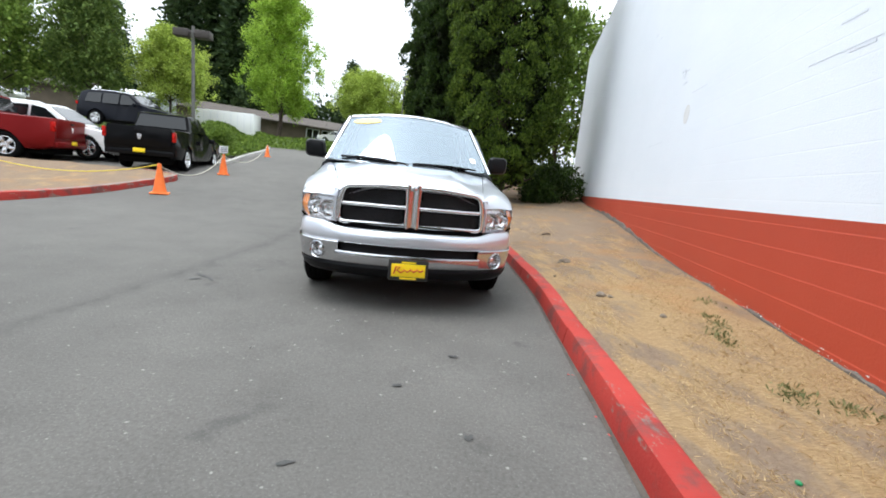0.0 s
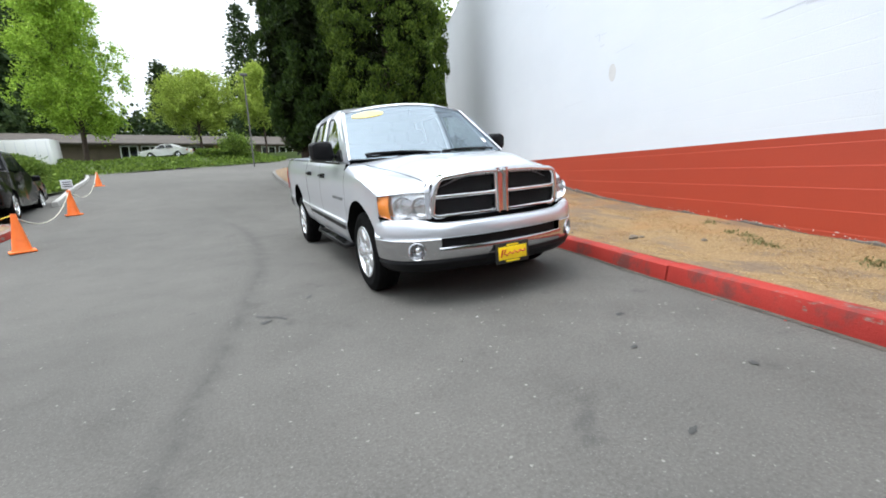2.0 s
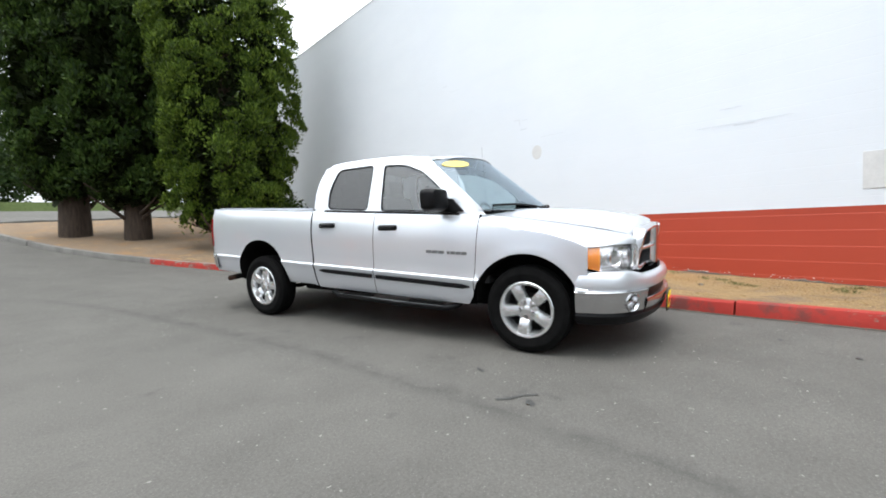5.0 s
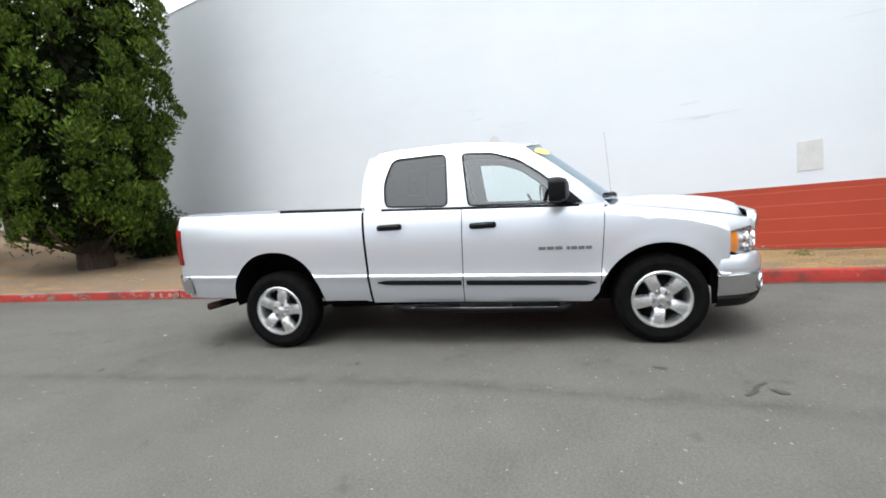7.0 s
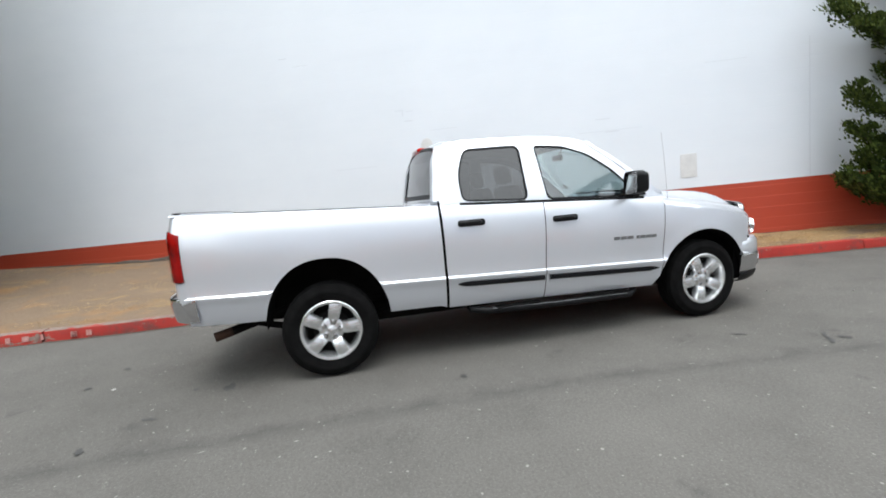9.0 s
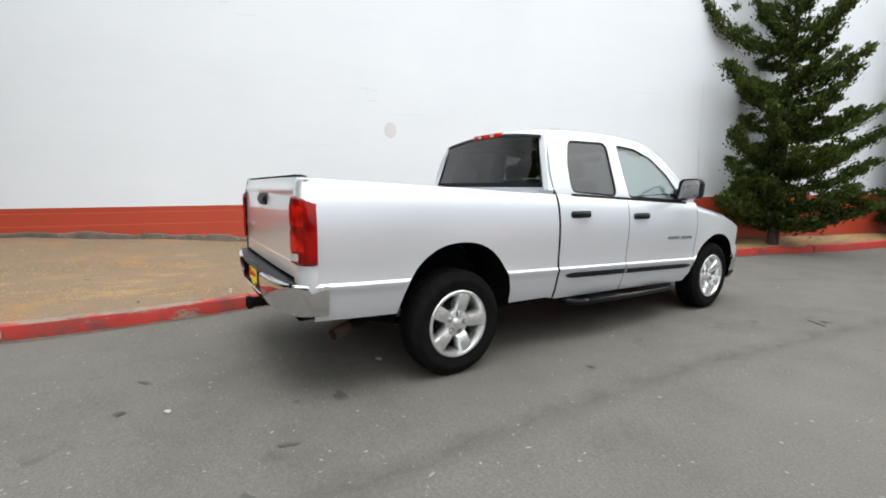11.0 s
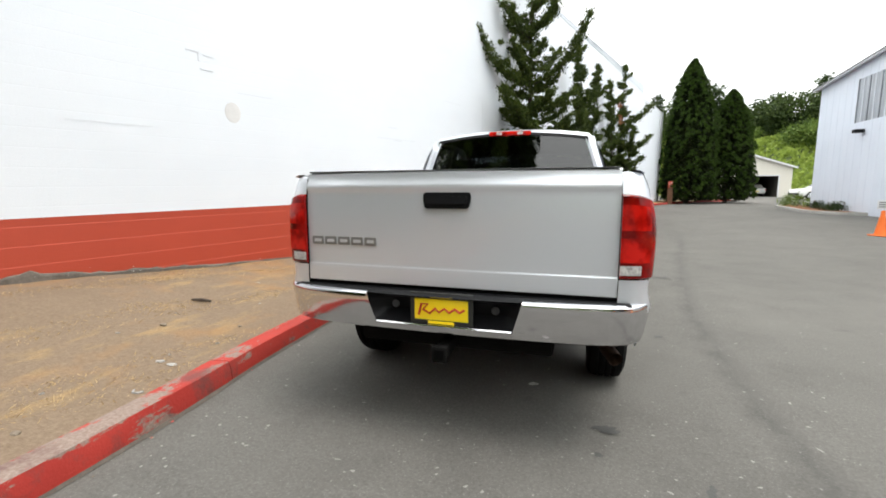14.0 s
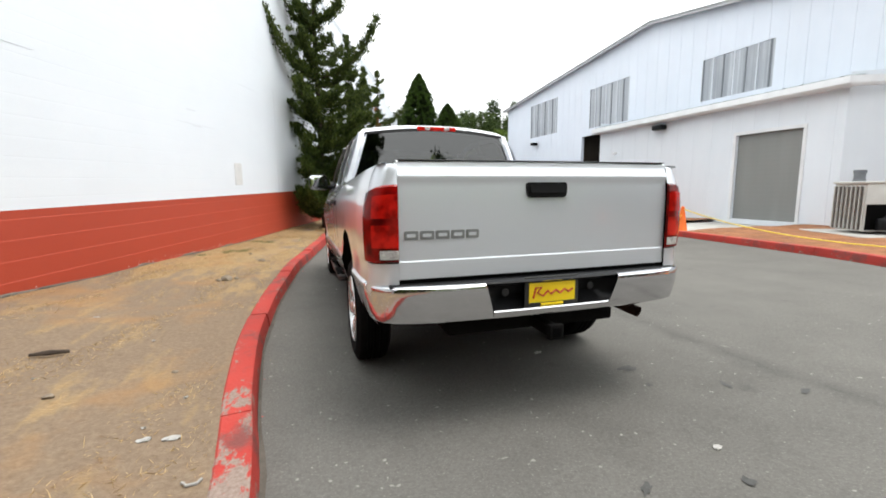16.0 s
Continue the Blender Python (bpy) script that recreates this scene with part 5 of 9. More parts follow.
REAR_PLAN = [(0, 4.815), (0.2, 4.814), (0.4, 4.808), (0.6, 4.796), (0.78, 4.772), (0.89, 4.735), (0.955, 4.680), (0.988, 4.61), (1.0, 4.53)]
rear_bumper = part("rear_bumper", both_sides(REAR_PLAN, [(-0.06, 0.607), (-0.014, 0.607), (-0.009, 0.601), (-0.013, 0.588), (-0.021, 0.566), (-0.06, 0.548)], -1, x_to=0.37), CHROME, pickup, "chrome step bumper with black centre")
for s in (-1, 1):
    bm = bmesh.new()
    prof = [(-0.05, 0.761), (-0.010, 0.760), (0.000, 0.755), (0.004, 0.746), (0.003, 0.71), (-0.003, 0.66), (-0.011, 0.615), (-0.016, 0.588), (-0.023, 0.566), (-0.06, 0.549)]
    vs = swept(bm, REAR_PLAN, prof, s, -1, 24, 0.345)
    for row in vs[:4]:
        for v in row:
            k = (v.co.z - 0.588) / 0.17
            if abs(v.co.x) < 0.41:
                v.co.x += s * 0.065 * k * (1 - (abs(v.co.x) - 0.345) / 0.065)
    bmesh.ops.recalc_face_normals(bm, faces=bm.faces)
    part("bumper_chrome_face", bm, CHROME, rear_bumper)
bm = bmesh.new()
rows = []
for x in np.linspace(-0.42, 0.42, 15):
    k = smooth(0.42, 0.33, abs(x))
    rows.append([(x, 4.80 - 0.010, 0.752), (x, 4.79 - 0.055 * k, 0.73), (x, 4.785 - 0.075 * k, 0.66), (x, 4.79 - 0.03 * k, 0.614), (x, 4.796, 0.606)])
sheet(bm, rows)
bmesh.ops.recalc_face_normals(bm, faces=bm.faces)
part("bumper_recess", bm, BLACK_TRIM, rear_bumper)
bm = bmesh.new()
sheet(bm, [[(u * 0.89, 4.66, 0.762), (u * 0.90, 4.72 + 0.075 * (1 - u * u), 0.764), (u * 0.905, 4.735 + 0.075 * (1 - u * u), 0.755)] for u in np.linspace(-1, 1, 21)])
bmesh.ops.recalc_face_normals(bm, faces=bm.faces)
part("step_pad", bm, BLACK_TRIM, rear_bumper)
bm = bmesh.new()
box(bm, -0.84, 0.84, 4.60, 4.68, 0.60, 0.782)
part("bumper_backing", bm, DARK_GAP, rear_bumper)
for s in (-1, 1):
    bm = bmesh.new()
    lathe(bm, [(0.0, 0.006), (0.016, 0.006), (0.022, 0.0)], Matrix.Translation((s * 0.27, 4.742, 0.69)) @ Matrix.Rotation(radians(-90), 4, "X"), 12)
    part("bumper_knob", bm, DASH, rear_bumper)
number_plate(pickup, 0.004, 4.776, 0.684, 1)
bm = bmesh.new()
box(bm, -0.032, 0.032, 4.30, 4.825, 0.432, 0.496, 0.005)
hitch = part("tow_hitch", bm, UNDER, pickup)
bm = bmesh.new()
box(bm, -0.043, 0.043, 4.800, 4.838, 0.422, 0.506, 0.006)
part("hitch_collar", bm, UNDER, hitch)
bm = bmesh.new()
box(bm, -0.025, 0.025, 4.80, 4.841, 0.439, 0.489)
part("hitch_mouth", bm, DARK_GAP, hitch)
bm = bmesh.new()
tube(bm, [(-0.55, 3.0, 0.50), (-0.62, 3.9, 0.52), (-0.74, 4.14, 0.47), (-0.83, 4.36, 0.425)], 0.036, 14)
exhaust = part("exhaust_pipe", bm, UNDER, pickup, "blackened exhaust pipe")
bm = bmesh.new()
tube(bm, [(-0.825, 4.35, 0.427), (-0.868, 4.475, 0.402)], 0.037, 16, caps=False)
part("exhaust_tip", bm, RUST, exhaust, "rusty exhaust tip")

# ---- side fittings ----
BADGE_GREY = material("grey_badge", (0.17, 0.175, 0.18), 0.4, 0.3)
for s in (-1, 1):
    for y0, y1 in ((0.53, 1.655), (1.70, 2.50)):
        bm = bmesh.new()
        rows = []
        for y in np.linspace(y0, y1, 14):
            k = min(1, (y - y0) / 0.10 + 0.25, (y1 - y) / 0.10 + 0.25) if (y0 < 1 and y < 1) or (y0 > 1 and y > 2) else 1
            zc = 0.508 + 0.0405 * y
            x = side_x(y, zc)
            rows.append([(s * (x - 0.004), y, zc - 0.026 * k), (s * (x + 0.010), y, zc - 0.020 * k), (s * (x + 0.016), y, zc), (s * (x + 0.012), y, zc + 0.018 * k), (s * (x - 0.004), y, zc + 0.024 * k)])
        sheet(bm, rows)
        bmesh.ops.recalc_face_normals(bm, faces=bm.faces)
        part("door_moulding", bm, BLACK_TRIM, pickup)
    for yc, zc in ((1.474, 1.086), (2.342, 1.122)):
        bm = bmesh.new()
        x = side_x(yc, zc)
        prism(bm, rounded([(yc - 0.120, zc - 0.027), (yc + 0.120, zc - 0.027), (yc + 0.120, zc + 0.028), (yc - 0.120, zc + 0.028)], 0.03), -0.004, 0.012, lambda a, z, d: (s * (side_x(a, z) + d), a, z))
        dh = part("door_handle", bm, BLACK_TRIM, pickup)
        bm = bmesh.new()
        tube(bm, [(s * (x + 0.012), yc - 0.085, zc + 0.004), (s * (x + 0.034), yc - 0.065, zc + 0.006), (s * (x + 0.036), yc, zc + 0.007), (s * (x + 0.034), yc + 0.08, zc + 0.006), (s * (x + 0.012), yc + 0.105, zc + 0.004)], 0.014, 8)
        part("handle_grip", bm, BLACK_TRIM, dh)
    bm = bmesh.new()
    lathe(bm, [(0, 0.004), (0.011, 0.003), (0.012, 0)], Matrix.Translation((s * (side_x(1.62, 1.09) + 0.012), 1.575, 1.09)) @ Matrix.Rotation(radians(90) * s, 4, "Y"), 12)
    part("door_lock", bm, CHROME, pickup)
    # model badge as plain bars
    y = 1.0
    for n, gap in ((0.062, 0.008), (0.062, 0.008), (0.062, 0.034), (0.030, 0.008), (0.052, 0.008), (0.052, 0.008), (0.052, 0.0)):
        bm = bmesh.new()
        prism(bm, [(y - n, 0.808 + 0.03 * y), (y, 0.808 + 0.03 * y), (y, 0.836 + 0.03 * y), (y - n, 0.836 + 0.03 * y)], 0.0, 0.005, lambda a, z, d: (s * (side_x(a, z) + d), a, z))
        part("door_badge_bar", bm, BADGE_GREY, pickup)
        y -= n + gap
    # mirror
    mirror = empty("door_mirror", 0, 0, 0)
    mirror.parent = pickup
    bm = bmesh.new()
    rows = []
    for k, (y, sc) in enumerate(((0.735, 0.55), (0.752, 0.85), (0.80, 1.0), (0.86, 1.0), (0.885, 0.97))):
        c = Vector((s * 1.095, y, 1.343))
        rows.append([c + Vector((s * p[0] * sc * 1.12, 0.0 + 0.018 * p[0] / 0.12, p[1] * sc * 1.08)) for p in rounded([(-0.105, -0.098), (0.112, -0.085), (0.118, 0.07), (0.08, 0.100), (-0.085, 0.098)], 0.05, 5)])
    vs = sheet(bm, rows, closed=True)
    bm.faces.new(vs[0])
    bmesh.ops.recalc_face_normals(bm, faces=bm.faces)
    part("mirror_shell", bm, BLACK_TRIM, mirror)
    bm = bmesh.new()
    mid = sum(rows[-1], Vector()) / len(rows[-1])
    rings = [[mid + (p - mid) * q + Vector((0, -0.010 - 0.008 * q * q - 0.08 * (p.z - mid.z) * q, 0)) for p in rows[-1]] for q in (0.98, 0.75, 0.5, 0.25)]
    vs = sheet(bm, rings, closed=True)
    bm.faces.new(vs[-1])
    bmesh.ops.recalc_face_normals(bm, faces=bm.faces)
    part("mirror_glass", bm, CHROME, mirror)
    bm = bmesh.new()
    prism(bm, rounded([(0.60, 1.225), (0.84, 1.243), (0.80, 1.33), (0.74, 1.36)], 0.02), -0.01, 0.022, lambda a, z, d: (s * (cab_x(z, a) + d), a, z))
    box(bm, 0.90, 1.04, 0.775, 0.845, 1.262, 1.305, 0.012, Matrix.Scale(s, 4, (1, 0, 0)))
    bmesh.ops.recalc_face_normals(bm, faces=bm.faces)
    part("mirror_arm", bm, BLACK_TRIM, mirror)
    # step bar
    bm = bmesh.new()
    tube(bm, [(s * 0.80, 0.70, 0.36), (s * 0.90, 0.74, 0.315), (s * 0.955, 0.82, 0.300), (s * 0.965, 1.5, 0.312), (s * 0.960, 2.25, 0.335), (s * 0.91, 2.37, 0.355), (s * 0.80, 2.41, 0.40)], 0.030, 12)
    bar = part("step_bar", bm, BLACK_TRIM, pickup, "black tubular side step")
    for y in (1.05, 1.95):
        bm = bmesh.new()
        box(bm, s * 0.915, s * 0.992, y - 0.21, y + 0.21, 0.330 + 0.012 * y, 0.338 + 0.012 * y, 0.003)
        part("step_tread", bm, RUBBER, bar)
    # thin grey strip paints the highlight that runs along the step tube
    bm = bmesh.new()
    tube(bm, [(s * 0.982, 0.86, 0.322), (s * 0.986, 1.5, 0.333), (s * 0.982, 2.2, 0.355)], 0.003, 6)
    part("step_highlight", bm, BADGE_GREY, bar)

bm = bmesh.new()
tube(bm, [(-0.936, 0.353, 1.030), (-0.945, 0.358, 1.062), (-0.950, 0.36, 1.092)], 0.015, 8, taper=[1.0, 0.85, 0.5])
tube(bm, [(-0.945, 0.36, 1.07), (-0.935, 0.39, 1.55), (-0.93, 0.41, 1.80)], 0.0009, 5)
part("antenna", bm, BLACK_TRIM, pickup)


def on_windshield(u, v, lift=0.01):
    i = min(int(v * 8), 7)
    f = v * 8 - i
    j = min(int((u + 1) * 10), 19)
    g = (u + 1) * 10 - j
    p = Vector(WS[i][j]).lerp(Vector(WS[i][j + 1]), g).lerp(Vector(WS[i + 1][j]).lerp(Vector(WS[i + 1][j + 1]), g), f)
    return p + Vector((0, -0.75, 0.66)) * lift


for u0, u1, v1 in ((-0.02, -0.84, 0.09), (0.82, 0.02, 0.07)):
    bm = bmesh.new()
    tube(bm, [on_windshield(lerp(u0, u1, t), lerp(0.02, v1, math.sin(t * math.pi) * 0.5 + t * 0.5) + 0.02, 0.022) for t in np.linspace(0, 1, 9)], 0.010, 6)
    wiper = part("wiper", bm, BLACK_TRIM, pickup)
    bm = bmesh.new()
    tube(bm, [on_windshield(lerp(u0, u1, t), lerp(0.03, v1, t) + 0.04 * math.sin(t * 3.1), 0.010) for t in np.linspace(0.15, 1, 8)], 0.008, 5)
    part("wiper_blade", bm, RUBBER, wiper)
bm = bmesh.new()
pts = [(-0.69 + 0.22 * math.cos(a), 0.885 + 0.062 * math.sin(a)) for a in np.linspace(0, math.tau, 28, endpoint=False)]
bm.faces.new([bm.verts.new(on_windshield(u, v, 0.006)) for u, v in pts])
STICKER = material("yellow_sticker", (0.86, 0.66, 0.16), 0.35)
part("price_sticker", bm, STICKER, pickup, "yellow oval sticker on the windshield", soft=False)
bm = bmesh.new()
bm.faces.new([bm.verts.new(on_windshield(u, v, 0.005)) for u, v in ((0.80, 0.20), (0.88, 0.20), (0.88, 0.30), (0.80, 0.30))])
part("glass_label", bm, WHITE_LENS, pickup, soft=False)

# ---- cabin ----
bm = bmesh.new()
box(bm, -0.86, 0.86, 0.40, 2.58, 0.55, 0.62)
part("cabin_floor", bm, DASH, pickup)
bm = bmesh.new()
rows = []
for u in np.linspace(-1, 1, 13):
    yb = lerp(0.20, 0.46, u * u)
    rows.append([(u * 0.84, yb + 0.02, 1.22), (u * 0.85, yb + 0.22, 1.222), (u * 0.85, yb + 0.40, 1.20), (u * 0.85, 0.86, 1.12), (u * 0.85, 0.84, 0.80), (u * 0.85, 0.70, 0.62)])
sheet(bm, rows)
part("dashboard", bm, DASH, pickup)
bm = bmesh.new()
bmesh.ops.create_circle(bm, cap_ends=False, segments=4, radius=0.001)
bm.clear()
c, tilt = Vector((0.40, 0.98, 1.16)), Matrix.Rotation(radians(-25), 4, "X")
tube(bm, [c + (tilt @ Vector((0.185 * math.cos(a), 0, 0.185 * math.sin(a)))) for a in np.linspace(0, math.tau, 25)], 0.015, 6, caps=False)
tube(bm, [c + (tilt @ Vector((-0.18, 0, 0))), c, c + (tilt @ Vector((0.18, 0, 0)))], 0.02, 6)
tube(bm, [c, c + Vector((0, -0.25, -0.12))], 0.03, 8)
part("steering_wheel", bm, DASH, pickup)


def seat(x, y, width, head=True):
    st = empty("seat", x, y, 0.62)
    st.parent = pickup
    bm = bmesh.new()
    box(bm, -width / 2, width / 2, -0.28, 0.22, 0.08, 0.30, 0.06)
    part("seat_cushion", bm, SEAT, st)
    bm = bmesh.new()
    box(bm, -width / 2 + 0.02, width / 2 - 0.02, -0.07, 0.07, 0.22, 0.82, 0.055, pose(0, 0.22, 0, -14, 0, 0))
    part("backrest", bm, SEAT, st)
    heads = (0.0,) if width < 0.8 else (-0.48, 0.48)
    for hx in heads:
        bm = bmesh.new()
        box(bm, hx - 0.13, hx + 0.13, -0.055, 0.055, 0.84, 1.02, 0.05, pose(0, 0.22, 0, -14, 0, 0))
        part("headrest", bm, SEAT, st)
    return st


seat(-0.43, 1.38, 0.54)
seat(0.43, 1.38, 0.54)
seat(0.0, 2.02, 1.52)
bm = bmesh.new()
box(bm, -0.16, 0.10, 1.12, 1.60, 0.62, 0.90, 0.04)
part("centre_console", bm, DASH, pickup)
bm = bmesh.new()
box(bm, -0.11, 0.11, 0.985, 1.005, 1.655, 1.72, 0.01)
tube(bm, [(0, 0.99, 1.70), (0, 0.93, 1.79)], 0.01, 6)
part("inside_mirror", bm, BLACK_TRIM, pickup)
bm = bmesh.new()
rows = []
for y in (1.12, 1.3, 1.6, 2.0, 2.4, 2.52):
    zr = table([(1.10, 1.71), (1.3, 1.78), (1.6, 1.81), (2.3, 1.81), (2.52, 1.76)], y)
    rows.append([(u * (cab_x(zr) - 0.01), y, zr + 0.04 * (1 - u * u)) for u in np.linspace(-1, 1, 9)])
sheet(bm, rows)
part("headliner", bm, SEAT, pickup)
for s in (-1, 1):
    bm = bmesh.new()
    sheet(bm, [[(s * 0.86, y, 0.60), (s * 0.875, y, 0.95), (s * 0.87, y, belt(y) - 0.005)] for y in (0.5, 1.0, 1.66, 2.2, 2.58)])
    part("door_card", bm, DASH, pickup)

# ---- underneath ----
bm = bmesh.new()
box(bm, -0.55, 0.55, -0.62, 4.60, 0.42, 0.60, 0.02)
# lower box, for rails and tank, added to block light underneath
box(bm, -0.62, 0.62, -0.40, 3.20, 0.29, 0.45, 0.03)
part("chassis_light_block", bm, UNDER, pickup)
bm = bmesh.new()
box(bm, -0.93, 0.93, 0.56, 3.02, 0.46, 0.56, 0.02)
part("floor_pan", bm, UNDER, pickup)
bm = bmesh.new()
box(bm, -0.82, 0.82, -0.62, 0.46, 0.62, 0.90)
part("engine_bay", bm, DARK_GAP, pickup)
bm = bmesh.new()
tube(bm, [(-0.82, 3.578, 0.385), (0.82, 3.578, 0.385)], 0.05, 10)
tube(bm, [(0, 3.40, 0.385), (0, 3.72, 0.385)], 0.15, 14, taper=[0.8, 0.8])
part("rear_axle", bm, UNDER, pickup)
for s in (-1, 1):
    bm = bmesh.new()
    tube(bm, [(s * 0.62, 2.95, 0.42), (s * 0.62, 3.3, 0.33), (s * 0.62, 3.578, 0.31), (s * 0.62, 3.9, 0.34), (s * 0.62, 4.3, 0.45)], 0.03, 6)
    part("leaf_spring", bm, UNDER, pickup)
    wheel(pickup, s * 0.865, 0.0, 0.355, s, 0.385, 0.236)
    wheel(pickup, s * 0.865, 3.578, 0.358, s, 0.388, 0.236, turn=40)


# ---- greenery ----
rng = np.random.default_rng(7)
BARK = grainy("bark", (0.022, 0.016, 0.012), (0.075, 0.053, 0.040), 5, 40, 0.95, 0.6, stretch=(3, 3, 0.5))
CYPRESS_LEAF = make_leaves("cypress_leaf", (0.011, 0.022, 0.0035), (0.041, 0.074, 0.009), (0.145, 0.210, 0.028))
# near-black leaf colour that paints shade deep inside the crowns
CYPRESS_SHADE = make_leaves("shaded_cypress_leaf", (0.004, 0.008, 0.002), (0.010, 0.017, 0.004), (0.020, 0.030, 0.008))
CYPRESS_DARK = make_leaves("dark_cypress_leaf", (0.006, 0.014, 0.003), (0.020, 0.042, 0.008), (0.058, 0.095, 0.018))
JUNIPER_LEAF = make_leaves("juniper_leaf", (0.006, 0.012, 0.003), (0.028, 0.048, 0.010), (0.115, 0.150, 0.034))
RUSSET_LEAF = make_leaves("russet_leaf", (0.18, 0.06, 0.025), (0.32, 0.12, 0.05), (0.42, 0.18, 0.08))
MAPLE_LEAF = make_leaves("maple_leaf", (0.085, 0.16, 0.013), (0.22, 0.36, 0.035), (0.40, 0.55, 0.08))
MAPLE_YELLOW = make_leaves("yellow_green_leaf", (0.10, 0.15, 0.020), (0.25, 0.34, 0.050), (0.43, 0.52, 0.10))
WOOD_LEAF = make_leaves("woodland_leaf", (0.008, 0.018, 0.007), (0.026, 0.048, 0.016), (0.06, 0.09, 0.03))
WOOD_LIGHT = make_leaves("light_woodland_leaf", (0.03, 0.06, 0.012), (0.08, 0.13, 0.028), (0.16, 0.22, 0.05))
SCRUB_LEAF = make_leaves("hill_scrub_leaf", (0.10, 0.15, 0.025), (0.20, 0.27, 0.05), (0.32, 0.40, 0.09))
BROW_LEAF = make_leaves("brow_wood_leaf", (0.016, 0.030, 0.010), (0.045, 0.072, 0.024), (0.09, 0.125, 0.04))
CYPRESS_FINE = make_leaves("fine_cypress_leaf", (0.010, 0.022, 0.004), (0.026, 0.052, 0.008), (0.058, 0.098, 0.016))
LINDEN_LEAF = make_leaves("linden_leaf", (0.06, 0.11, 0.02), (0.15, 0.24, 0.04), (0.28, 0.38, 0.08))
HEDGE_LEAF = make_leaves("hedge_leaf", (0.03, 0.06, 0.01), (0.09, 0.15, 0.022), (0.20, 0.28, 0.05))


def leaves(points, aims, size, slim=0.45, wild=0.6, faces=None):
    """Leaf blades as four-cornered faces: one at each point, aimed roughly along its aim, turned to face a way if one is given."""
    n = len(points)
    d = aims + rng.normal(0, wild, (n, 3))
    d /= np.linalg.norm(d, axis=1, keepdims=True) + 1e-9
    side = np.cross(d, rng.normal(0, 1, (n, 3)) if faces is None else faces + rng.normal(0, 0.45, (n, 3)))
    side /= np.linalg.norm(side, axis=1, keepdims=True) + 1e-9
    s = size * rng.uniform(0.6, 1.35, (n, 1))
    p = points
    quad = np.stack([p, p + d * s * 0.5 + side * s * slim * 0.5, p + d * s, p + d * s * 0.5 - side * s * slim * 0.5], 1)
    return quad.reshape(-1, 3), np.arange(n * 4).reshape(-1, 4)


def clumps(centres, aims, each, spread, size, slim=0.45, wild=0.6, flat=1.0):
    n = len(centres)
    c = np.repeat(centres, each, 0) + rng.normal(0, 1, (n * each, 3)) * np.array([1.0, 1.0, flat]) * np.repeat(np.broadcast_to(spread, (n,)) if np.ndim(spread) else np.full(n, spread), each)[:, None]
    a = np.repeat(aims, each, 0)
    return leaves(c, a, size, slim, wild)


def merge(*pieces):
    vs, fs, n = [], [], 0
    for v, f in pieces:
        vs.append(v)
        fs.append(f + n)
        n += len(v)
    return np.concatenate(vs), np.concatenate(fs)


def limb(bm, a, b, r0, r1, bend=0.1, n=5, sides=6):
    a, b = Vector(a), Vector(b)
    side = Vector(rng.normal(0, 1, 3)) * bend * (b - a).length
    pts = [a.lerp(b, k / n) + side * math.sin(k / n * math.pi) for k in range(n + 1)]
    tube(bm, pts, 1.0, sides, caps=False, taper=[lerp(r0, r1, k / n) for k in range(n + 1)])


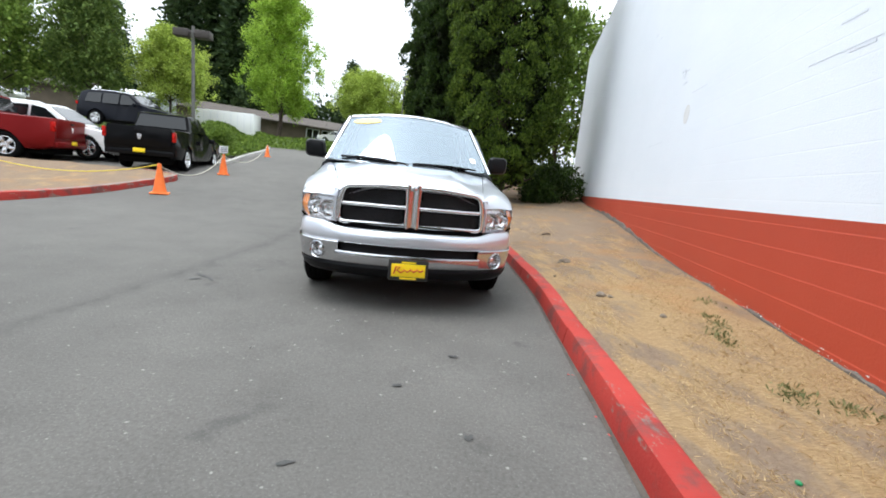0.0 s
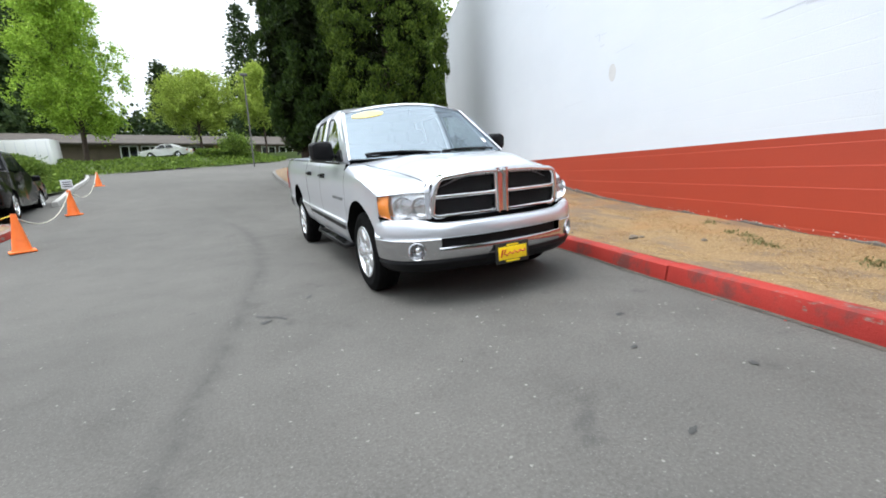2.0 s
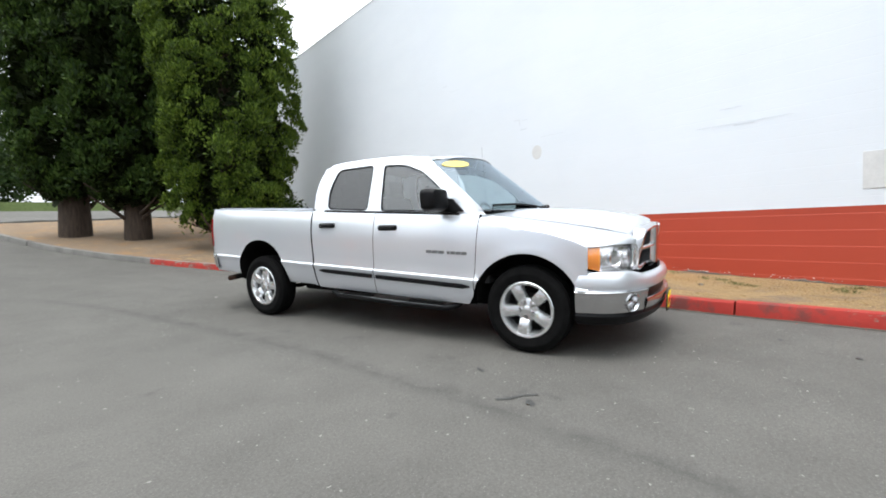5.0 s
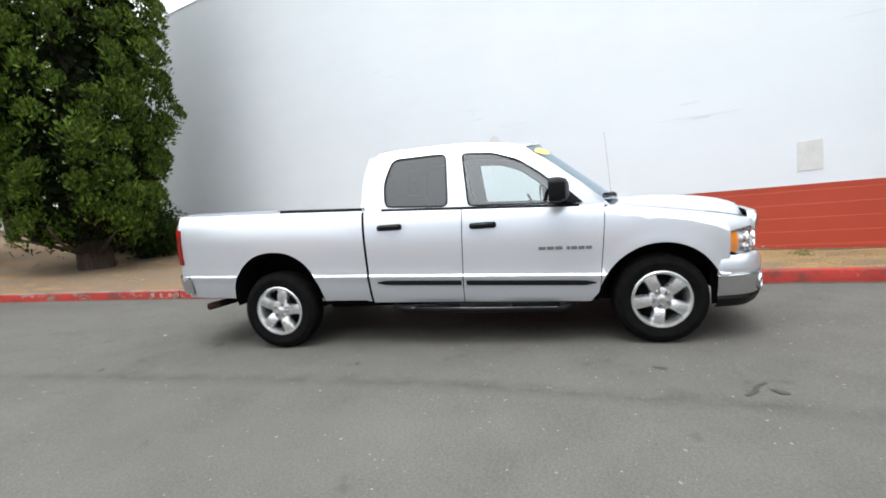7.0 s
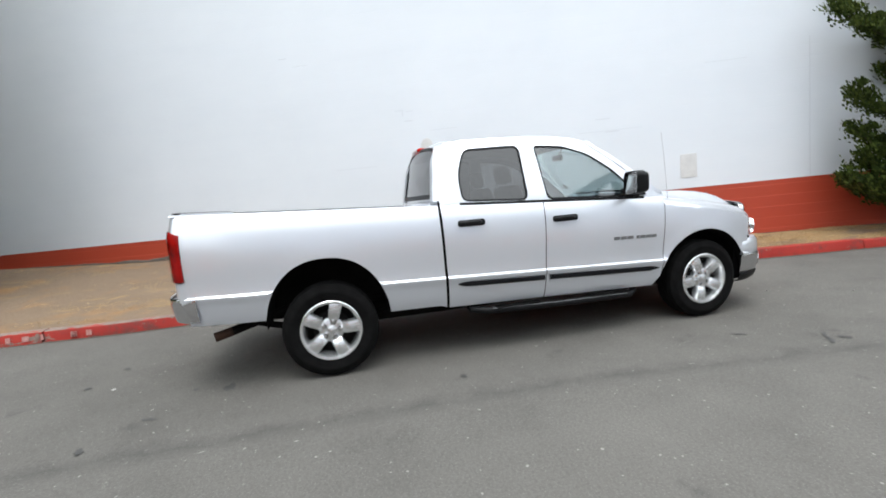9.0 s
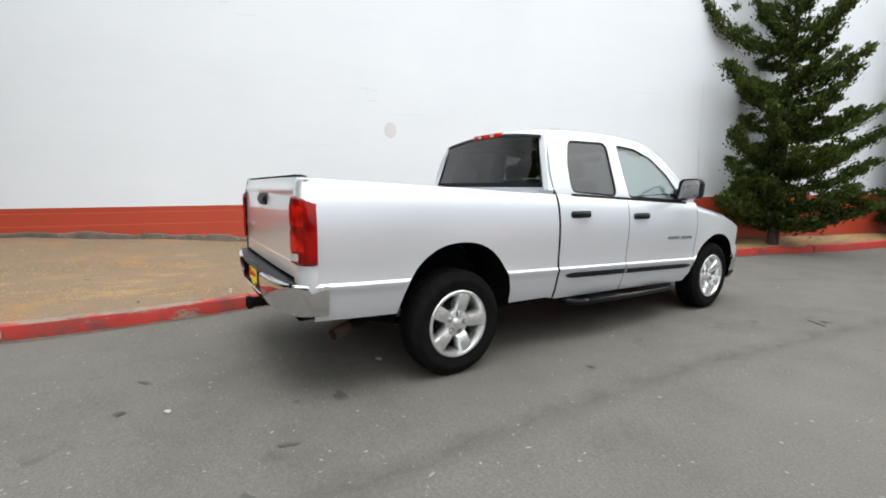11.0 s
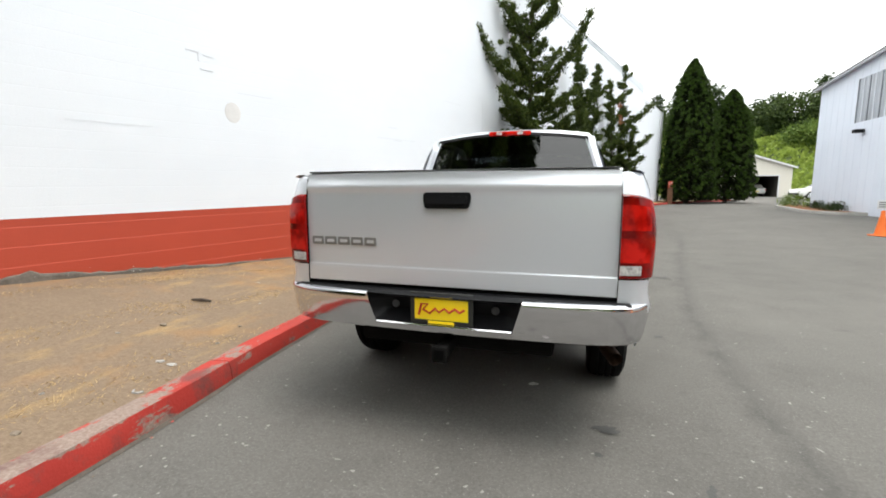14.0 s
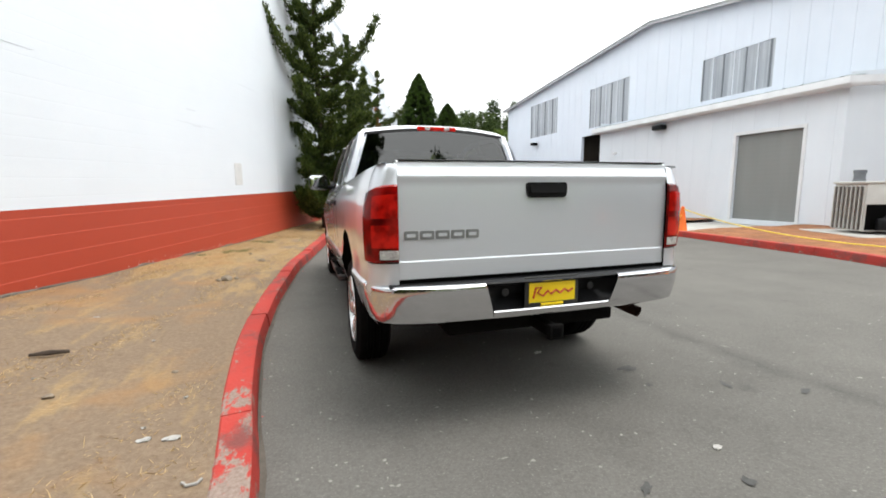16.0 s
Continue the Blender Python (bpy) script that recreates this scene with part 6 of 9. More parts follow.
def columnar_tree(name, x, y, z, height, radius, leaf, lumps, each, size, label, bare=1.3, trunk_r=0.24, shape=(0.50, 0.76, 0.98, 1.0, 0.78, 0.45, 0.06), knob=(0.11, 0.22), rough=(0.80, 1.10), core=0.74):
    """A dense cypress column of billowing foliage lumps, gaps darkened by a near-black core, on a short bare trunk."""
    tree = tagged(empty(name, x, y, z), label, "tree")
    bm = bmesh.new()
    limb(bm, (0, 0, -0.4), (0.05, 0.04, height * 0.55), trunk_r * 1.25, trunk_r * 0.5, 0.01, 6, 12)
    for k in range(7):
        a = rng.uniform(0, math.tau)
        limb(bm, (0, 0, bare * rng.uniform(0.2, 0.7)), (math.cos(a) * radius * 0.7, math.sin(a) * radius * 0.7, bare * rng.uniform(1.1, 1.9)), trunk_r * 0.22, 0.02, 0.08)
    part("trunk", bm, BARK, tree)
    stops = [0, 0.05, 0.2, 0.5, 0.8, 0.93, 1.0]
    t = (np.arange(lumps) + rng.uniform(0, 1, lumps)) / lumps
    a = np.arange(lumps) * 2.39996 + rng.normal(0, 0.35, lumps)
    h = bare + t * (height - bare)
    prof = np.interp(t, stops, shape)
    ripple = 1 + 0.09 * np.sin(a * 3 + h * 0.8) + 0.06 * np.sin(a * 5 - h * 2.1)
    big = radius * rng.uniform(*knob, lumps)
    r = np.maximum(0.02, radius * prof * ripple * rng.uniform(*rough, lumps) - big * 0.7)
    c = np.stack([r * np.cos(a), r * np.sin(a), h], 1)
    out = np.stack([np.cos(a), np.sin(a), np.full(lumps, 0.55)], 1)
    n = lumps * each
    d = rng.normal(0, 1, (n, 3)) + np.repeat(out, each, 0) * 1.0 + np.array([0, 0, 0.85])
    d /= np.linalg.norm(d, axis=1, keepdims=True)
    swell = np.repeat(big, each)[:, None] * np.array([1.0, 1.0, 1.25])
    p = np.repeat(c, each, 0) + d * swell * rng.uniform(0.70, 1.08, (n, 1))
    # core shell of near-black leaves puts shade into the gaps between lumps
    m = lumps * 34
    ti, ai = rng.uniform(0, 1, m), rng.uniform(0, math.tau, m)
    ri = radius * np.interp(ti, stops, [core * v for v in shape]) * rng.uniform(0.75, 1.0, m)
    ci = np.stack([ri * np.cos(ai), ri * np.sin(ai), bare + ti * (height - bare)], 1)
    v, f = leaves(p, np.cross(d, rng.normal(0, 1, (n, 3))) * 0.55 + d * 0.45 + np.array([0, 0, 0.75]), size * 1.35, 0.40, 0.22, d)
    arrays("crown", v, f, leaf, tree)
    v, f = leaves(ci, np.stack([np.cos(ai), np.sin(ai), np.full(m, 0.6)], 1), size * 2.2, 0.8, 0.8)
    arrays("crown_shade_leaves", v, f, CYPRESS_SHADE, tree)
    return tree


def juniper(x, y, z, height, leaders, label, horns=(), russet=0):
    """A ragged upright juniper: upcurved horn-like limbs sheathed in tufts of foliage, with gaps between."""
    tree = tagged(empty("juniper", x, y, z), label, "tree", "junipers along the wall")
    bm = bmesh.new()
    cs, aims, spread = [], [], []
    rc, ra = [], []

    def bough(base, a, reach, lift, thick, dead=False):
        way = Vector((math.cos(a), math.sin(a), 0))
        while reach > 0.3 and x + base.x + way.x * reach > wall_x(y + base.y + way.y * reach) - 0.08:
            reach *= 0.88
        sway = Vector((-way.y, way.x, 0)) * rng.uniform(-0.18, 0.18) * reach
        pts = [base + way * reach * q ** 0.85 + sway * q * q + Vector((0, 0, reach * lift * (0.05 * q + 0.95 * q ** 2.4))) for q in np.linspace(0, 1, 8)]
        tube(bm, pts, 1.0, 4, caps=False, taper=[lerp(0.026, 0.005, q / 7) for q in range(8)])
        for q in np.linspace(0.08, 1.0, max(5, int(reach / 0.058))):
            i = min(int(q * 7), 6)
            p = pts[i].lerp(pts[i + 1], q * 7 - i)
            aim = (pts[i + 1] - pts[i]).normalized() + Vector((0, 0, 0.5))
            if dead:
                rc.append(p)
                ra.append(aim)
                continue
            size = thick * (0.35 + 0.65 * math.sin(min(1.0, 0.25 + q * 0.75) * 2.6)) * rng.uniform(0.7, 1.15)
            cs.append(p + Vector((rng.normal(0, 0.03), rng.normal(0, 0.03), 0.03)))
            aims.append(aim)
            spread.append(max(0.024, size * 0.80))
            if rng.uniform() < 0.42 and q < 0.93:
                tip = p + Vector((rng.normal(0, 0.09), rng.normal(0, 0.09), rng.uniform(0.10, 0.22)))
                cs.append(tip)
                aims.append(Vector((way.x * 0.4, way.y * 0.4, 1.0)))
                spread.append(0.045)

    for li, (lx, ly, tall) in enumerate(leaders):
        top = Vector((lx, ly, height * tall))
        slim = 1.0 if len(leaders) == 1 else 0.60

        def stem(t):
            return Vector((top.x * t ** 0.6, top.y * t ** 0.6, top.z * t))

        tube(bm, [stem(t) - Vector((0, 0, 0.3 * (t == 0))) for t in np.linspace(0, 1, 9)], 1.0, 8, caps=False, taper=[lerp(0.12 * slim, 0.012, t) for t in np.linspace(0, 1, 9)])
        n = int((46 if len(leaders) == 1 else 24) * tall)
        for k in range(n):
            t = 0.035 + 0.945 * ((k + rng.uniform(0.2, 0.8)) / n) ** (1.6 if len(leaders) == 1 else 1.3)
            reach = (1.52 * (1 - t) ** 0.75 + 0.22) * rng.uniform(0.50, 1.12) * slim
            dead = bool(russet) and 0.55 < t < 0.74 and li == 0 and k % 2 == 0
            bough(stem(t), k * 2.4 + rng.uniform(-0.5, 0.5), reach, rng.uniform(0.12, 0.40) + 0.45 * t, 0.100 * (1.15 - 0.5 * t), dead)
        for k in range(int(110 * tall)):
            t = rng.uniform(0.05, 1.0)
            cs.append(stem(t) + Vector(rng.normal(0, 1, 3)) * (0.19 * (1.05 - t) + 0.015) * slim)
            aims.append(Vector((rng.normal(0, 0.5), rng.normal(0, 0.5), 1.0)))
            spread.append(0.12 * (1.1 - t) + 0.03)
        if li == 0:
            for t, a, reach, lift in horns:
                bough(stem(t), radians(a), reach, lift, 0.118)
    part("trunk", bm, BARK, tree)
    v, f = clumps(np.array(cs), np.array(aims), 84 if y > -8 else 58, np.array(spread), 0.070 if y > -8 else 0.08, 0.46, 0.34, 0.62)
    arrays("crown", v, f, JUNIPER_LEAF, tree)
    if rc:
        v, f = clumps(np.array(rc), np.array(ra), 30, 0.05, 0.085, 0.4, 0.7)
        arrays("dead_sprays", v, f, RUSSET_LEAF, tree)
    return tree


def broadleaf(name, x, y, z, height, width, leaf, label, lumps=420, each=34, size=0.34, stem=0.22, clear=0.22, pointed=0.5):
    """A deciduous tree with a forked trunk and a layered crown of leaf clumps."""
    tree = tagged(empty(name, x, y, z), label, "tree")
    bm = bmesh.new()
    limb(bm, (0, 0, -1.5), (0.1, 0, height * 0.80), stem, stem * 0.2, 0.01, 7, 9)
    cs, aims = [], []
    n = 30
    for k in range(n):
        t = k / (n - 1)
        a = k * 2.4
        hz = height * (clear + t * (0.93 - clear))
        reach = width / 2 * (1 - t ** (1 + 2 * (1 - pointed))) ** pointed * (0.62 + 0.38 * min(1, t * 5 + 0.2)) * rng.uniform(0.8, 1.08) + 0.15
        base = Vector((0.05, 0, hz - reach * 0.35))
        tip = Vector((math.cos(a) * reach, math.sin(a) * reach, hz + reach * 0.25))
        limb(bm, base, tip, stem * 0.30 * (1 - t * 0.7), 0.02, 0.06, 4, 5)
        m = max(5, int(lumps / n))
        for q in rng.uniform(0.15, 1.0, m):
            spread = reach * 0.42
            p = base.lerp(tip, q ** 0.7) + Vector(rng.normal(0, 1, 3)) * spread * 0.5
            cs.append(p)
            aims.append(Vector((p.x, p.y, 0.25)).normalized())
    part("trunk", bm, BARK, tree)
    v, f = clumps(np.array(cs), np.array(aims), each, size * 1.5, size, 0.7, 0.9)
    arrays("crown", v, f, leaf, tree)
    return tree


def fir_parts(x, y, z, height, width, layers, each, size):
    """Leaf faces of one conifer, for a tree or a far wood."""
    cs, aims, sp = [], [], []
    for k in range(layers):
        t = (k + rng.uniform(0, 0.6)) / layers
        reach = width / 2 * (1 - t) ** 0.85 + 0.12
        n = max(4, int(11 * (1 - t) + 4))
        for j in range(n):
            a = j * math.tau / n + k * 1.7 + rng.uniform(-0.3, 0.3)
            rr = reach * rng.uniform(0.7, 1.1)
            for q in (0.35, 0.7, 1.0):
                cs.append((x + math.cos(a) * rr * q, y + math.sin(a) * rr * q, z + height * (0.10 + 0.90 * t) - rr * q * 0.22))
                aims.append((math.cos(a), math.sin(a), -0.15))
                sp.append(size * (0.9 - 0.3 * q))
    return clumps(np.array(cs), np.array(aims), each, np.array(sp), size, 0.5, 0.55)


def fir(x, y, z, height, width, label):
    tree = tagged(empty("fir_tree", x, y, z), label, "tree")
    bm = bmesh.new()
    limb(bm, (0, 0, -2), (0, 0, height * 0.97), height * 0.014, 0.03, 0.0, 6, 8)
    part("trunk", bm, BARK, tree)
    v, f = fir_parts(0, 0, 0, height, width, 28, 11, 0.66)
    arrays("crown", v, f, WOOD_LEAF, tree)
    return tree


def wood(name, spots, leaf, label, round_ones=False):
    """A far stand of trees as one mass of foliage."""
    pieces = []
    for x, y, z, h, w in spots:
        if round_ones:
            n = 110
            d = rng.normal(0, 1, (n, 3))
            d /= np.linalg.norm(d, axis=1, keepdims=True)
            c = d * np.array([w / 2, w / 2, h * 0.42]) * rng.uniform(0.55, 1.05, (n, 1)) * (1 + 0.25 * np.sin(d[:, :1] * 5 + x)) + np.array([x, y, z + h * 0.55])
            pieces.append(clumps(c, d + np.array([0, 0, 0.3]), 26, w * 0.085, w * 0.075, 0.7, 0.8))
        else:
            pieces.append(fir_parts(x, y, z, h, w, int(h * 0.8) + 6, 6, 0.5 + h * 0.018))
    v, f = merge(*pieces)
    return tagged(arrays(name, v, f, leaf), label, "trees", kind="stuff")


def shrub(x, y, z, w, h, leaf, label, name="shrub", size=0.09, n=150):
    th = tagged(empty(name, x, y, z), label, "shrub")
    d = rng.normal(0, 1, (n, 3))
    d[:, 2] = np.abs(d[:, 2])
    d /= np.linalg.norm(d, axis=1, keepdims=True)
    c = d * np.array([w / 2, w / 2, h * 0.9]) * rng.uniform(0.5, 1.05, (n, 1)) + np.array([0, 0, h * 0.08])
    v, f = clumps(c, d, 24, size * 1.2, size, 0.6, 0.8)
    arrays("foliage", v, f, leaf, th)
    bm = bmesh.new()
    for k in range(5):
        a = k * 1.3
        limb(bm, (0, 0, -0.1), (math.cos(a) * w * 0.25, math.sin(a) * w * 0.25, h * 0.6), 0.03, 0.01, 0.1)
    part("stems", bm, BARK, th)
    return th


# cypresses at the wall's far end
columnar_tree("cypress_tree", 3.53, 11.05, 0.46, 12.5, 1.92, CYPRESS_LEAF, 560, 340, 0.078, "tall dense green cypress column beside the white wall", 0.58, 0.30, shape=(0.62, 0.86, 1.0, 1.0, 0.78, 0.45, 0.06), knob=(0.11, 0.21), rough=(0.80, 1.04), core=0.72)
columnar_tree("cypress_tree", 2.75, 15.4, 0.85, 13.0, 1.90, CYPRESS_DARK, 400, 150, 0.12, "tall dark cypress on the dry grass corner", 1.0, 0.34, rough=(0.74, 1.12), core=0.64)
columnar_tree("cypress_tree", 1.85, 17.9, 1.05, 13.5, 1.78, CYPRESS_DARK, 400, 150, 0.12, "tall dark cypress with a thick bare trunk", 1.1, 0.40, rough=(0.74, 1.12), core=0.64)
shrub(6.3, 12.6, 0.60, 2.6, 1.5, CYPRESS_DARK, "dark low evergreen bush at the foot of the wall", n=320, size=0.11)
shrub(5.2, 10.9, 0.56, 1.2, 0.7, CYPRESS_DARK, "small dark evergreen bush under the cypress", n=160, size=0.10)
broadleaf("street_tree", 10.5, 23.5, 1.5, 10.5, 6.0, HEDGE_LEAF, "leafy dark green tree beyond the end of the wall", 300, 40, 0.26)

# ragged junipers along the drive
juniper(0.72, -6.3, 0.20, 7.6, [(0.10, -0.25, 1.0)], "ragged dark green juniper against the white wall", [(0.54, 58, 2.05, 0.62), (0.55, 145, 1.9, 0.72), (0.72, 62, 1.2, 0.7), (0.75, 150, 1.1, 0.8), (0.42, 66, 1.75, 0.30), (0.40, 72, 1.5, 0.2), (0.45, 190, 1.2, 0.42), (0.30, 165, 1.3, 0.3), (0.24, 68, 1.5, 0.35), (0.16, 74, 1.4, 0.4), (0.10, 70, 1.35, 0.4), (0.12, 110, 1.3, 0.3), (0.20, 130, 1.35, 0.3)])
juniper(-0.80, -10.9, 0.24, 6.6, [(0.35, 0.55, 1.0), (-0.40, -0.75, 0.90), (-0.05, -0.2, 0.62)], "forked ragged juniper beside the red wall base", [(0.34, 185, 1.0, 0.5), (0.62, 182, 0.6, 1.0), (0.5, 20, 0.5, 0.6)])
juniper(-2.45, -16.2, 0.32, 7.0, [(-0.15, -0.45, 1.0), (0.55, 0.75, 0.86), (-0.6, 0.1, 0.60)], "ragged juniper with some russet dead sprays", [(0.62, 186, 1.25, 0.55), (0.42, 182, 1.3, 0.5), (0.30, 178, 1.0, 0.5)], 1)
columnar_tree("cypress_tree", -8.7, -31.5, 0.40, 10.6, 2.05, CYPRESS_FINE, 850, 85, 0.082, "broad green conical cypress at the end of the drive", 0.25, 0.15, shape=(0.85, 0.97, 1.0, 0.88, 0.55, 0.27, 0.04), knob=(0.05, 0.09), rough=(0.92, 1.05), core=0.84)
columnar_tree("cypress_tree", -11.95, -33.5, 0.42, 8.6, 1.95, CYPRESS_FINE, 760, 85, 0.082, "second green conical cypress at the end of the drive", 0.25, 0.15, shape=(0.85, 0.97, 1.0, 0.88, 0.55, 0.27, 0.04), knob=(0.05, 0.09), rough=(0.92, 1.05), core=0.84)

# trees over the far road
broadleaf("maple_tree", -13.6, 50.0, 4.0, 17.5, 7.6, MAPLE_LEAF, "large bright green maple above the far road", 640, 100, 0.20, 0.26, 0.17, 0.42)
broadleaf("maple_tree", -18.9, 35.6, 2.6, 8.3, 6.6, MAPLE_YELLOW, "small yellow-green maple behind the parked cars", 420, 90, 0.16, 0.13, 0.36, 0.80)
broadleaf("maple_tree", -3.4, 47.0, 3.9, 7.6, 7.4, MAPLE_YELLOW, "spreading yellow-green maple over the hedge bank", 480, 90, 0.16, 0.17, 0.38, 0.6)
broadleaf("maple_tree", 2.6, 47.0, 4.0, 8.4, 5.0, MAPLE_YELLOW, "narrow yellow-green maple beside the lamp post", 320, 70, 0.18, 0.14, 0.34, 0.5)
broadleaf("dark_tree", -22.2, 31.0, 2.0, 11.5, 4.6, WOOD_LIGHT, "dark narrow pear tree behind the cars", 360, 70, 0.20, 0.18, 0.24, 0.45)
broadleaf("dark_tree", -27.5, 30.0, 2.0, 10.5, 7.0, LINDEN_LEAF, "broad green tree behind the car lot", 420, 70, 0.22, 0.2, 0.28, 0.6)
fir(4.6, 86.0, 4.0, 26.5, 12.0, "tall dark fir far beyond the road")
fir(13.4, 80.0, 4.0, 36.0, 12.0, "tall dusky fir beyond the far road")
fir(-9.0, 88.0, 4.0, 17.0, 7.0, "dark fir behind the maples")
fir(8.2, 92.0, 4.0, 19.0, 7.0, "smaller fir beyond the road")
wood("far_conifers", [(-52 + 4.3 * k + rng.uniform(-1.5, 1.5), 70 + rng.uniform(0, 14), 4.0, rng.uniform(19, 30), rng.uniform(6.5, 9)) for k in range(7)] + [(-36 + 3.6 * k, 79 + (k * 7) % 5, 4.0, 28 + (k * 5) % 4, 7.0) for k in range(5)], WOOD_LEAF, "dark tall conifers behind the low building")
wood("far_broadleaf_wood", [(-60 + 6.5 * k + rng.uniform(-2, 2), 72 + rng.uniform(0, 14), 3.0, rng.uniform(8, 12), rng.uniform(8, 11)) for k in range(12)], WOOD_LEAF, "dark woodland behind the low building", True)
# planted hill past the garage, with woodland along its brow
def hill_z(x, y):
    return 0.4 + 9.2 * smooth(-57.0, -84.0, y) + 3.0 * smooth(-84.0, -112.0, y) + 1.6 * smooth(-26.0, -44.0, x) * smooth(-58.0, -80.0, y) + 0.35 * noise.noise((x * 0.12, y * 0.12, 3.3))


bm = bmesh.new()
sheet(bm, [[(x, y, hill_z(x, y)) for x in np.linspace(-80, 20, 41)] for y in np.linspace(-56.5, -114, 30)])
bmesh.ops.recalc_face_normals(bm, faces=bm.faces)
tagged(part("hillside", bm, FIELD, angle=80), "green scrubby hillside rising past the garage", "hill", kind="structure")
n_leaf = 30000
hx, hy = rng.uniform(-62, 12, n_leaf), -57 - 33 * rng.uniform(0, 1, n_leaf)
hp = np.array([(x, y, hill_z(x, y) + 0.55 * max(0, noise.noise((x * 0.35, y * 0.35, 1.0))) + rng.uniform(0, 0.3)) for x, y in zip(hx, hy)])
v, f = leaves(hp, np.tile([0.0, 0.3, 0.8], (n_leaf, 1)), 0.62, 0.8, 0.7)
tagged(arrays("hillside_scrub", v, f, SCRUB_LEAF), "light green scrub covering the hillside", "scrub", kind="stuff")


def on_hill(n, x0, step, y0, spread, low, high, wide):
    spots = []
    for k in range(n):
        x, y = x0 + step * k + rng.uniform(-0.35, 0.35) * step, y0 + rng.uniform(-spread, spread)
        spots.append((x, y, hill_z(x, y) - 0.6, rng.uniform(low, high), rng.uniform(wide * 0.8, wide * 1.2)))
    return spots


wood("hillside_bushes", on_hill(9, -50, 5.6, -80, 4, 2.2, 4.0, 4.6), WOOD_LIGHT, "rounded green bushes on the hillside", True)
wood("hillside_wood", on_hill(20, -66, 3.9, -93, 4, 6.0, 10.0, 6.8), BROW_LEAF, "dark green wood along the brow of the hill", True)
wood("hillside_conifers", on_hill(13, -62, 5.8, -98, 4, 8.0, 13.5, 4.6), WOOD_LEAF, "dark conifers standing out of the wood on the hill")

# ---- island with mulch and dry grass, left of the drive ----
ISLAND = [(-7.78, -1.95), (-7.70, -0.8), (-7.60, 0.5), (-7.50, 1.6), (-7.25, 2.6), (-6.80, 3.7), (-6.52, 5.2), (-6.38, 6.8), (-6.28, 8.3), (-6.36, 9.1), (-6.75, 9.65), (-7.6, 9.85), (-9.6, 9.6), (-13.0, 9.1), (-19.0, 8.3)]
isl_path = curve_points(ISLAND, 0.2)
isl_out = normals_of(isl_path, -1)
island_kerb = tagged(empty("island_kerb", 0, 0, 0), "red painted kerb round the dry grass island", "kerb", kind="structure")
for i in range(0, len(isl_path) - 1, 15):
    kerb_length(isl_path, isl_out, i, min(i + 15, len(isl_path) - 1), KERB_RED, island_kerb)
MULCH = grainy("bark_mulch", (0.12, 0.046, 0.021), (0.30, 0.130, 0.056), 3.0, 45, 0.95, 0.9, distance=0.02)


def island_edge(y):
    return table([(b, a) for a, b in ISLAND[:10]] + [(9.45, -6.55), (9.7, -7.1)], y)


def bed(name, y0, y1, edge, back, rise, mat, label):
    bm = bmesh.new()
    rows = []
    for y in np.linspace(y0, y1, int(abs(y1 - y0) / 0.25) + 2):
        row = []
        for u in np.linspace(0, 1, 36):
            x = lerp(edge(y) - 0.16, back(y), u ** 1.4)
            row.append((x, y, land(x, y) + 0.135 + rise * smooth(0, 0.3, u) + 0.03 * noise.noise((x * 1.1, y * 1.1, 3)) * min(1, u * 8) + 0.012 * noise.noise((x * 6, y * 6, 3)) * min(1, u * 8)))
        rows.append(row)
    sheet(bm, rows)
    bmesh.ops.recalc_face_normals(bm, faces=bm.faces)
    return tagged(part(name, bm, mat, angle=80), label, "planting bed", kind="structure")


bed("mulch_bed", -1.93, 2.7, island_edge, lambda y: -13.4, 0.04, MULCH, "brown bark mulch bed beside the grey building")
bed("dry_island", 2.7, 9.68, island_edge, lambda y: -19.0, 0.03, DRY_GRASS, "dry yellow grass island by the car lot")
# concrete apron and second bed by the doors
bm = bmesh.new()
box(bm, -12.6, -7.75, -4.75, -2.02, -0.3, 0.045, 0.02)
apron = tagged(part("apron", bm, CONCRETE), "pale concrete apron before the roller door", "paving", kind="structure")
BED2 = [(-8.25, -4.85), (-8.7, -5.6), (-9.7, -7.6), (-11.2, -10.8), (-12.5, -13.8)]
bed2_path = curve_points(BED2, 0.2)
bed2_kerb = tagged(empty("bed_kerb", 0, 0, 0), "grey kerb with a red end round the mulch bed", "kerb", kind="structure")
bed2_out = normals_of(bed2_path, 1)
for i in range(0, len(bed2_path) - 1, 12):
    kerb_length(bed2_path, bed2_out, i, min(i + 12, len(bed2_path) - 1), KERB_RED if i == 0 else CONCRETE, bed2_kerb, height=0.12)
bed("mulch_bed", -13.7, -4.85, lambda y: table([(b, a) for a, b in BED2[::-1]], y), lambda y: -12.75, 0.0, MULCH, "brown bark mulch bed by the lean-to wall")

# planter islet farther down the drive
ISLET = [(-12.6, -18.6), (-11.9, -20.0), (-12.2, -23.0), (-12.7, -26.0), (-13.6, -27.0), (-15.4, -26.0), (-16.5, -22.0), (-15.6, -19.4), (-13.8, -18.2), (-12.6, -18.6)]
islet_path = curve_points(ISLET, 0.3)
islet_kerb = tagged(empty("islet_kerb", 0, 0, 0), "grey concrete kerb round a planted islet", "kerb", kind="structure")
kerb_length(islet_path, normals_of(islet_path, 1), 0, len(islet_path) - 1, CONCRETE, islet_kerb)
bm = bmesh.new()
bm.faces.new([bm.verts.new((p.x * 0.97 - 0.42, p.y * 0.97 - 0.68, land(p.x, p.y) + 0.13)) for p in islet_path[:-1]])
tagged(part("islet_bed", bm, MULCH), "mulched soil of the islet", "planting bed", kind="structure")
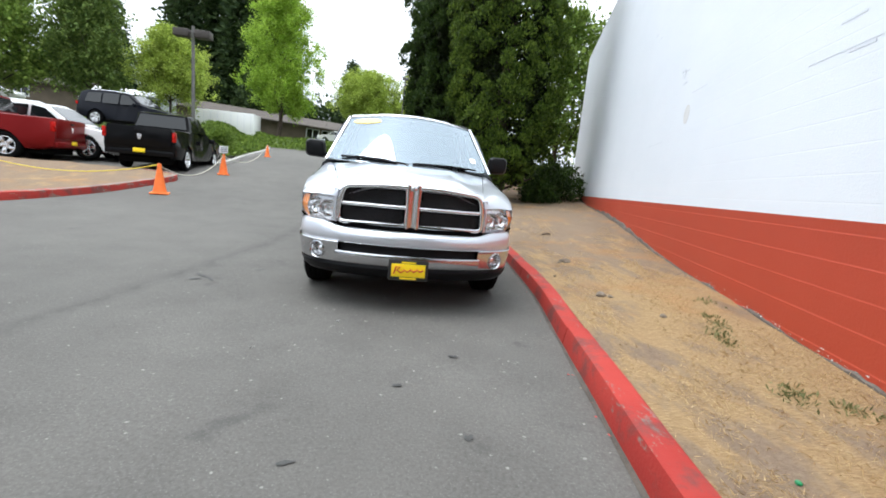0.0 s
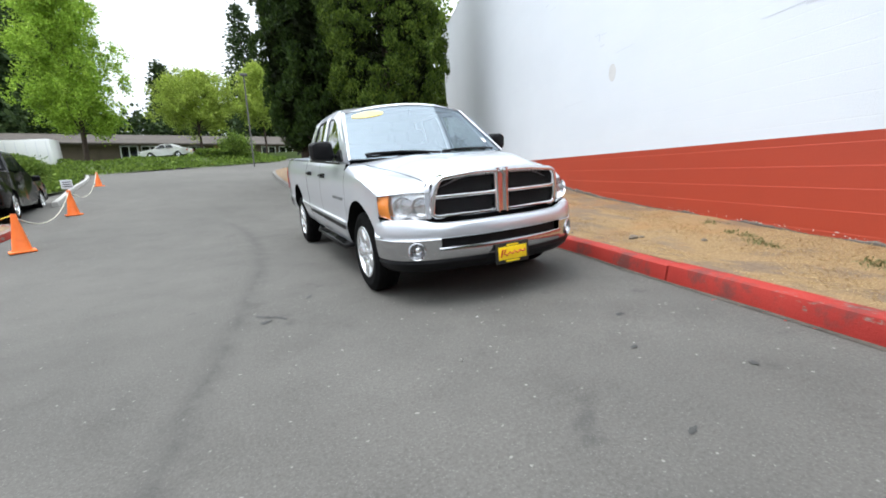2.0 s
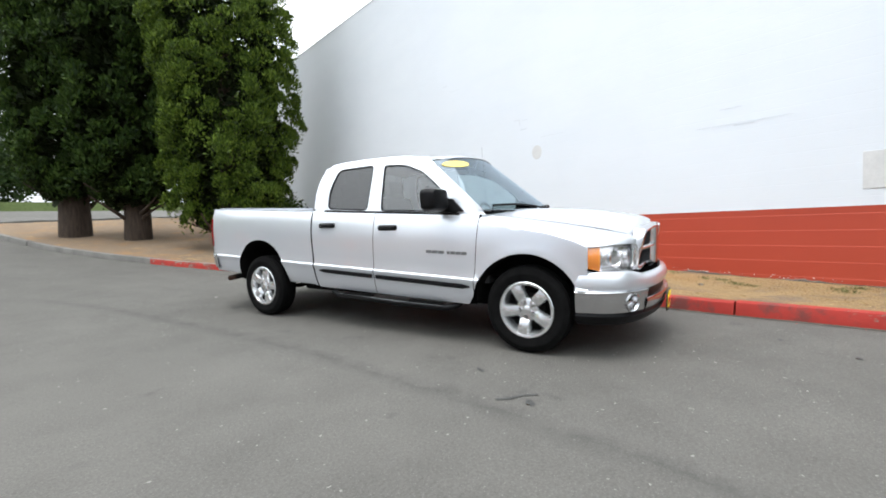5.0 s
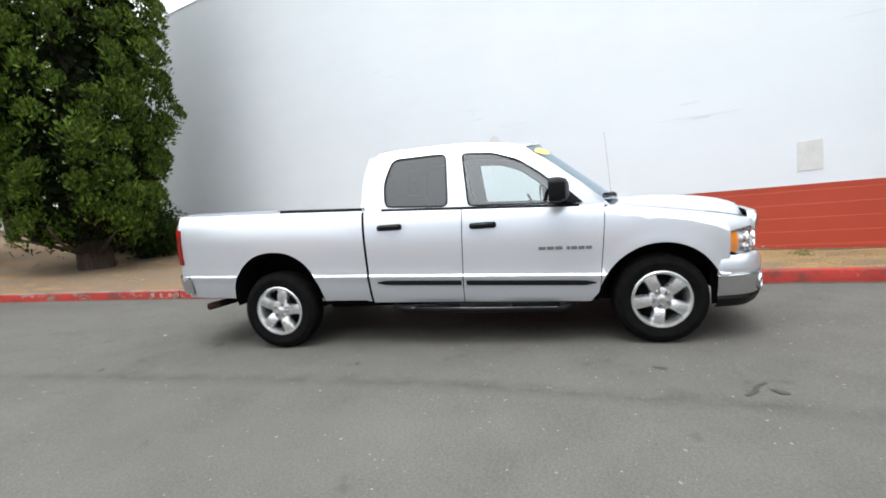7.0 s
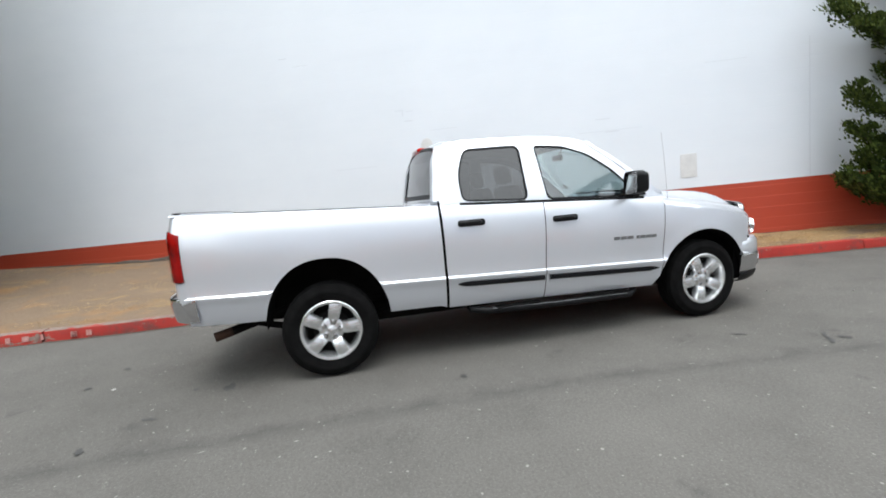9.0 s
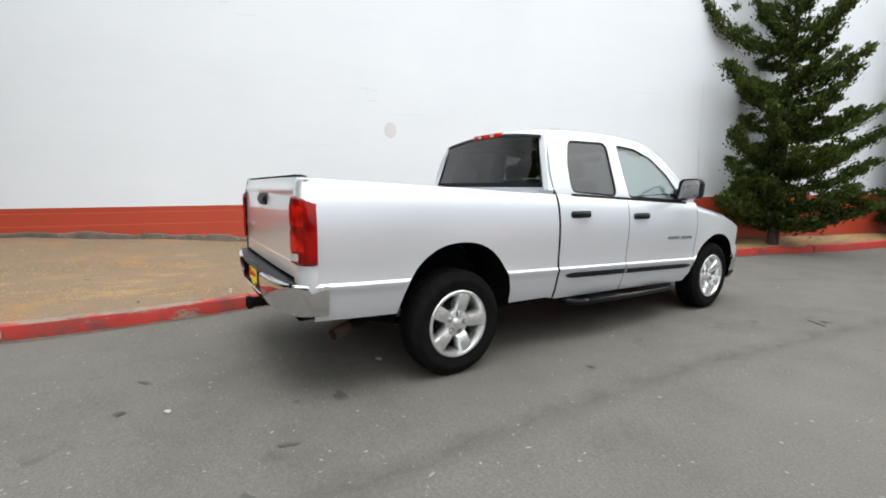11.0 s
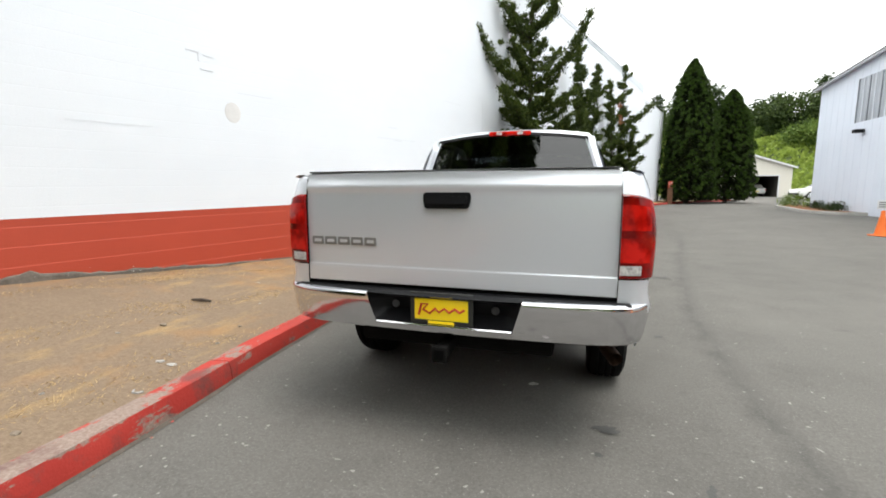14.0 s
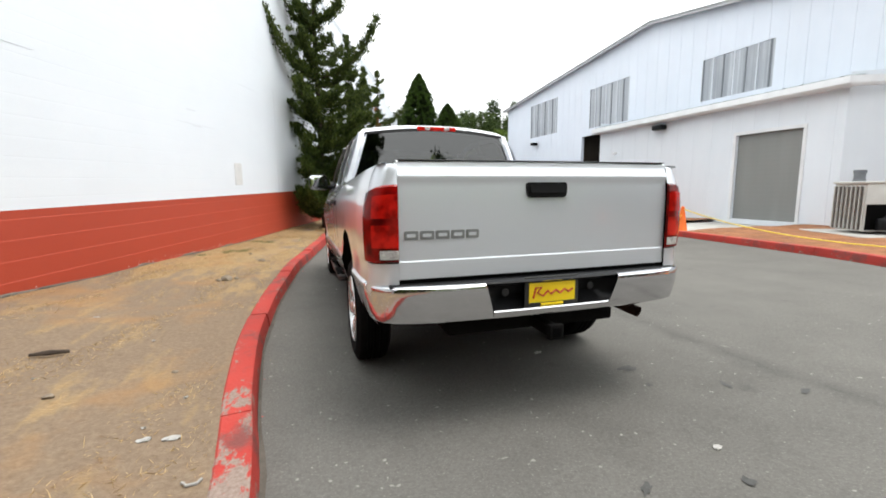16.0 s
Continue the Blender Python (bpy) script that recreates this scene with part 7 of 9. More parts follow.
for x, y, w, h, leaf in ((-13.2, -24.6, 1.8, 0.7, HEDGE_LEAF), (-13.6, -22.4, 1.2, 0.35, WOOD_LEAF), (-13.4, -20.4, 1.5, 0.35, WOOD_LEAF), (-14.4, -21.0, 1.3, 0.55, WOOD_LEAF)):
    shrub(x, y, land(x, y) + 0.12, w, h, leaf, "low planting on the kerbed islet", size=0.07, n=90)

# ---- grey-white metal building with a lean-to ----
def make_siding(name, colour):
    m = material(name, colour, 0.5, 0.0)
    n = Nodes(m)
    big, streak = n.noise(0.4, 4, 0.6), n.noise(3.0, 4, 0.6, (1, 1, 0.08))
    c = n.mix(0.30, n.ramp(big, [(0.3, tuple(v * 0.93 for v in colour)), (0.7, colour)]), n.ramp(streak, [(0.3, 0.43), (0.7, 0.55)]), "OVERLAY")
    n.colour(c)
    return m


SIDING = make_siding("pale_blue_siding", (0.68, 0.73, 0.82))
SIDING_GREY = make_siding("pale_grey_siding", (0.68, 0.72, 0.775))
TRIM_WHITE = grainy("white_metal_trim", (0.60, 0.61, 0.63), (0.73, 0.74, 0.76), 2, 60, 0.5, 0.1)
VERGE_GREY = grainy("pale_grey_verge_metal", (0.40, 0.41, 0.44), (0.52, 0.53, 0.56), 2, 60, 0.5, 0.1)
DOOR_GREY = make_siding("grey_roller_door", (0.21, 0.215, 0.21))


def make_streaked_panel():
    m = material("translucent_panel", (0.3, 0.3, 0.3), 0.3)
    n = Nodes(m)
    streak, soft_patch = n.noise(2.2, 3, 0.6, (1, 4, 0.06)), n.noise(0.7, 2, 0.5)
    both = n.maths("ADD", n.maths("MULTIPLY", streak, 0.75), n.maths("MULTIPLY", soft_patch, 0.25))
    n.colour(n.ramp(both, [(0.34, (0.27, 0.29, 0.325)), (0.5, (0.35, 0.375, 0.415)), (0.66, (0.50, 0.53, 0.58))]))
    return m


PANEL = make_streaked_panel()
LAMP_DARK = material("dark_panel_lap", (0.22, 0.235, 0.26), 0.4)
# dark wall colour stands in for the unlit depth of both rooms
INSIDE = material("shade_dark_interior", (0.05, 0.042, 0.034), 0.9)


def ribbed_face(bm, outline, holes, place, pitch=0.3, proud=0.018):
    """Siding face with openings; ribs stand proud as upright battens clipped by the openings."""
    holed(bm, outline, holes, lambda u, v: place(u, v, 0.0))


def battens(thing, mat, u0, u1, pitch, low, high, holes, place, width=0.035, proud=0.022):
    """Upright ribs of a metal wall, each a part, clipped by the openings."""
    u = u0
    while u < u1:
        spans = [(low(u), high(u))]
        for h in holes:
            a, b = min(p[0] for p in h) - 0.04, max(p[0] for p in h) + 0.04
            c, d = min(p[1] for p in h) - 0.04, max(p[1] for p in h) + 0.04
            if a < u < b:
                spans = [q for s0, s1 in spans for q in ((s0, min(s1, c)), (max(s0, d), s1)) if q[1] - q[0] > 0.05]
        for s0, s1 in spans:
            pts = [(u - width / 2, 0.0), (u - width / 4, proud), (u + width / 4, proud), (u + width / 2, 0.0)]
            bm = bmesh.new()
            sheet(bm, [[place(p, s0, d) for p, d in pts], [place(p, s1, d) for p, d in pts]])
            part("rib", bm, mat, thing, soft=False)
        u += pitch


workshop = tagged(empty("workshop_building", -13.5, -10.0, 0.1), "pale blue-grey metal workshop with a low gable roof", "building")


def main_face(u, v, d=0.0):
    """u: world y along the wall, v: height, d: out to the drive."""
    return (0.0 + d, u + 10.0, v - 0.1)


def rect(a, b, c, d):
    return [(a, c), (b, c), (b, d), (a, d)]


def roof_z(y):
    return table([(-23.6, 6.95), (-9.4, 8.30), (-4.6, 7.55), (8.0, 5.5)], y)


main_outline = [(-23.6, -0.3), (8.0, -0.3), (8.0, 5.5), (-4.6, 7.55), (-9.4, 8.30), (-23.6, 6.95)]
main_door = rect(-14.35, -12.4, 0.12, 4.05)
wins = [rect(-20.1, -16.9, 4.6, 6.68), rect(-13.7, -10.75, 4.42, 6.42), rect(-6.75, -4.06, 4.52, 6.04)]
bm = bmesh.new()
ribbed_face(bm, main_outline, [main_door, *wins], main_face)
battens(workshop, SIDING, -23.5, 7.9, 0.6, lambda u: -0.3, lambda u: roof_z(u) - 0.05, [main_door, *wins], main_face, proud=0.010)
part("wall", bm, SIDING, workshop, soft=False)
for loop in [main_door, *wins]:
    bm = bmesh.new()
    sheet(bm, [[main_face(u, v, 0.0) for u, v in loop + loop[:1]], [main_face(u, v, -0.15) for u, v in loop + loop[:1]]])
    part("opening_reveal", bm, SIDING, workshop, soft=False)
bm = bmesh.new()
sheet(bm, [[main_face(-23.6, z, 0), main_face(-23.6, z, -14)] for z in (-0.3, 6.95)])
part("end_wall", bm, SIDING, workshop, soft=False)
bm = bmesh.new()
for d0, d1, dz in ((0.35, -14, 0.0), ):
    sheet(bm, [[main_face(y, roof_z(y) + 0.02, d0), main_face(y, roof_z(y) + 0.02, d1)] for y in (-23.9, -9.4, -4.6, 8.0)])
part("roof", bm, COPING, workshop, soft=False)
bm = bmesh.new()
for (ya, yb) in ((-23.9, -9.4), (-9.4, -4.6), (-4.6, 8.0)):
    za, zb = roof_z(ya), roof_z(yb)
    sheet(bm, [[main_face(y, z + o, d) for o, d in ((0.05, 0.0), (0.05, 0.30), (-0.10, 0.30), (-0.10, 0.25), (-0.02, 0.0))] for y, z in ((ya, za), (yb, zb))])
part("verge_trim", bm, VERGE_GREY, workshop, soft=False)
for w in wins:
    bm = bmesh.new()
    a, b, c, d = w[0][0], w[1][0], w[0][1], w[2][1]
    n = int((b - a) / 0.14)
    rows = []
    for k in range(n + 1):
        y = lerp(a, b, k / n)
        rows.append([main_face(y, c, -0.03 + (0.014 if k % 2 else 0.0)), main_face(y, d, -0.03 + (0.014 if k % 2 else 0.0))])
    sheet(bm, rows)
    win = part("skylight_panel", bm, PANEL, workshop, "weathered translucent ribbed panel", soft=False)
    for k in range(0, n + 1, 3):
        bm = bmesh.new()
        y = lerp(a, b, k / n)
        prism(bm, rect(y - 0.018, y + 0.018, c, d), -0.03, 0.012, lambda u, v, e: main_face(u, v, e))
        part("panel_rib", bm, SIDING_GREY if k % 2 else LAMP_DARK, win, soft=False)
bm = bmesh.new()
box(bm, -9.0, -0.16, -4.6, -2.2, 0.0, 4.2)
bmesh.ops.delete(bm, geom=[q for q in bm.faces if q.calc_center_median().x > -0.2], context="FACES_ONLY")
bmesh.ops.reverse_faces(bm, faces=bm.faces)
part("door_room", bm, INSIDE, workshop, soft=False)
WARM_STOCK = grainy("stacked_timber", (0.16, 0.12, 0.08), (0.32, 0.26, 0.18), 3, 30, 0.9, 0.3)
bm = bmesh.new()
box(bm, -1.8, -0.8, -3.7, -3.4, 0.0, 2.6, 0.02)
part("door_stack", bm, WARM_STOCK, workshop, soft=False)
bm = bmesh.new()
box(bm, 0.03, 0.42, -9.42, -9.12, 3.95, 4.12, 0.03)
part("wall_lamp", bm, BLACK_TRIM, workshop)

lean_to = tagged(empty("lean_to", -12.4, -6.0, 0.15), "pale grey lean-to with a closed roller door", "building")


def lean_face(u, v, d=0.0):
    return (0.0 + d, u + 6.0, v - 0.15)


lean_outline = [(-11.3, -0.2), (-1.2, -0.2), (-1.2, 3.96), (-11.3, 3.96)]
roller = rect(-4.25, -2.2, 0.20, 2.93)
bm = bmesh.new()
ribbed_face(bm, lean_outline, [roller], lean_face)
battens(lean_to, SIDING_GREY, -11.2, -1.25, 0.75, lambda u: -0.2, lambda u: 3.9, [roller], lean_face, proud=0.008)
sheet(bm, [[lean_face(u, v, 0) for u, v in roller + roller[:1]], [lean_face(u, v, -0.12) for u, v in roller + roller[:1]]])
part("wall", bm, SIDING_GREY, lean_to, soft=False)
bm = bmesh.new()
sheet(bm, [[lean_face(-1.2, z, 0), lean_face(-0.45, z, -1.12)] for z in (-0.2, 4.2)])
part("end_wall", bm, SIDING_GREY, lean_to, soft=False)
bm = bmesh.new()
sheet(bm, [[lean_face(-11.3, z, 0), lean_face(-11.3, z, -1.12)] for z in (-0.2, 4.3)])
part("end_wall", bm, SIDING_GREY, lean_to, soft=False)
bm = bmesh.new()
n = 44
rows = []
for k in range(n + 1):
    y = lerp(-11.5, -1.0, k / n)
    e = 0.05 if k % 2 else 0.0
    rows.append([lean_face(y, 4.02 + e, 0.30), lean_face(y, 4.28 + e, -1.08)])
sheet(bm, rows)
part("roof", bm, COPING, lean_to, soft=False)
bm = bmesh.new()
sheet(bm, [[lean_face(y, z, d) for z, d in ((4.02, 0.28), (4.04, 0.34), (3.86, 0.36), (3.80, 0.30), (3.80, 0.0))] for y in (-11.5, -1.0)])
sheet(bm, [[lean_face(-1.0 + 0.67 * k, z, d - 1.4 * k) for z, d in ((4.02, 0.28), (4.04, 0.34), (3.86, 0.36), (3.80, 0.30), (3.80, 0.0))] for k in (0.0, 1.0)])
part("gutter", bm, TRIM_WHITE, lean_to, soft=False)
bm = bmesh.new()
zs = np.linspace(0.20, 2.93, 40)
sheet(bm, [[lean_face(-4.25, z, -0.10 + (0.0012 if k % 2 else 0)), lean_face(-2.2, z, -0.10 + (0.0012 if k % 2 else 0))] for k, z in enumerate(zs)])
roll_door = part("roller_door", bm, DOOR_GREY, lean_to, "grey steel roller door, closed", soft=False)
bm = bmesh.new()
for q in (rect(-4.34, -4.25, 0.15, 2.93), rect(-2.2, -2.11, 0.15, 2.93), rect(-4.34, -2.11, 2.93, 3.02)):
    prism(bm, q, 0.0, 0.03, lambda u, v, e: lean_face(u, v, e))
part("door_frame", bm, TRIM_WHITE, roll_door, soft=False)
bm = bmesh.new()
box(bm, 0.0, 0.30, -1.72, -1.22, 3.36, 3.54, 0.03)
part("wall_lamp", bm, BLACK_TRIM, lean_to)
bm = bmesh.new()
tube(bm, [(0.0, -4.12, 2.68), (0.16, -4.12, 2.64)], 0.05, 8)
part("wall_camera", bm, TRIM_WHITE, lean_to)

# cooling unit on its pad
ac = tagged(empty("cooling_unit", -10.8, -0.55, 0.19), "grey outdoor condenser unit with louvred sides on a concrete pad", "cooling unit")
ac.matrix_world = pose(-11.15, 0.30, 0.19, 0, 0, -24)
COIL = grainy("dusty_coil", (0.05, 0.045, 0.04), (0.12, 0.105, 0.09), 5, 60, 0.9, 0.3)
LAMP_STEEL = grainy("dull_dark_steel", (0.10, 0.11, 0.12), (0.22, 0.23, 0.25), 5, 60, 0.5, 0.2, 0.4)
AC_GREY = grainy("painted_steel_grey", (0.42, 0.42, 0.41), (0.56, 0.56, 0.54), 2, 60, 0.5, 0.1, 0.1)
bm = bmesh.new()
box(bm, -0.60, 0.55, -0.45, 0.45, 0.06, 1.13, 0.015)
part("cabinet", bm, AC_GREY, ac)
for k in range(8):
    bm = bmesh.new()
    y = -0.44 + 0.122 * k
    box(bm, 0.556, 0.585, y, y + 0.026, 0.08, 1.06, 0.004)
    part("louvre", bm, AC_GREY, ac, soft=False)
bm = bmesh.new()
box(bm, -0.62, 0.60, -0.47, 0.47, 1.115, 1.165, 0.012)
part("lid", bm, AC_GREY, ac)
bm = bmesh.new()
box(bm, -0.20, 0.10, 0.448, 0.456, 0.78, 1.02, 0.002)
part("data_plate", bm, TRIM_WHITE, ac, soft=False)
# flat plate on the cabinet; its near-black colour paints a shaded bay
bm = bmesh.new()
box(bm, -0.02, 0.52, 0.442, 0.456, 0.09, 0.66, 0.004)
service = part("service_opening", bm, DARK_GAP, ac, "near-black plate standing for a shaded service bay")
bm = bmesh.new()
lathe(bm, [(0.0, 0.26), (0.09, 0.26), (0.12, 0.22), (0.12, 0.0)], Matrix.Translation((0.24, 0.56, 0.10)), 14)
part("compressor", bm, BLACK_TRIM, service)
bm = bmesh.new()
tube(bm, [(0.22, 0.55, 0.36), (0.12, 0.58, 0.44), (-0.10, 0.57, 0.40), (-0.22, 0.54, 0.20), (-0.24, 0.52, 0.06)], 0.03, 8)
part("pipe", bm, BLACK_TRIM, service)
for x, y, mat in ((0.24, -0.20, LAMP_STEEL), (-0.10, 0.26, RUST)):
    bm = bmesh.new()
    lathe(bm, [(0.0, 0.27), (0.115, 0.27), (0.12, 0.25), (0.12, 0.20), (0.105, 0.19), (0.105, 0.06), (0.12, 0.05), (0.12, 0.0)], Matrix.Translation((x, y, 1.16)), 16)
    part("fan_motor", bm, mat, ac)
bm = bmesh.new()
box(bm, -0.95, 0.95, -0.95, 1.05, -0.13, -0.002, 0.02, pose(-11.15, 0.30, 0.19, 0, 0, -24))
tagged(part("unit_pad", bm, CONCRETE), "small concrete pad under the cooling unit", "paving", kind="structure")

bm = bmesh.new()
box(bm, 0.540, 0.556, -0.42, 0.42, 0.09, 1.05)
part("coil_panel", bm, COIL, ac, soft=False)

# far garage
garage = tagged(empty("garage", -17.1, -51.0, 0.45), "wide white gabled garage with one door standing open", "building")
garage.matrix_world = pose(-17.1, -51.0, 0.45, 0, 0, -2)
WHITE_BOARD = make_siding("white_boards", (0.66, 0.63, 0.56))
bm = bmesh.new()
holed(bm, [(-6.0, 0), (3.0, 0), (3.0, 4.55), (0, 5.60), (-6.0, 3.55)], [rect(-4.75, -1.95, 0.02, 2.58)], lambda u, v: (u, 0, v))
sheet(bm, [[(3.0, 0, z), (3.0, -9, z)] for z in (0, 4.55)])
sheet(bm, [[(-6.0, 0, z), (-6.0, -9, z)] for z in (0, 3.55)])
part("wall", bm, WHITE_BOARD, garage, soft=False)
bm = bmesh.new()
sheet(bm, [[(x, 0.3, z), (x, -9.2, z)] for x, z in ((-6.35, 3.50), (0, 5.70), (3.3, 4.52))])
part("roof", bm, BLACK_TRIM, garage, soft=False)
bm = bmesh.new()
for p, q in (((-6.35, 3.50), (0, 5.70)), ((0, 5.70), (3.3, 4.52))):
    sheet(bm, [[(r[0], 0.32, r[1] + 0.02), (r[0], 0.32, r[1] - 0.17)] for r in (p, q)])
part("barge_board", bm, TRIM_WHITE, garage, soft=False)
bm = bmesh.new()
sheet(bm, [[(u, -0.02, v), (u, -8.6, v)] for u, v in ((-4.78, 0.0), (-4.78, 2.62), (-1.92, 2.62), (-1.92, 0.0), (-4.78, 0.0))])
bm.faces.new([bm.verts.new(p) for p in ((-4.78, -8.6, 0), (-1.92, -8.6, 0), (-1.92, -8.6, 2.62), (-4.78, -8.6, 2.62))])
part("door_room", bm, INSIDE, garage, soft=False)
bm = bmesh.new()
box(bm, -4.86, -4.75, 0.0, 0.03, 0.0, 2.68)
box(bm, -1.95, -1.84, 0.0, 0.03, 0.0, 2.68)
box(bm, -4.75, -1.95, 0.0, 0.03, 2.58, 2.68)
part("door_frame", bm, TRIM_WHITE, garage, soft=False)

# wooden post sign by the conifers
post = tagged(empty("post_sign", -7.3, -30.0, 0.35), "brown wooden post sign with a small red panel", "sign")
BROWN = grainy("brown_stained_wood", (0.10, 0.045, 0.025), (0.20, 0.10, 0.055), 4, 50, 0.8, 0.4)
bm = bmesh.new()
box(bm, -0.17, 0.17, -0.06, 0.06, 0.0, 1.75, 0.01)
part("post", bm, BROWN, post)
bm = bmesh.new()
box(bm, -0.15, 0.15, 0.062, 0.075, 1.25, 1.70, 0.004)
part("panel", bm, PLATE_RED, post)
for z in (1.36, 1.48, 1.60):
    bm = bmesh.new()
    box(bm, -0.10, 0.10, 0.076, 0.080, z - 0.02, z + 0.02)
    part("text_bar", bm, TRIM_WHITE, post, soft=False)

# ---- cones and rope ----
CONE_ORANGE = grainy("cone_orange", (0.72, 0.13, 0.02), (0.86, 0.19, 0.03), 6, 90, 0.55, 0.15)


def cone(x, y, z, height=0.71, lean=0.0, sign=False, turn=25):
    c = tagged(empty("traffic_cone", x, y, z), "orange traffic cone" + (" with a small white paper sign on top" if sign else " on a square base"), "traffic cone", "cones along the drive")
    c.matrix_world = pose(x, y, z, lean, lean * 0.4, 20)
    k = height / 0.71
    bm = bmesh.new()
    box(bm, -0.19 * k, 0.19 * k, -0.19 * k, 0.19 * k, 0.0, 0.035 * k, 0.01)
    part("base", bm, CONE_ORANGE, c)
    bm = bmesh.new()
    lathe(bm, [(0.150 * k, 0.034 * k), (0.138 * k, 0.06 * k), (0.05 * k, 0.60 * k), (0.045 * k, 0.68 * k), (0.036 * k, 0.70 * k), (0.0, 0.70 * k)], None, 24)
    part("body", bm, CONE_ORANGE, c)
    if sign:
        bm = bmesh.new()
        box(bm, -0.15, 0.15, -0.004, 0.004, 0.74 * k, 0.98 * k, 0.001, pose(0, 0, 0, 0, 0, turn))
        tube(bm, [(0, 0, 0.68 * k), (0, 0, 0.78 * k)], 0.008, 6)
        p = part("paper_sign", bm, TRIM_WHITE, c, "white paper notice")
        for z0 in (0.80, 0.86, 0.92):
            for d in (-1, 1):
                bm = bmesh.new()
                box(bm, -0.11, 0.11, d * 0.005, d * 0.0065, (z0 - 0.012) * k, (z0 + 0.012) * k, 0.0, pose(0, 0, 0, 0, 0, turn))
                part("text_bar", bm, DASH, p, soft=False)
    return c


CONES = [(-5.52, 6.35, False), (-5.95, 11.5, True), (-7.55, 22.9, False), (-6.2, -1.22, True), (-9.0, -8.75, True), (-8.35, -2.35, False)]
for x, y, sign in CONES:
    z = land(x, y) if (x, y) != (-8.35, -2.35) else 0.045
    cone(x, y, z, 0.71 if y > -5 else 0.74, 0.0, sign, 25 if y > 5 else 112)
ROPE = material("yellow_rope", (0.70, 0.55, 0.06), 0.8)
ROPE_PALE = material("pale_rope", (0.55, 0.52, 0.42), 0.8)


def rope(a, b, sag, mat, name, label, r=0.012):
    bm = bmesh.new()
    a, b = Vector(a), Vector(b)
    tube(bm, [a.lerp(b, t) - Vector((0, 0, sag * 4 * t * (1 - t))) for t in np.linspace(0, 1, 20)], r, 6)
    return tagged(part(name, bm, mat), label, "rope")


rope((-5.52, 6.35, 0.77), (-10.5, 7.6, 0.62), 0.30, ROPE, "rope", "yellow rope strung from a cone across the dry island")
rope((-5.52, 6.35, 0.74), (-5.95, 11.5, 1.08), 0.42, ROPE_PALE, "rope", "slack pale rope between two cones")
rope((-5.95, 11.5, 1.08), (-7.55, 22.9, 1.85), 0.55, ROPE_PALE, "rope", "slack pale rope running uphill between cones")
rope((-6.2, -1.22, 0.55), (-8.35, -2.35, 0.52), 0.12, ROPE, "rope", "yellow rope between two cones at the apron")
rope((-8.35, -2.35, 0.68), (-7.7, 4.5, 0.45), 0.32, ROPE, "rope", "yellow rope along the mulch bed")

# ---- parked vehicles ----
BLACK_PAINT = make_car_paint("black_paint", (0.003, 0.003, 0.0035), 0.0, 0.14, 0.0)
RED_PAINT = make_car_paint("dark_red_paint", (0.15, 0.006, 0.006), 0.1, 0.3, 0.0)
WHITE_PAINT = make_car_paint("white_paint", (0.78, 0.78, 0.77), 0.0, 0.3)
NAVY_PAINT = make_car_paint("dark_blue_paint", (0.005, 0.006, 0.010), 0.0, 0.12, 0.0)


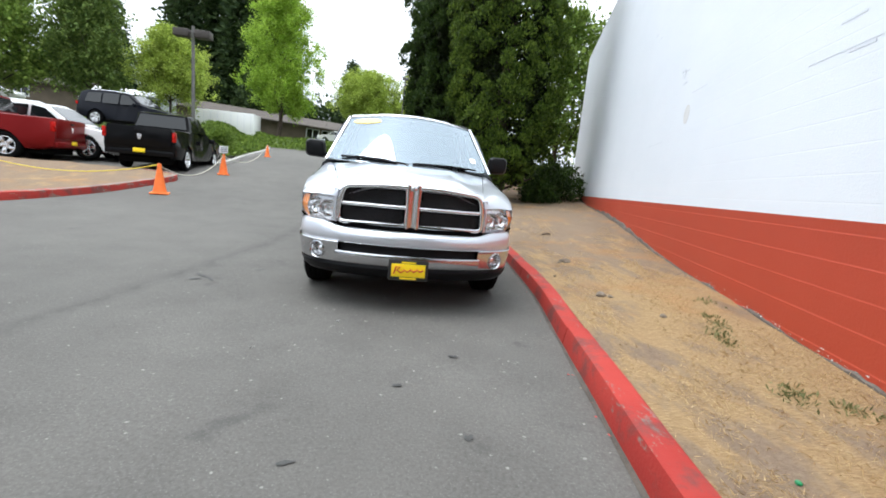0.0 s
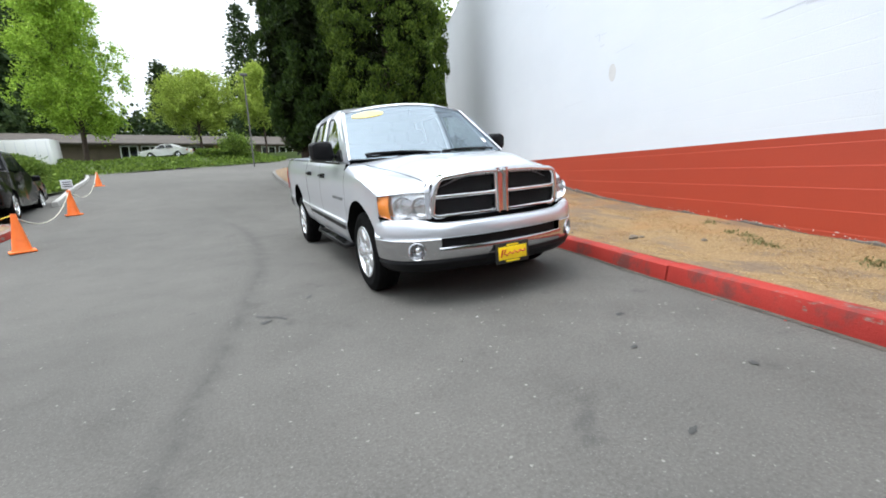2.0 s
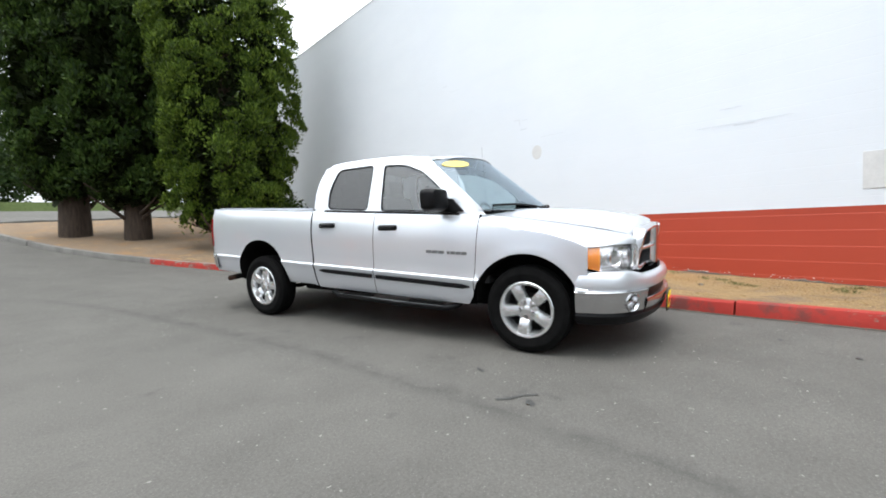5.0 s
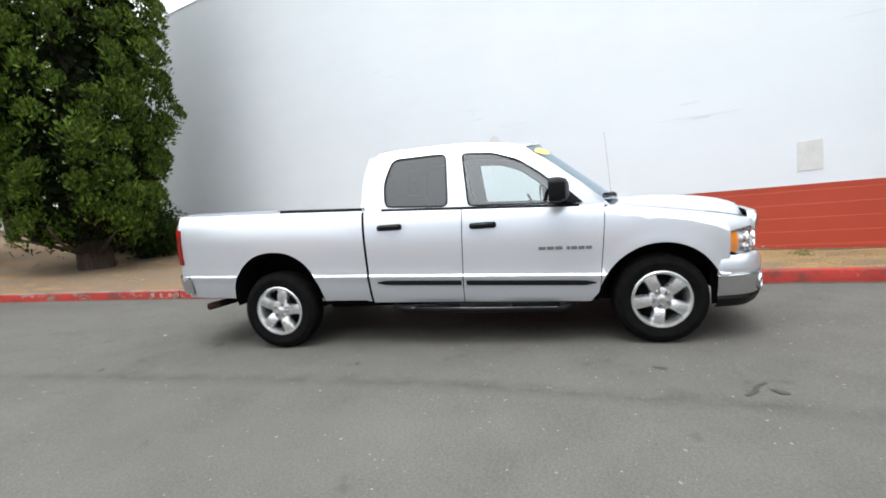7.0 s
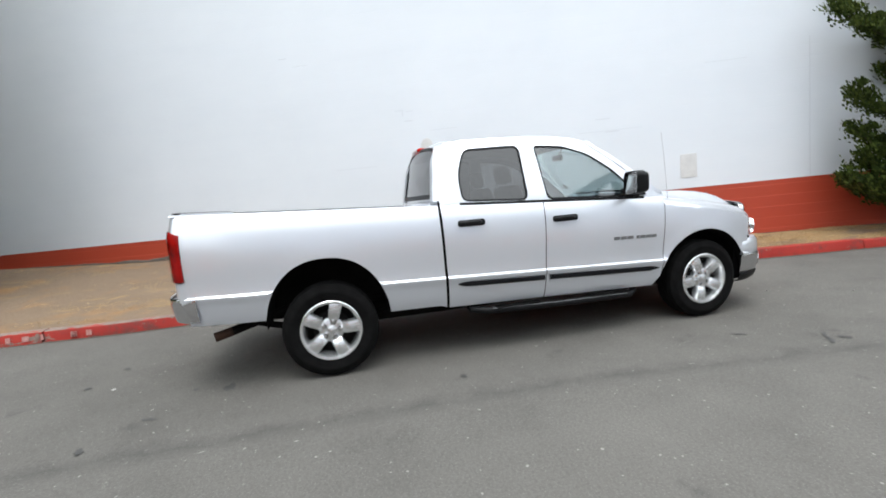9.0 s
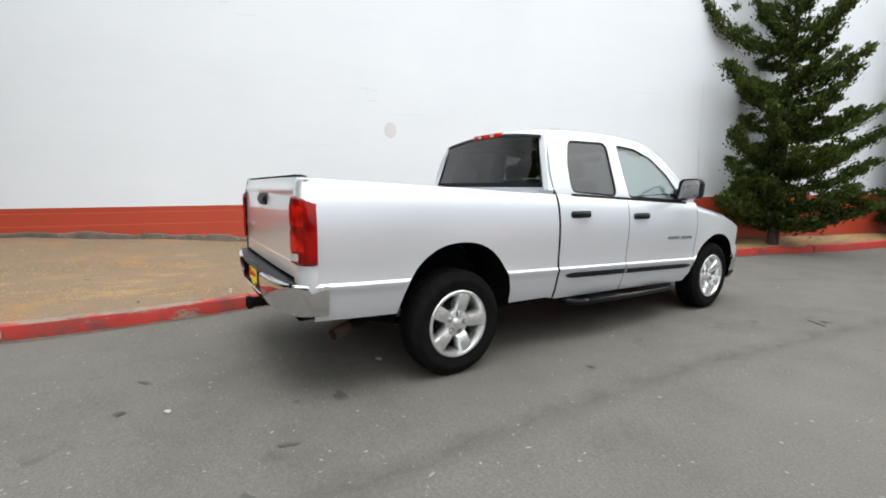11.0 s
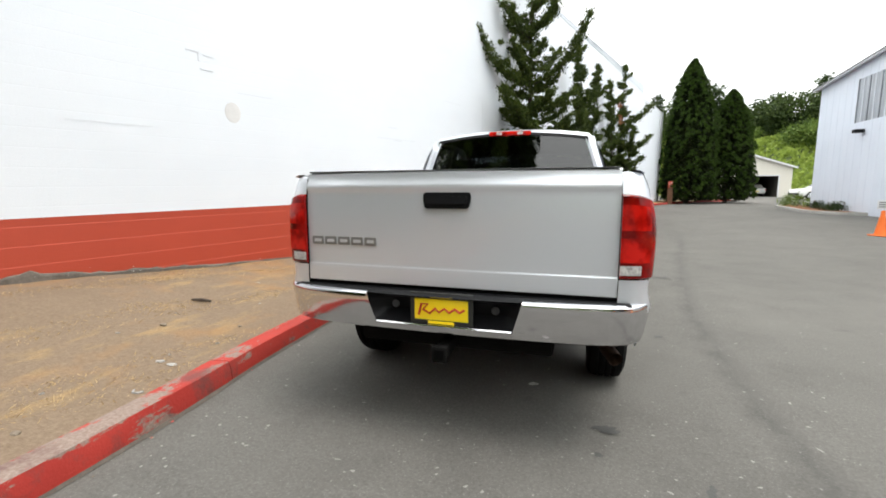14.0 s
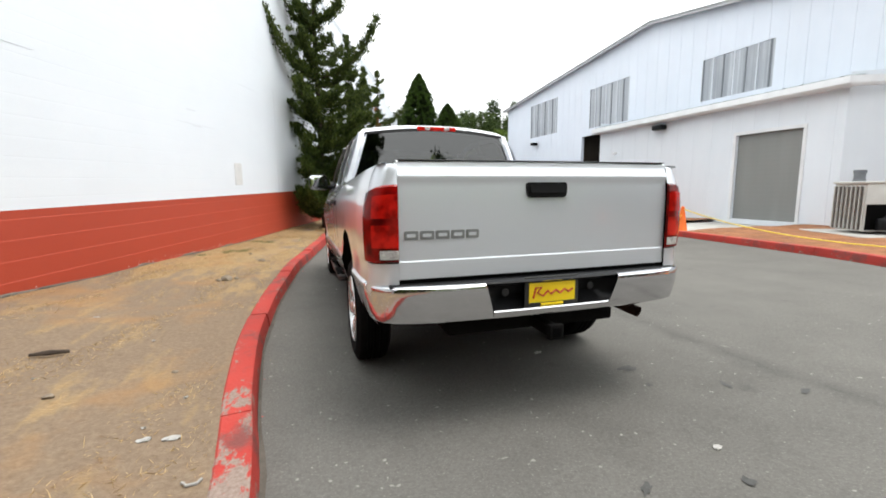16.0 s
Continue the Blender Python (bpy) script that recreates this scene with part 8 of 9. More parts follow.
def vehicle(name, x, y, z, heading, length, width, paint, profile, windows, label, wheels, category, wheel_r=0.36, tail=True, plate=True):
    """A parked vehicle from its side outline: u runs from the rear bumper forward, v is height."""
    car = tagged(empty(name, x, y, z), label, category)
    car.matrix_world = pose(x, y, z, 0, 0, heading)
    half = width / 2
    waist = 0.98

    def across(v):
        return half * (1.0 if v < waist else 1.0 - 0.22 * min(1, (v - waist) / 0.75)) * (0.94 if v < 0.42 else 1)

    outline = []
    n = len(profile)
    for i in range(n):
        a, b = profile[i], profile[(i + 1) % n]
        m = max(1, int(math.hypot(b[0] - a[0], b[1] - a[1]) / 0.15))
        outline += [(lerp(a[0], b[0], k / m), lerp(a[1], b[1], k / m)) for k in range(m)]
    cut = []
    for u, v in outline:
        for wu in wheels:
            d = math.hypot(u - wu, v - wheel_r)
            if d < wheel_r + 0.07 and v < wheel_r + 0.02:
                v = wheel_r + math.sqrt(max(0.0, (wheel_r + 0.07) ** 2 - (u - wu) ** 2)) * 0.98
        cut.append((u, v))
    bm = bmesh.new()
    rows = []
    for k, f in ((-1.0, 0.965), (-0.96, 1.0), (-0.55, 1.006), (0.0, 1.010), (0.55, 1.006), (0.96, 1.0), (1.0, 0.965)):
        cu, cv = length / 2, 0.8
        rows.append([(k * across(v), cu + (u - cu) * (f if abs(k) > 0.9 else 1), cv + (v - cv) * f) for u, v in cut])
    vs = sheet(bm, rows, closed=True)
    for row, rev in ((vs[0], False), (vs[-1], True)):
        bmesh.ops.triangle_fill(bm, edges=[bm.edges.get((row[i], row[(i + 1) % len(row)])) for i in range(len(row))], use_beauty=True, use_dissolve=False)
    bmesh.ops.recalc_face_normals(bm, faces=bm.faces)
    part("body", bm, paint, car, angle=35)
    for s in (-1, 1):
        for w in windows["side"]:
            bm = bmesh.new()
            loop = rounded(w, 0.05)
            bm.faces.new([bm.verts.new((s * (across(v) * 1.0 + 0.008), u, v)) for u, v in loop])
            bmesh.ops.triangulate(bm, faces=bm.faces)
            part("side_window", bm, GLASS_DARK, car, soft=False)
        for wu in wheels:
            wheel(car, s * (half - 0.13), wu, wheel_r, s, wheel_r, wheel_r * 0.64, 0.22, 5)
        if tail:
            bm = bmesh.new()
            tu = windows["tail"]
            box(bm, s * (half - 0.10), s * (half + 0.006), tu[0] - 0.02, tu[0] + 0.10, tu[1], tu[2], 0.02)
            part("tail_lamp", bm, RED_LENS, car)
        bm = bmesh.new()
        box(bm, s * (half - 0.30), s * (half - 0.02), length - 0.12, length - 0.01 + 0.02, 0.68, 0.84, 0.03)
        part("headlamp", bm, WHITE_LENS, car)
        bm = bmesh.new()
        mu = windows["mirror"]
        box(bm, s * half, s * (half + 0.20), mu - 0.05, mu + 0.07, 1.05, 1.22, 0.03)
        part("door_mirror", bm, paint, car)
    for w in windows["ends"]:
        (u0, v0), (u1, v1) = w
        bm = bmesh.new()
        nrm = Vector((v1 - v0, -(u1 - u0))).normalized() * windows.get("push", 0.012)
        rows = []
        for k in np.linspace(-1, 1, 7):
            rows.append([(k * (across(v) - 0.09), u + sgn, v + 0.010) for (u, v), sgn in (((u0, v0), 0.016 if u0 > length / 2 else -0.016), ((u1, v1), 0.016 if u0 > length / 2 else -0.016))])
        sheet(bm, rows)
        part("end_window", bm, GLASS_DARK, car, soft=False)
    bm = bmesh.new()
    box(bm, -half + 0.06, half - 0.06, -0.05, 0.06, 0.45, 0.62, 0.03)
    part("rear_bumper", bm, windows.get("bumper", paint), car)
    bm = bmesh.new()
    box(bm, -half + 0.06, half - 0.06, length - 0.06, length + 0.05, 0.42, 0.62, 0.03)
    part("front_bumper", bm, windows.get("bumper", paint), car)
    bm = bmesh.new()
    box(bm, -half + 0.3, half - 0.3, 0.3, length - 0.3, 0.22, 0.5)
    part("underbody", bm, UNDER, car)
    if "gate" in windows:
        bm = bmesh.new()
        box(bm, -half + 0.13, half - 0.13, -0.022, 0.04, 0.72, 1.30, 0.02)
        gate = part("tailgate", bm, paint, car)
        bm = bmesh.new()
        box(bm, -0.12, 0.12, -0.034, -0.020, 1.16, 1.23, 0.01)
        part("gate_handle", bm, BLACK_TRIM, gate)
        bm = bmesh.new()
        prism(bm, rounded([(-0.07, 1.09), (0.07, 1.09), (0.045, 0.96), (0.0, 0.92), (-0.045, 0.96)], 0.02), 0.0, 0.010, lambda u, v, d: (u, -0.022 - d, v))
        part("badge", bm, SATIN_CHROME, gate)
    if "rails" in windows:
        for s in (-1, 1):
            bm = bmesh.new()
            v = windows["rails"]
            tube(bm, [(s * half * 0.70, 0.55, v), (s * half * 0.70, 0.70, v + 0.06), (s * half * 0.70, 1.6, v + 0.08), (s * half * 0.70, 2.40, v + 0.06), (s * half * 0.70, 2.55, v)], 0.018, 6)
            part("roof_rail", bm, SATIN_CHROME, car)
    if plate:
        bm = bmesh.new()
        box(bm, -0.16, 0.16, -0.075, -0.058, 0.54, 0.66, 0.003)
        part("rear_plate", bm, PLATE_YELLOW, car)
    return car


GLASS_DARK = material("dark_car_glass", (0.006, 0.007, 0.008), 0.05, 0.0, 0.0, 0.5)
PICKUP_SIDE = [(0.05, 0.48), (0.0, 0.75), (0.02, 1.32), (1.75, 1.32), (1.80, 1.36), (1.95, 1.86), (2.3, 1.90), (3.3, 1.88), (4.05, 1.32), (4.3, 1.24), (5.45, 1.12), (5.62, 0.95), (5.66, 0.45), (5.3, 0.34), (0.4, 0.36)]
PICKUP_WIN = {"side": [[(2.05, 1.36), (2.85, 1.36), (2.85, 1.80), (2.10, 1.80)], [(2.95, 1.36), (3.88, 1.36), (3.35, 1.80), (2.95, 1.80)]], "ends": [((1.80, 1.40), (1.93, 1.80)), ((4.0, 1.36), (3.38, 1.82))], "tail": (0.0, 0.92, 1.22), "mirror": 3.75, "gate": True}
SUV_SIDE = [(0.06, 0.42), (0.0, 0.70), (0.06, 1.08), (0.18, 1.62), (0.45, 1.73), (1.6, 1.76), (2.6, 1.70), (3.35, 1.18), (3.6, 1.12), (4.62, 0.96), (4.78, 0.75), (4.80, 0.42), (4.4, 0.30), (0.4, 0.32)]
SUV_WIN = {"side": [[(0.45, 1.14), (1.25, 1.12), (1.25, 1.62), (0.55, 1.60)], [(1.33, 1.12), (2.15, 1.12), (2.15, 1.64), (1.33, 1.64)], [(2.23, 1.12), (3.15, 1.14), (2.62, 1.58), (2.23, 1.64)]], "ends": [((0.08, 1.16), (0.17, 1.58)), ((3.30, 1.22), (2.68, 1.66))], "tail": (0.02, 0.95, 1.12), "mirror": 3.05, "bumper": BLACK_TRIM, "rails": 1.70}
SEDAN_SIDE = [(0.06, 0.38), (0.0, 0.62), (0.05, 0.95), (0.8, 1.02), (1.45, 1.40), (2.5, 1.42), (3.3, 0.98), (4.3, 0.84), (4.55, 0.66), (4.58, 0.36), (4.2, 0.26), (0.4, 0.28)]
SEDAN_WIN = {"side": [[(1.25, 1.02), (2.05, 1.01), (2.05, 1.34), (1.55, 1.34)], [(2.12, 1.01), (3.02, 1.0), (2.50, 1.34), (2.12, 1.34)]], "ends": [((0.90, 1.06), (1.42, 1.36)), ((3.22, 1.03), (2.58, 1.38))], "tail": (0.0, 0.68, 0.84), "mirror": 2.9}


def parked(name, rx, ry, heading, *rest, lift=0.0, axle=1.1):
    """Places a vehicle by the middle of its rear axle."""
    a = radians(heading)
    x, y = rx + math.sin(a) * axle, ry - math.cos(a) * axle
    return vehicle(name, x, y, land(rx, ry) + lift, heading, *rest)


parked("parked_pickup", -8.05, 11.35, 7, 5.7, 1.98, BLACK_PAINT, PICKUP_SIDE, PICKUP_WIN, "black pickup truck parked tail-on beside the drive", (1.25, 4.70), "pickup truck", 0.40, axle=1.25)
parked("parked_pickup", -11.70, 10.95, 99, 5.7, 1.98, RED_PAINT, PICKUP_SIDE, PICKUP_WIN, "dark red pickup truck parked at the dry island", (1.25, 4.70), "pickup truck", 0.40, axle=1.25)
parked("parked_off_roader", -13.5, 12.6, -85, 4.8, 1.9, WHITE_PAINT, SUV_SIDE, SUV_WIN, "white off-road car parked between the pickups", (0.95, 3.85), "car", 0.40, axle=0.95)
parked("parked_suv", -15.5, 21.7, -96, 4.8, 1.92, NAVY_PAINT, SUV_SIDE, SUV_WIN, "black sport utility car parked up the slope", (0.95, 3.85), "car", 0.37, lift=0.90, axle=0.95)
parked("parked_car", -33.0, 34.0, -80, 4.6, 1.8, WHITE_PAINT, SEDAN_SIDE, SEDAN_WIN, "white saloon car parked under the trees", (0.95, 3.65), "car", 0.32, lift=1.6, axle=0.95)
parked("parked_car", -5.6, 51.0, 75, 4.6, 1.8, WHITE_PAINT, SEDAN_SIDE, SEDAN_WIN, "white saloon car parked by the low building", (0.95, 3.65), "car", 0.32, lift=1.15, axle=0.95)
parked("parked_suv", -23.6, -42.0, -85, 4.8, 1.92, WHITE_PAINT, SUV_SIDE, SUV_WIN, "white sport utility car parked past the workshop corner", (0.95, 3.85), "car", 0.37, axle=0.95)
parked("parked_car", -20.5, -53.4, 176, 4.6, 1.8, WHITE_PAINT, SEDAN_SIDE, SEDAN_WIN, "white car standing inside the open garage", (0.95, 3.85), "car", 0.37, lift=0.0, axle=0.95)

# ---- banks and the low building over the road ----
def bank(name, front, depth, rise, label, leaf, density, seed):
    """A planted slope: earth with a skin of leaves."""
    path = curve_points(front, 0.5)
    outs = normals_of(path, -1)
    bm = bmesh.new()
    rows, pts = [], []
    for p, n in zip(path, outs):
        row = []
        for k in range(9):
            u = k / 8
            x, y = p.x + n.x * depth * u, p.y + n.y * depth * u
            h = land(p.x, p.y) + 0.05 + rise * smooth(0, 0.75, u) + 0.12 * noise.noise((x * 0.5, y * 0.5, seed))
            row.append((x, y, h))
        rows.append(row)
    sheet(bm, rows)
    bmesh.ops.recalc_face_normals(bm, faces=bm.faces)
    b = tagged(part(name, bm, FIELD, angle=80), label, "bank", kind="structure")
    grid = np.array(rows)
    n, m = grid.shape[:2]
    i, j = rng.uniform(0, n - 1.001, density), rng.uniform(0, m - 1.001, density)
    a, c = i.astype(int), j.astype(int)
    fi, fj = (i - a)[:, None], (j - c)[:, None]
    p = (grid[a, c] * (1 - fi) + grid[a + 1, c] * fi) * (1 - fj) + (grid[a, c + 1] * (1 - fi) + grid[a + 1, c + 1] * fi) * fj
    p[:, 2] += rng.uniform(0, 0.28, density) * (0.6 + 0.6 * np.sin(p[:, 0] * 1.3) * np.sin(p[:, 1] * 1.1))
    v, f = leaves(p, np.tile([0.0, -0.3, 0.8], (density, 1)), 0.20, 0.7, 0.7)
    tagged(arrays(name + "_leaves", v, f, leaf), "green ground-cover leaves over the bank", "ground cover", kind="stuff")
    return b


bank("far_bank", [(-34, 33.5), (-22, 34.5), (-11.0, 35.2), (-4.0, 36.0), (1.0, 36.6), (3.2, 38.5), (4.0, 44.0)], 7.5, 1.0, "green planted bank across the far road", HEDGE_LEAF, 26000, 3.0)
bank("left_bank", [(-11.5, 17.8), (-9.0, 17.4), (-8.35, 19.5), (-8.7, 23.0), (-9.4, 28.0), (-10.3, 32.0), (-13.0, 33.0)], 3.6, 1.05, "green planted bank beside the drive", HEDGE_LEAF, 16000, 8.0)
left_kerb_path = curve_points([(-7.0, 14.4), (-7.4, 17.0), (-8.0, 20.5), (-8.4, 23.5), (-9.1, 28.5), (-10.0, 33.0)], 0.4)
left_kerb = tagged(empty("left_kerb", 0, 0, 0), "grey concrete kerb along the planted bank", "kerb", kind="structure")
lk = normals_of(left_kerb_path, -1)
for i in range(0, len(left_kerb_path) - 1, 10):
    kerb_length(left_kerb_path, lk, i, min(i + 10, len(left_kerb_path) - 1), CONCRETE, left_kerb)
shrub(-0.6, 40.0, 3.35, 2.6, 1.6, HEDGE_LEAF, "clipped round green shrub on the bank", n=160, size=0.16)
shrub(-9.6, 20.8, 1.7, 1.6, 0.9, HEDGE_LEAF, "rough green shrub beside the drive", n=160, size=0.10)
shrub(-10.4, 18.6, 1.5, 1.5, 1.1, WOOD_LIGHT, "bushy shrub behind the black pickup", n=160, size=0.10)

ROOF_BROWN = grainy("brown_shingle", (0.05, 0.042, 0.036), (0.095, 0.08, 0.068), 1.0, 14, 0.9, 0.5)
WALL_DIM = grainy("brown_cladding", (0.06, 0.045, 0.035), (0.11, 0.085, 0.062), 0.7, 20, 0.85, 0.2)
low_house = tagged(empty("low_building", -20, 60, 3.2), "long low building with a brown shingle roof and white windows", "building")
bm = bmesh.new()
box(bm, -32, 28, 0, 9, -0.5, 2.5)
part("wall", bm, WALL_DIM, low_house, soft=False)
bm = bmesh.new()
sheet(bm, [[(x, -0.9, 2.35), (x, 4.5, 3.75), (x, 10, 2.35)] for x in (-33, 29)])
sheet(bm, [[(x, -0.9, 2.20), (x, -0.9, 2.38)] for x in (-33, 29)])
part("roof", bm, ROOF_BROWN, low_house, soft=False)
low_house.matrix_world = pose(-20, 60, 4.0, 0, 3.2, 0)
for x in (-28, -20.5, -17.5, 8.5, 10.6, 15.5, 24.0, 26.2):
    bm = bmesh.new()
    box(bm, x - 0.9, x + 0.9, -0.06, 0.02, 0.3, 2.1, 0.01)
    w = part("window", bm, TRIM_WHITE, low_house, soft=False)
    for dx in (-0.42, 0.42):
        bm = bmesh.new()
        box(bm, x + dx - 0.36, x + dx + 0.36, -0.085, -0.05, 0.42, 2.0)
        part("pane", bm, GLASS_DARK, w, soft=False)
TAN = grainy("tan_stucco", (0.30, 0.16, 0.08), (0.42, 0.24, 0.13), 1, 20, 0.9, 0.2)
bm = bmesh.new()
box(bm, 17.5, 19.2, -0.10, 0.0, -0.3, 2.2)
part("tan_panel", bm, TAN, low_house, soft=False)
box_store = tagged(empty("storage_container", -16.0, 41.0, 3.15), "white box container above the far bank", "container")
bm = bmesh.new()
box(bm, -2.6, 2.6, -1.2, 1.2, -0.3, 1.85, 0.05)
part("box", bm, WHITE_PAINT, box_store)
for k in range(9):
    bm = bmesh.new()
    box(bm, -2.45 + 0.6 * k, -2.40 + 0.6 * k, -1.225, -1.198, 0.10, 1.7)
    part("rib", bm, TRIM_WHITE, box_store, soft=False)
fence = tagged(empty("glazed_shed", -24.5, 42.0, 3.5), "pale glazed shed beside the container", "shed")
bm = bmesh.new()
box(bm, -3.5, 2.6, -1.0, 1.6, 0.0, 2.2, 0.03)
part("wall", bm, make_siding("pale_shed", (0.5, 0.52, 0.54)), fence)
for k in range(5):
    bm = bmesh.new()
    box(bm, 0.0 + 0.5 * k, 0.36 + 0.5 * k, -1.03, -0.99, 0.5, 1.9)
    part("pane", bm, GLASS_DARK, fence, soft=False)
bm = bmesh.new()
sheet(bm, [[(x, -1.4, 2.15), (x, 0.3, 2.75), (x, 2.0, 2.15)] for x in (-3.9, 3.0)])
part("roof", bm, TRIM_WHITE, fence, soft=False)

# lamp posts
POST = grainy("grey_galvanised_post", (0.09, 0.085, 0.08), (0.15, 0.145, 0.135), 2, 60, 0.6, 0.2, 0.3)
LAMP_BROWN = grainy("dark_brown_metal", (0.03, 0.024, 0.02), (0.05, 0.04, 0.034), 3, 60, 0.6, 0.1)
lamp = tagged(empty("street_lamp", -14.4, 29.4, 1.6), "tall lamp post with twin square heads", "street lamp")
bm = bmesh.new()
tube(bm, [(0, 0, -0.3), (0, 0, 7.9)], 0.13, 10, taper=[1, 0.8])
part("pole", bm, POST, lamp)
for s in (-1, 1):
    bm = bmesh.new()
    box(bm, s * 0.20, s * 1.20, -0.35, 0.35, 7.15, 7.65, 0.04)
    tube(bm, [(0, 0, 7.5), (s * 0.3, 0, 7.5)], 0.05, 6)
    part("lamp_head", bm, LAMP_BROWN, lamp)
pole = tagged(empty("utility_pole", 0.2, 32.2, 1.75), "thin leaning grey pole beside the far road", "pole")
pole.matrix_world = pose(0.2, 32.2, 1.75, 0, 2.0, 0)
bm = bmesh.new()
tube(bm, [(0, 0, -0.3), (0, 0, 6.6)], 0.06, 10, taper=[1, 0.75])
part("shaft", bm, POST, pole)
bm = bmesh.new()
box(bm, -0.25, 0.25, -0.12, 0.12, 6.5, 6.68, 0.03)
part("lamp_head", bm, POST, pole)

# ---- marks on the asphalt ----
STAIN = grainy("oil_stain", (0.030, 0.030, 0.029), (0.065, 0.064, 0.061), 8, 60, 0.75, 0.3)


def blot(x, y, w, h, turn, mat=STAIN, name="oil_stain", label="dark oil stain on the asphalt"):
    bm = bmesh.new()
    c, s = math.cos(radians(turn)), math.sin(radians(turn))
    loop = []
    for k in range(18):
        a = k * math.tau / 18
        r = 1 + 0.75 * noise.noise((math.cos(a) * 1.9 + x * 3, math.sin(a) * 1.9 + y * 3, 0.5))
        u, v = math.cos(a) * r * w / 2, math.sin(a) * r * h / 2
        px, py = x + c * u - s * v, y + s * u + c * v
        loop.append(bm.verts.new((px, py, land(px, py) + 0.012 * noise.noise((px * 0.35, py * 0.35, 4.0)) + 0.005)))
    bm.faces.new(loop)
    return tagged(part(name, bm, mat, soft=False), label, "stain", kind="structure")


for x, y, w, h, t in ((-0.84, 4.42, 0.13, 0.08, 10), (-0.79, 4.69, 0.04, 0.035, 0), (-0.02, 5.51, 0.09, 0.045, 30), (-0.46, 5.62, 0.07, 0.05, 60), (-0.09, -2.34, 0.055, 0.03, 20), (0.24, -2.82, 0.05, 0.035, 80), (-0.54, -3.01, 0.06, 0.035, 20), (-1.53, 0.17, 0.10, 0.05, 50), (-1.96, -0.39, 0.12, 0.05, 30), (-1.39, 2.61, 0.07, 0.05, 0), (-1.6, 5.1, 0.08, 0.05, 20), (-1.25, 4.85, 0.10, 0.04, 70), (0.3, -1.9, 0.07, 0.04, 0)):
    blot(x, y, w, h, t)


def strip(points, width, mat, name, label):
    bm = bmesh.new()
    pts = curve_points(points, 0.12)
    rows = []
    for p, n in zip(pts, normals_of(pts)):
        w = width * (0.7 + 0.6 * noise.noise((p.x * 2, p.y * 2, 9)))
        row = []
        for k in (-0.5, 0.5):
            x, y = p.x + n.x * w * k, p.y + n.y * w * k
            row.append((x, y, land(x, y) + 0.012 * noise.noise((x * 0.35, y * 0.35, 4.0)) + 0.0045))
        rows.append(row)
    sheet(bm, rows)
    bmesh.ops.recalc_face_normals(bm, faces=bm.faces)
    return tagged(part(name, bm, mat), label, "crack", kind="structure")


strip([(-1.80, -0.39), (-1.86, -0.31), (-1.96, -0.25), (-2.02, -0.18)], 0.035, STAIN, "asphalt_crack", "short dark crack in the asphalt")

# ---- straw, weeds, stones and litter on the verge ----
grid = np.array(verge_rows)
ys = grid[:, 0, 1]
near = np.where((ys > -6.5) & (ys < 11.0))[0]
STRAW = make_leaves("dry_straw", (0.235, 0.138, 0.062), (0.395, 0.268, 0.128), (0.55, 0.412, 0.228), 0.8)
WEED = make_leaves("green_weed", (0.07, 0.085, 0.03), (0.14, 0.155, 0.06), (0.24, 0.24, 0.11))


def verge_points(n):
    i, j = rng.uniform(near[0], near[-1] - 1.01, n), rng.uniform(0.5, grid.shape[1] - 1.5, n)
    a, c = i.astype(int), j.astype(int)
    fi, fj = (i - a)[:, None], (j - c)[:, None]
    return (grid[a, c] * (1 - fi) + grid[a + 1, c] * fi) * (1 - fj) + (grid[a, c + 1] * (1 - fi) + grid[a + 1, c + 1] * fi) * fj


def verge_z(x, y):
    k = int(np.argmin(np.abs(ys - y)))
    return float(np.interp(x, grid[k, :, 0], grid[k, :, 2]))


p = verge_points(170000)
patchy = np.array([0.65 * noise.noise(((x - 0.325 * y) * 1.5, y * 0.55, 5.0)) + 0.5 * noise.noise(((x - 0.325 * y) * 4.0, y * 1.4, 9.0)) for x, y, z in p])
keep = patchy + np.interp(p[:, 1], [-4, -1, 1, 4, 8], [0.20, 0.12, -0.02, -0.14, -0.16]) + rng.normal(0, 0.10, len(p)) > 0.08
p = p[keep]
lie = np.stack([rng.normal(0, 1, len(p)), rng.normal(0, 1, len(p)), rng.uniform(0.02, 0.35, len(p))], 1)
v, f = leaves(p - np.array([0, 0, 0.004]), lie, 0.038, 0.09, 0.2)
tagged(arrays("dry_grass", v, f, STRAW), "flattened dry straw in patches on the verge", "grass", kind="stuff")
spots = [(2.4, -1.72), (2.0, -2.7), (2.22, -2.82), (2.55, -1.5), (2.9, -0.9), (2.47, -1.62), (2.36, -1.86), (2.1, -2.62), (2.32, -2.9), (2.62, -1.3)]
c = np.concatenate([np.array([[x, y, verge_z(x, y)]] * 70) + rng.normal(0, 1, (70, 3)) * np.array([0.045, 0.05, 0.0]) for x, y in spots])
v, f = leaves(c, np.tile([0.0, 0.0, 0.8], (len(c), 1)), 0.035, 0.25, 0.9)
tagged(arrays("green_weeds", v, f, WEED), "small green weeds in the dry verge", "weeds", kind="stuff")

STONE = grainy("brown_stone", (0.10, 0.08, 0.06), (0.26, 0.21, 0.16), 8, 60, 0.95, 0.6)
PAPER = grainy("dirty_paper", (0.26, 0.25, 0.235), (0.40, 0.39, 0.37), 6, 60, 0.8, 0.2)


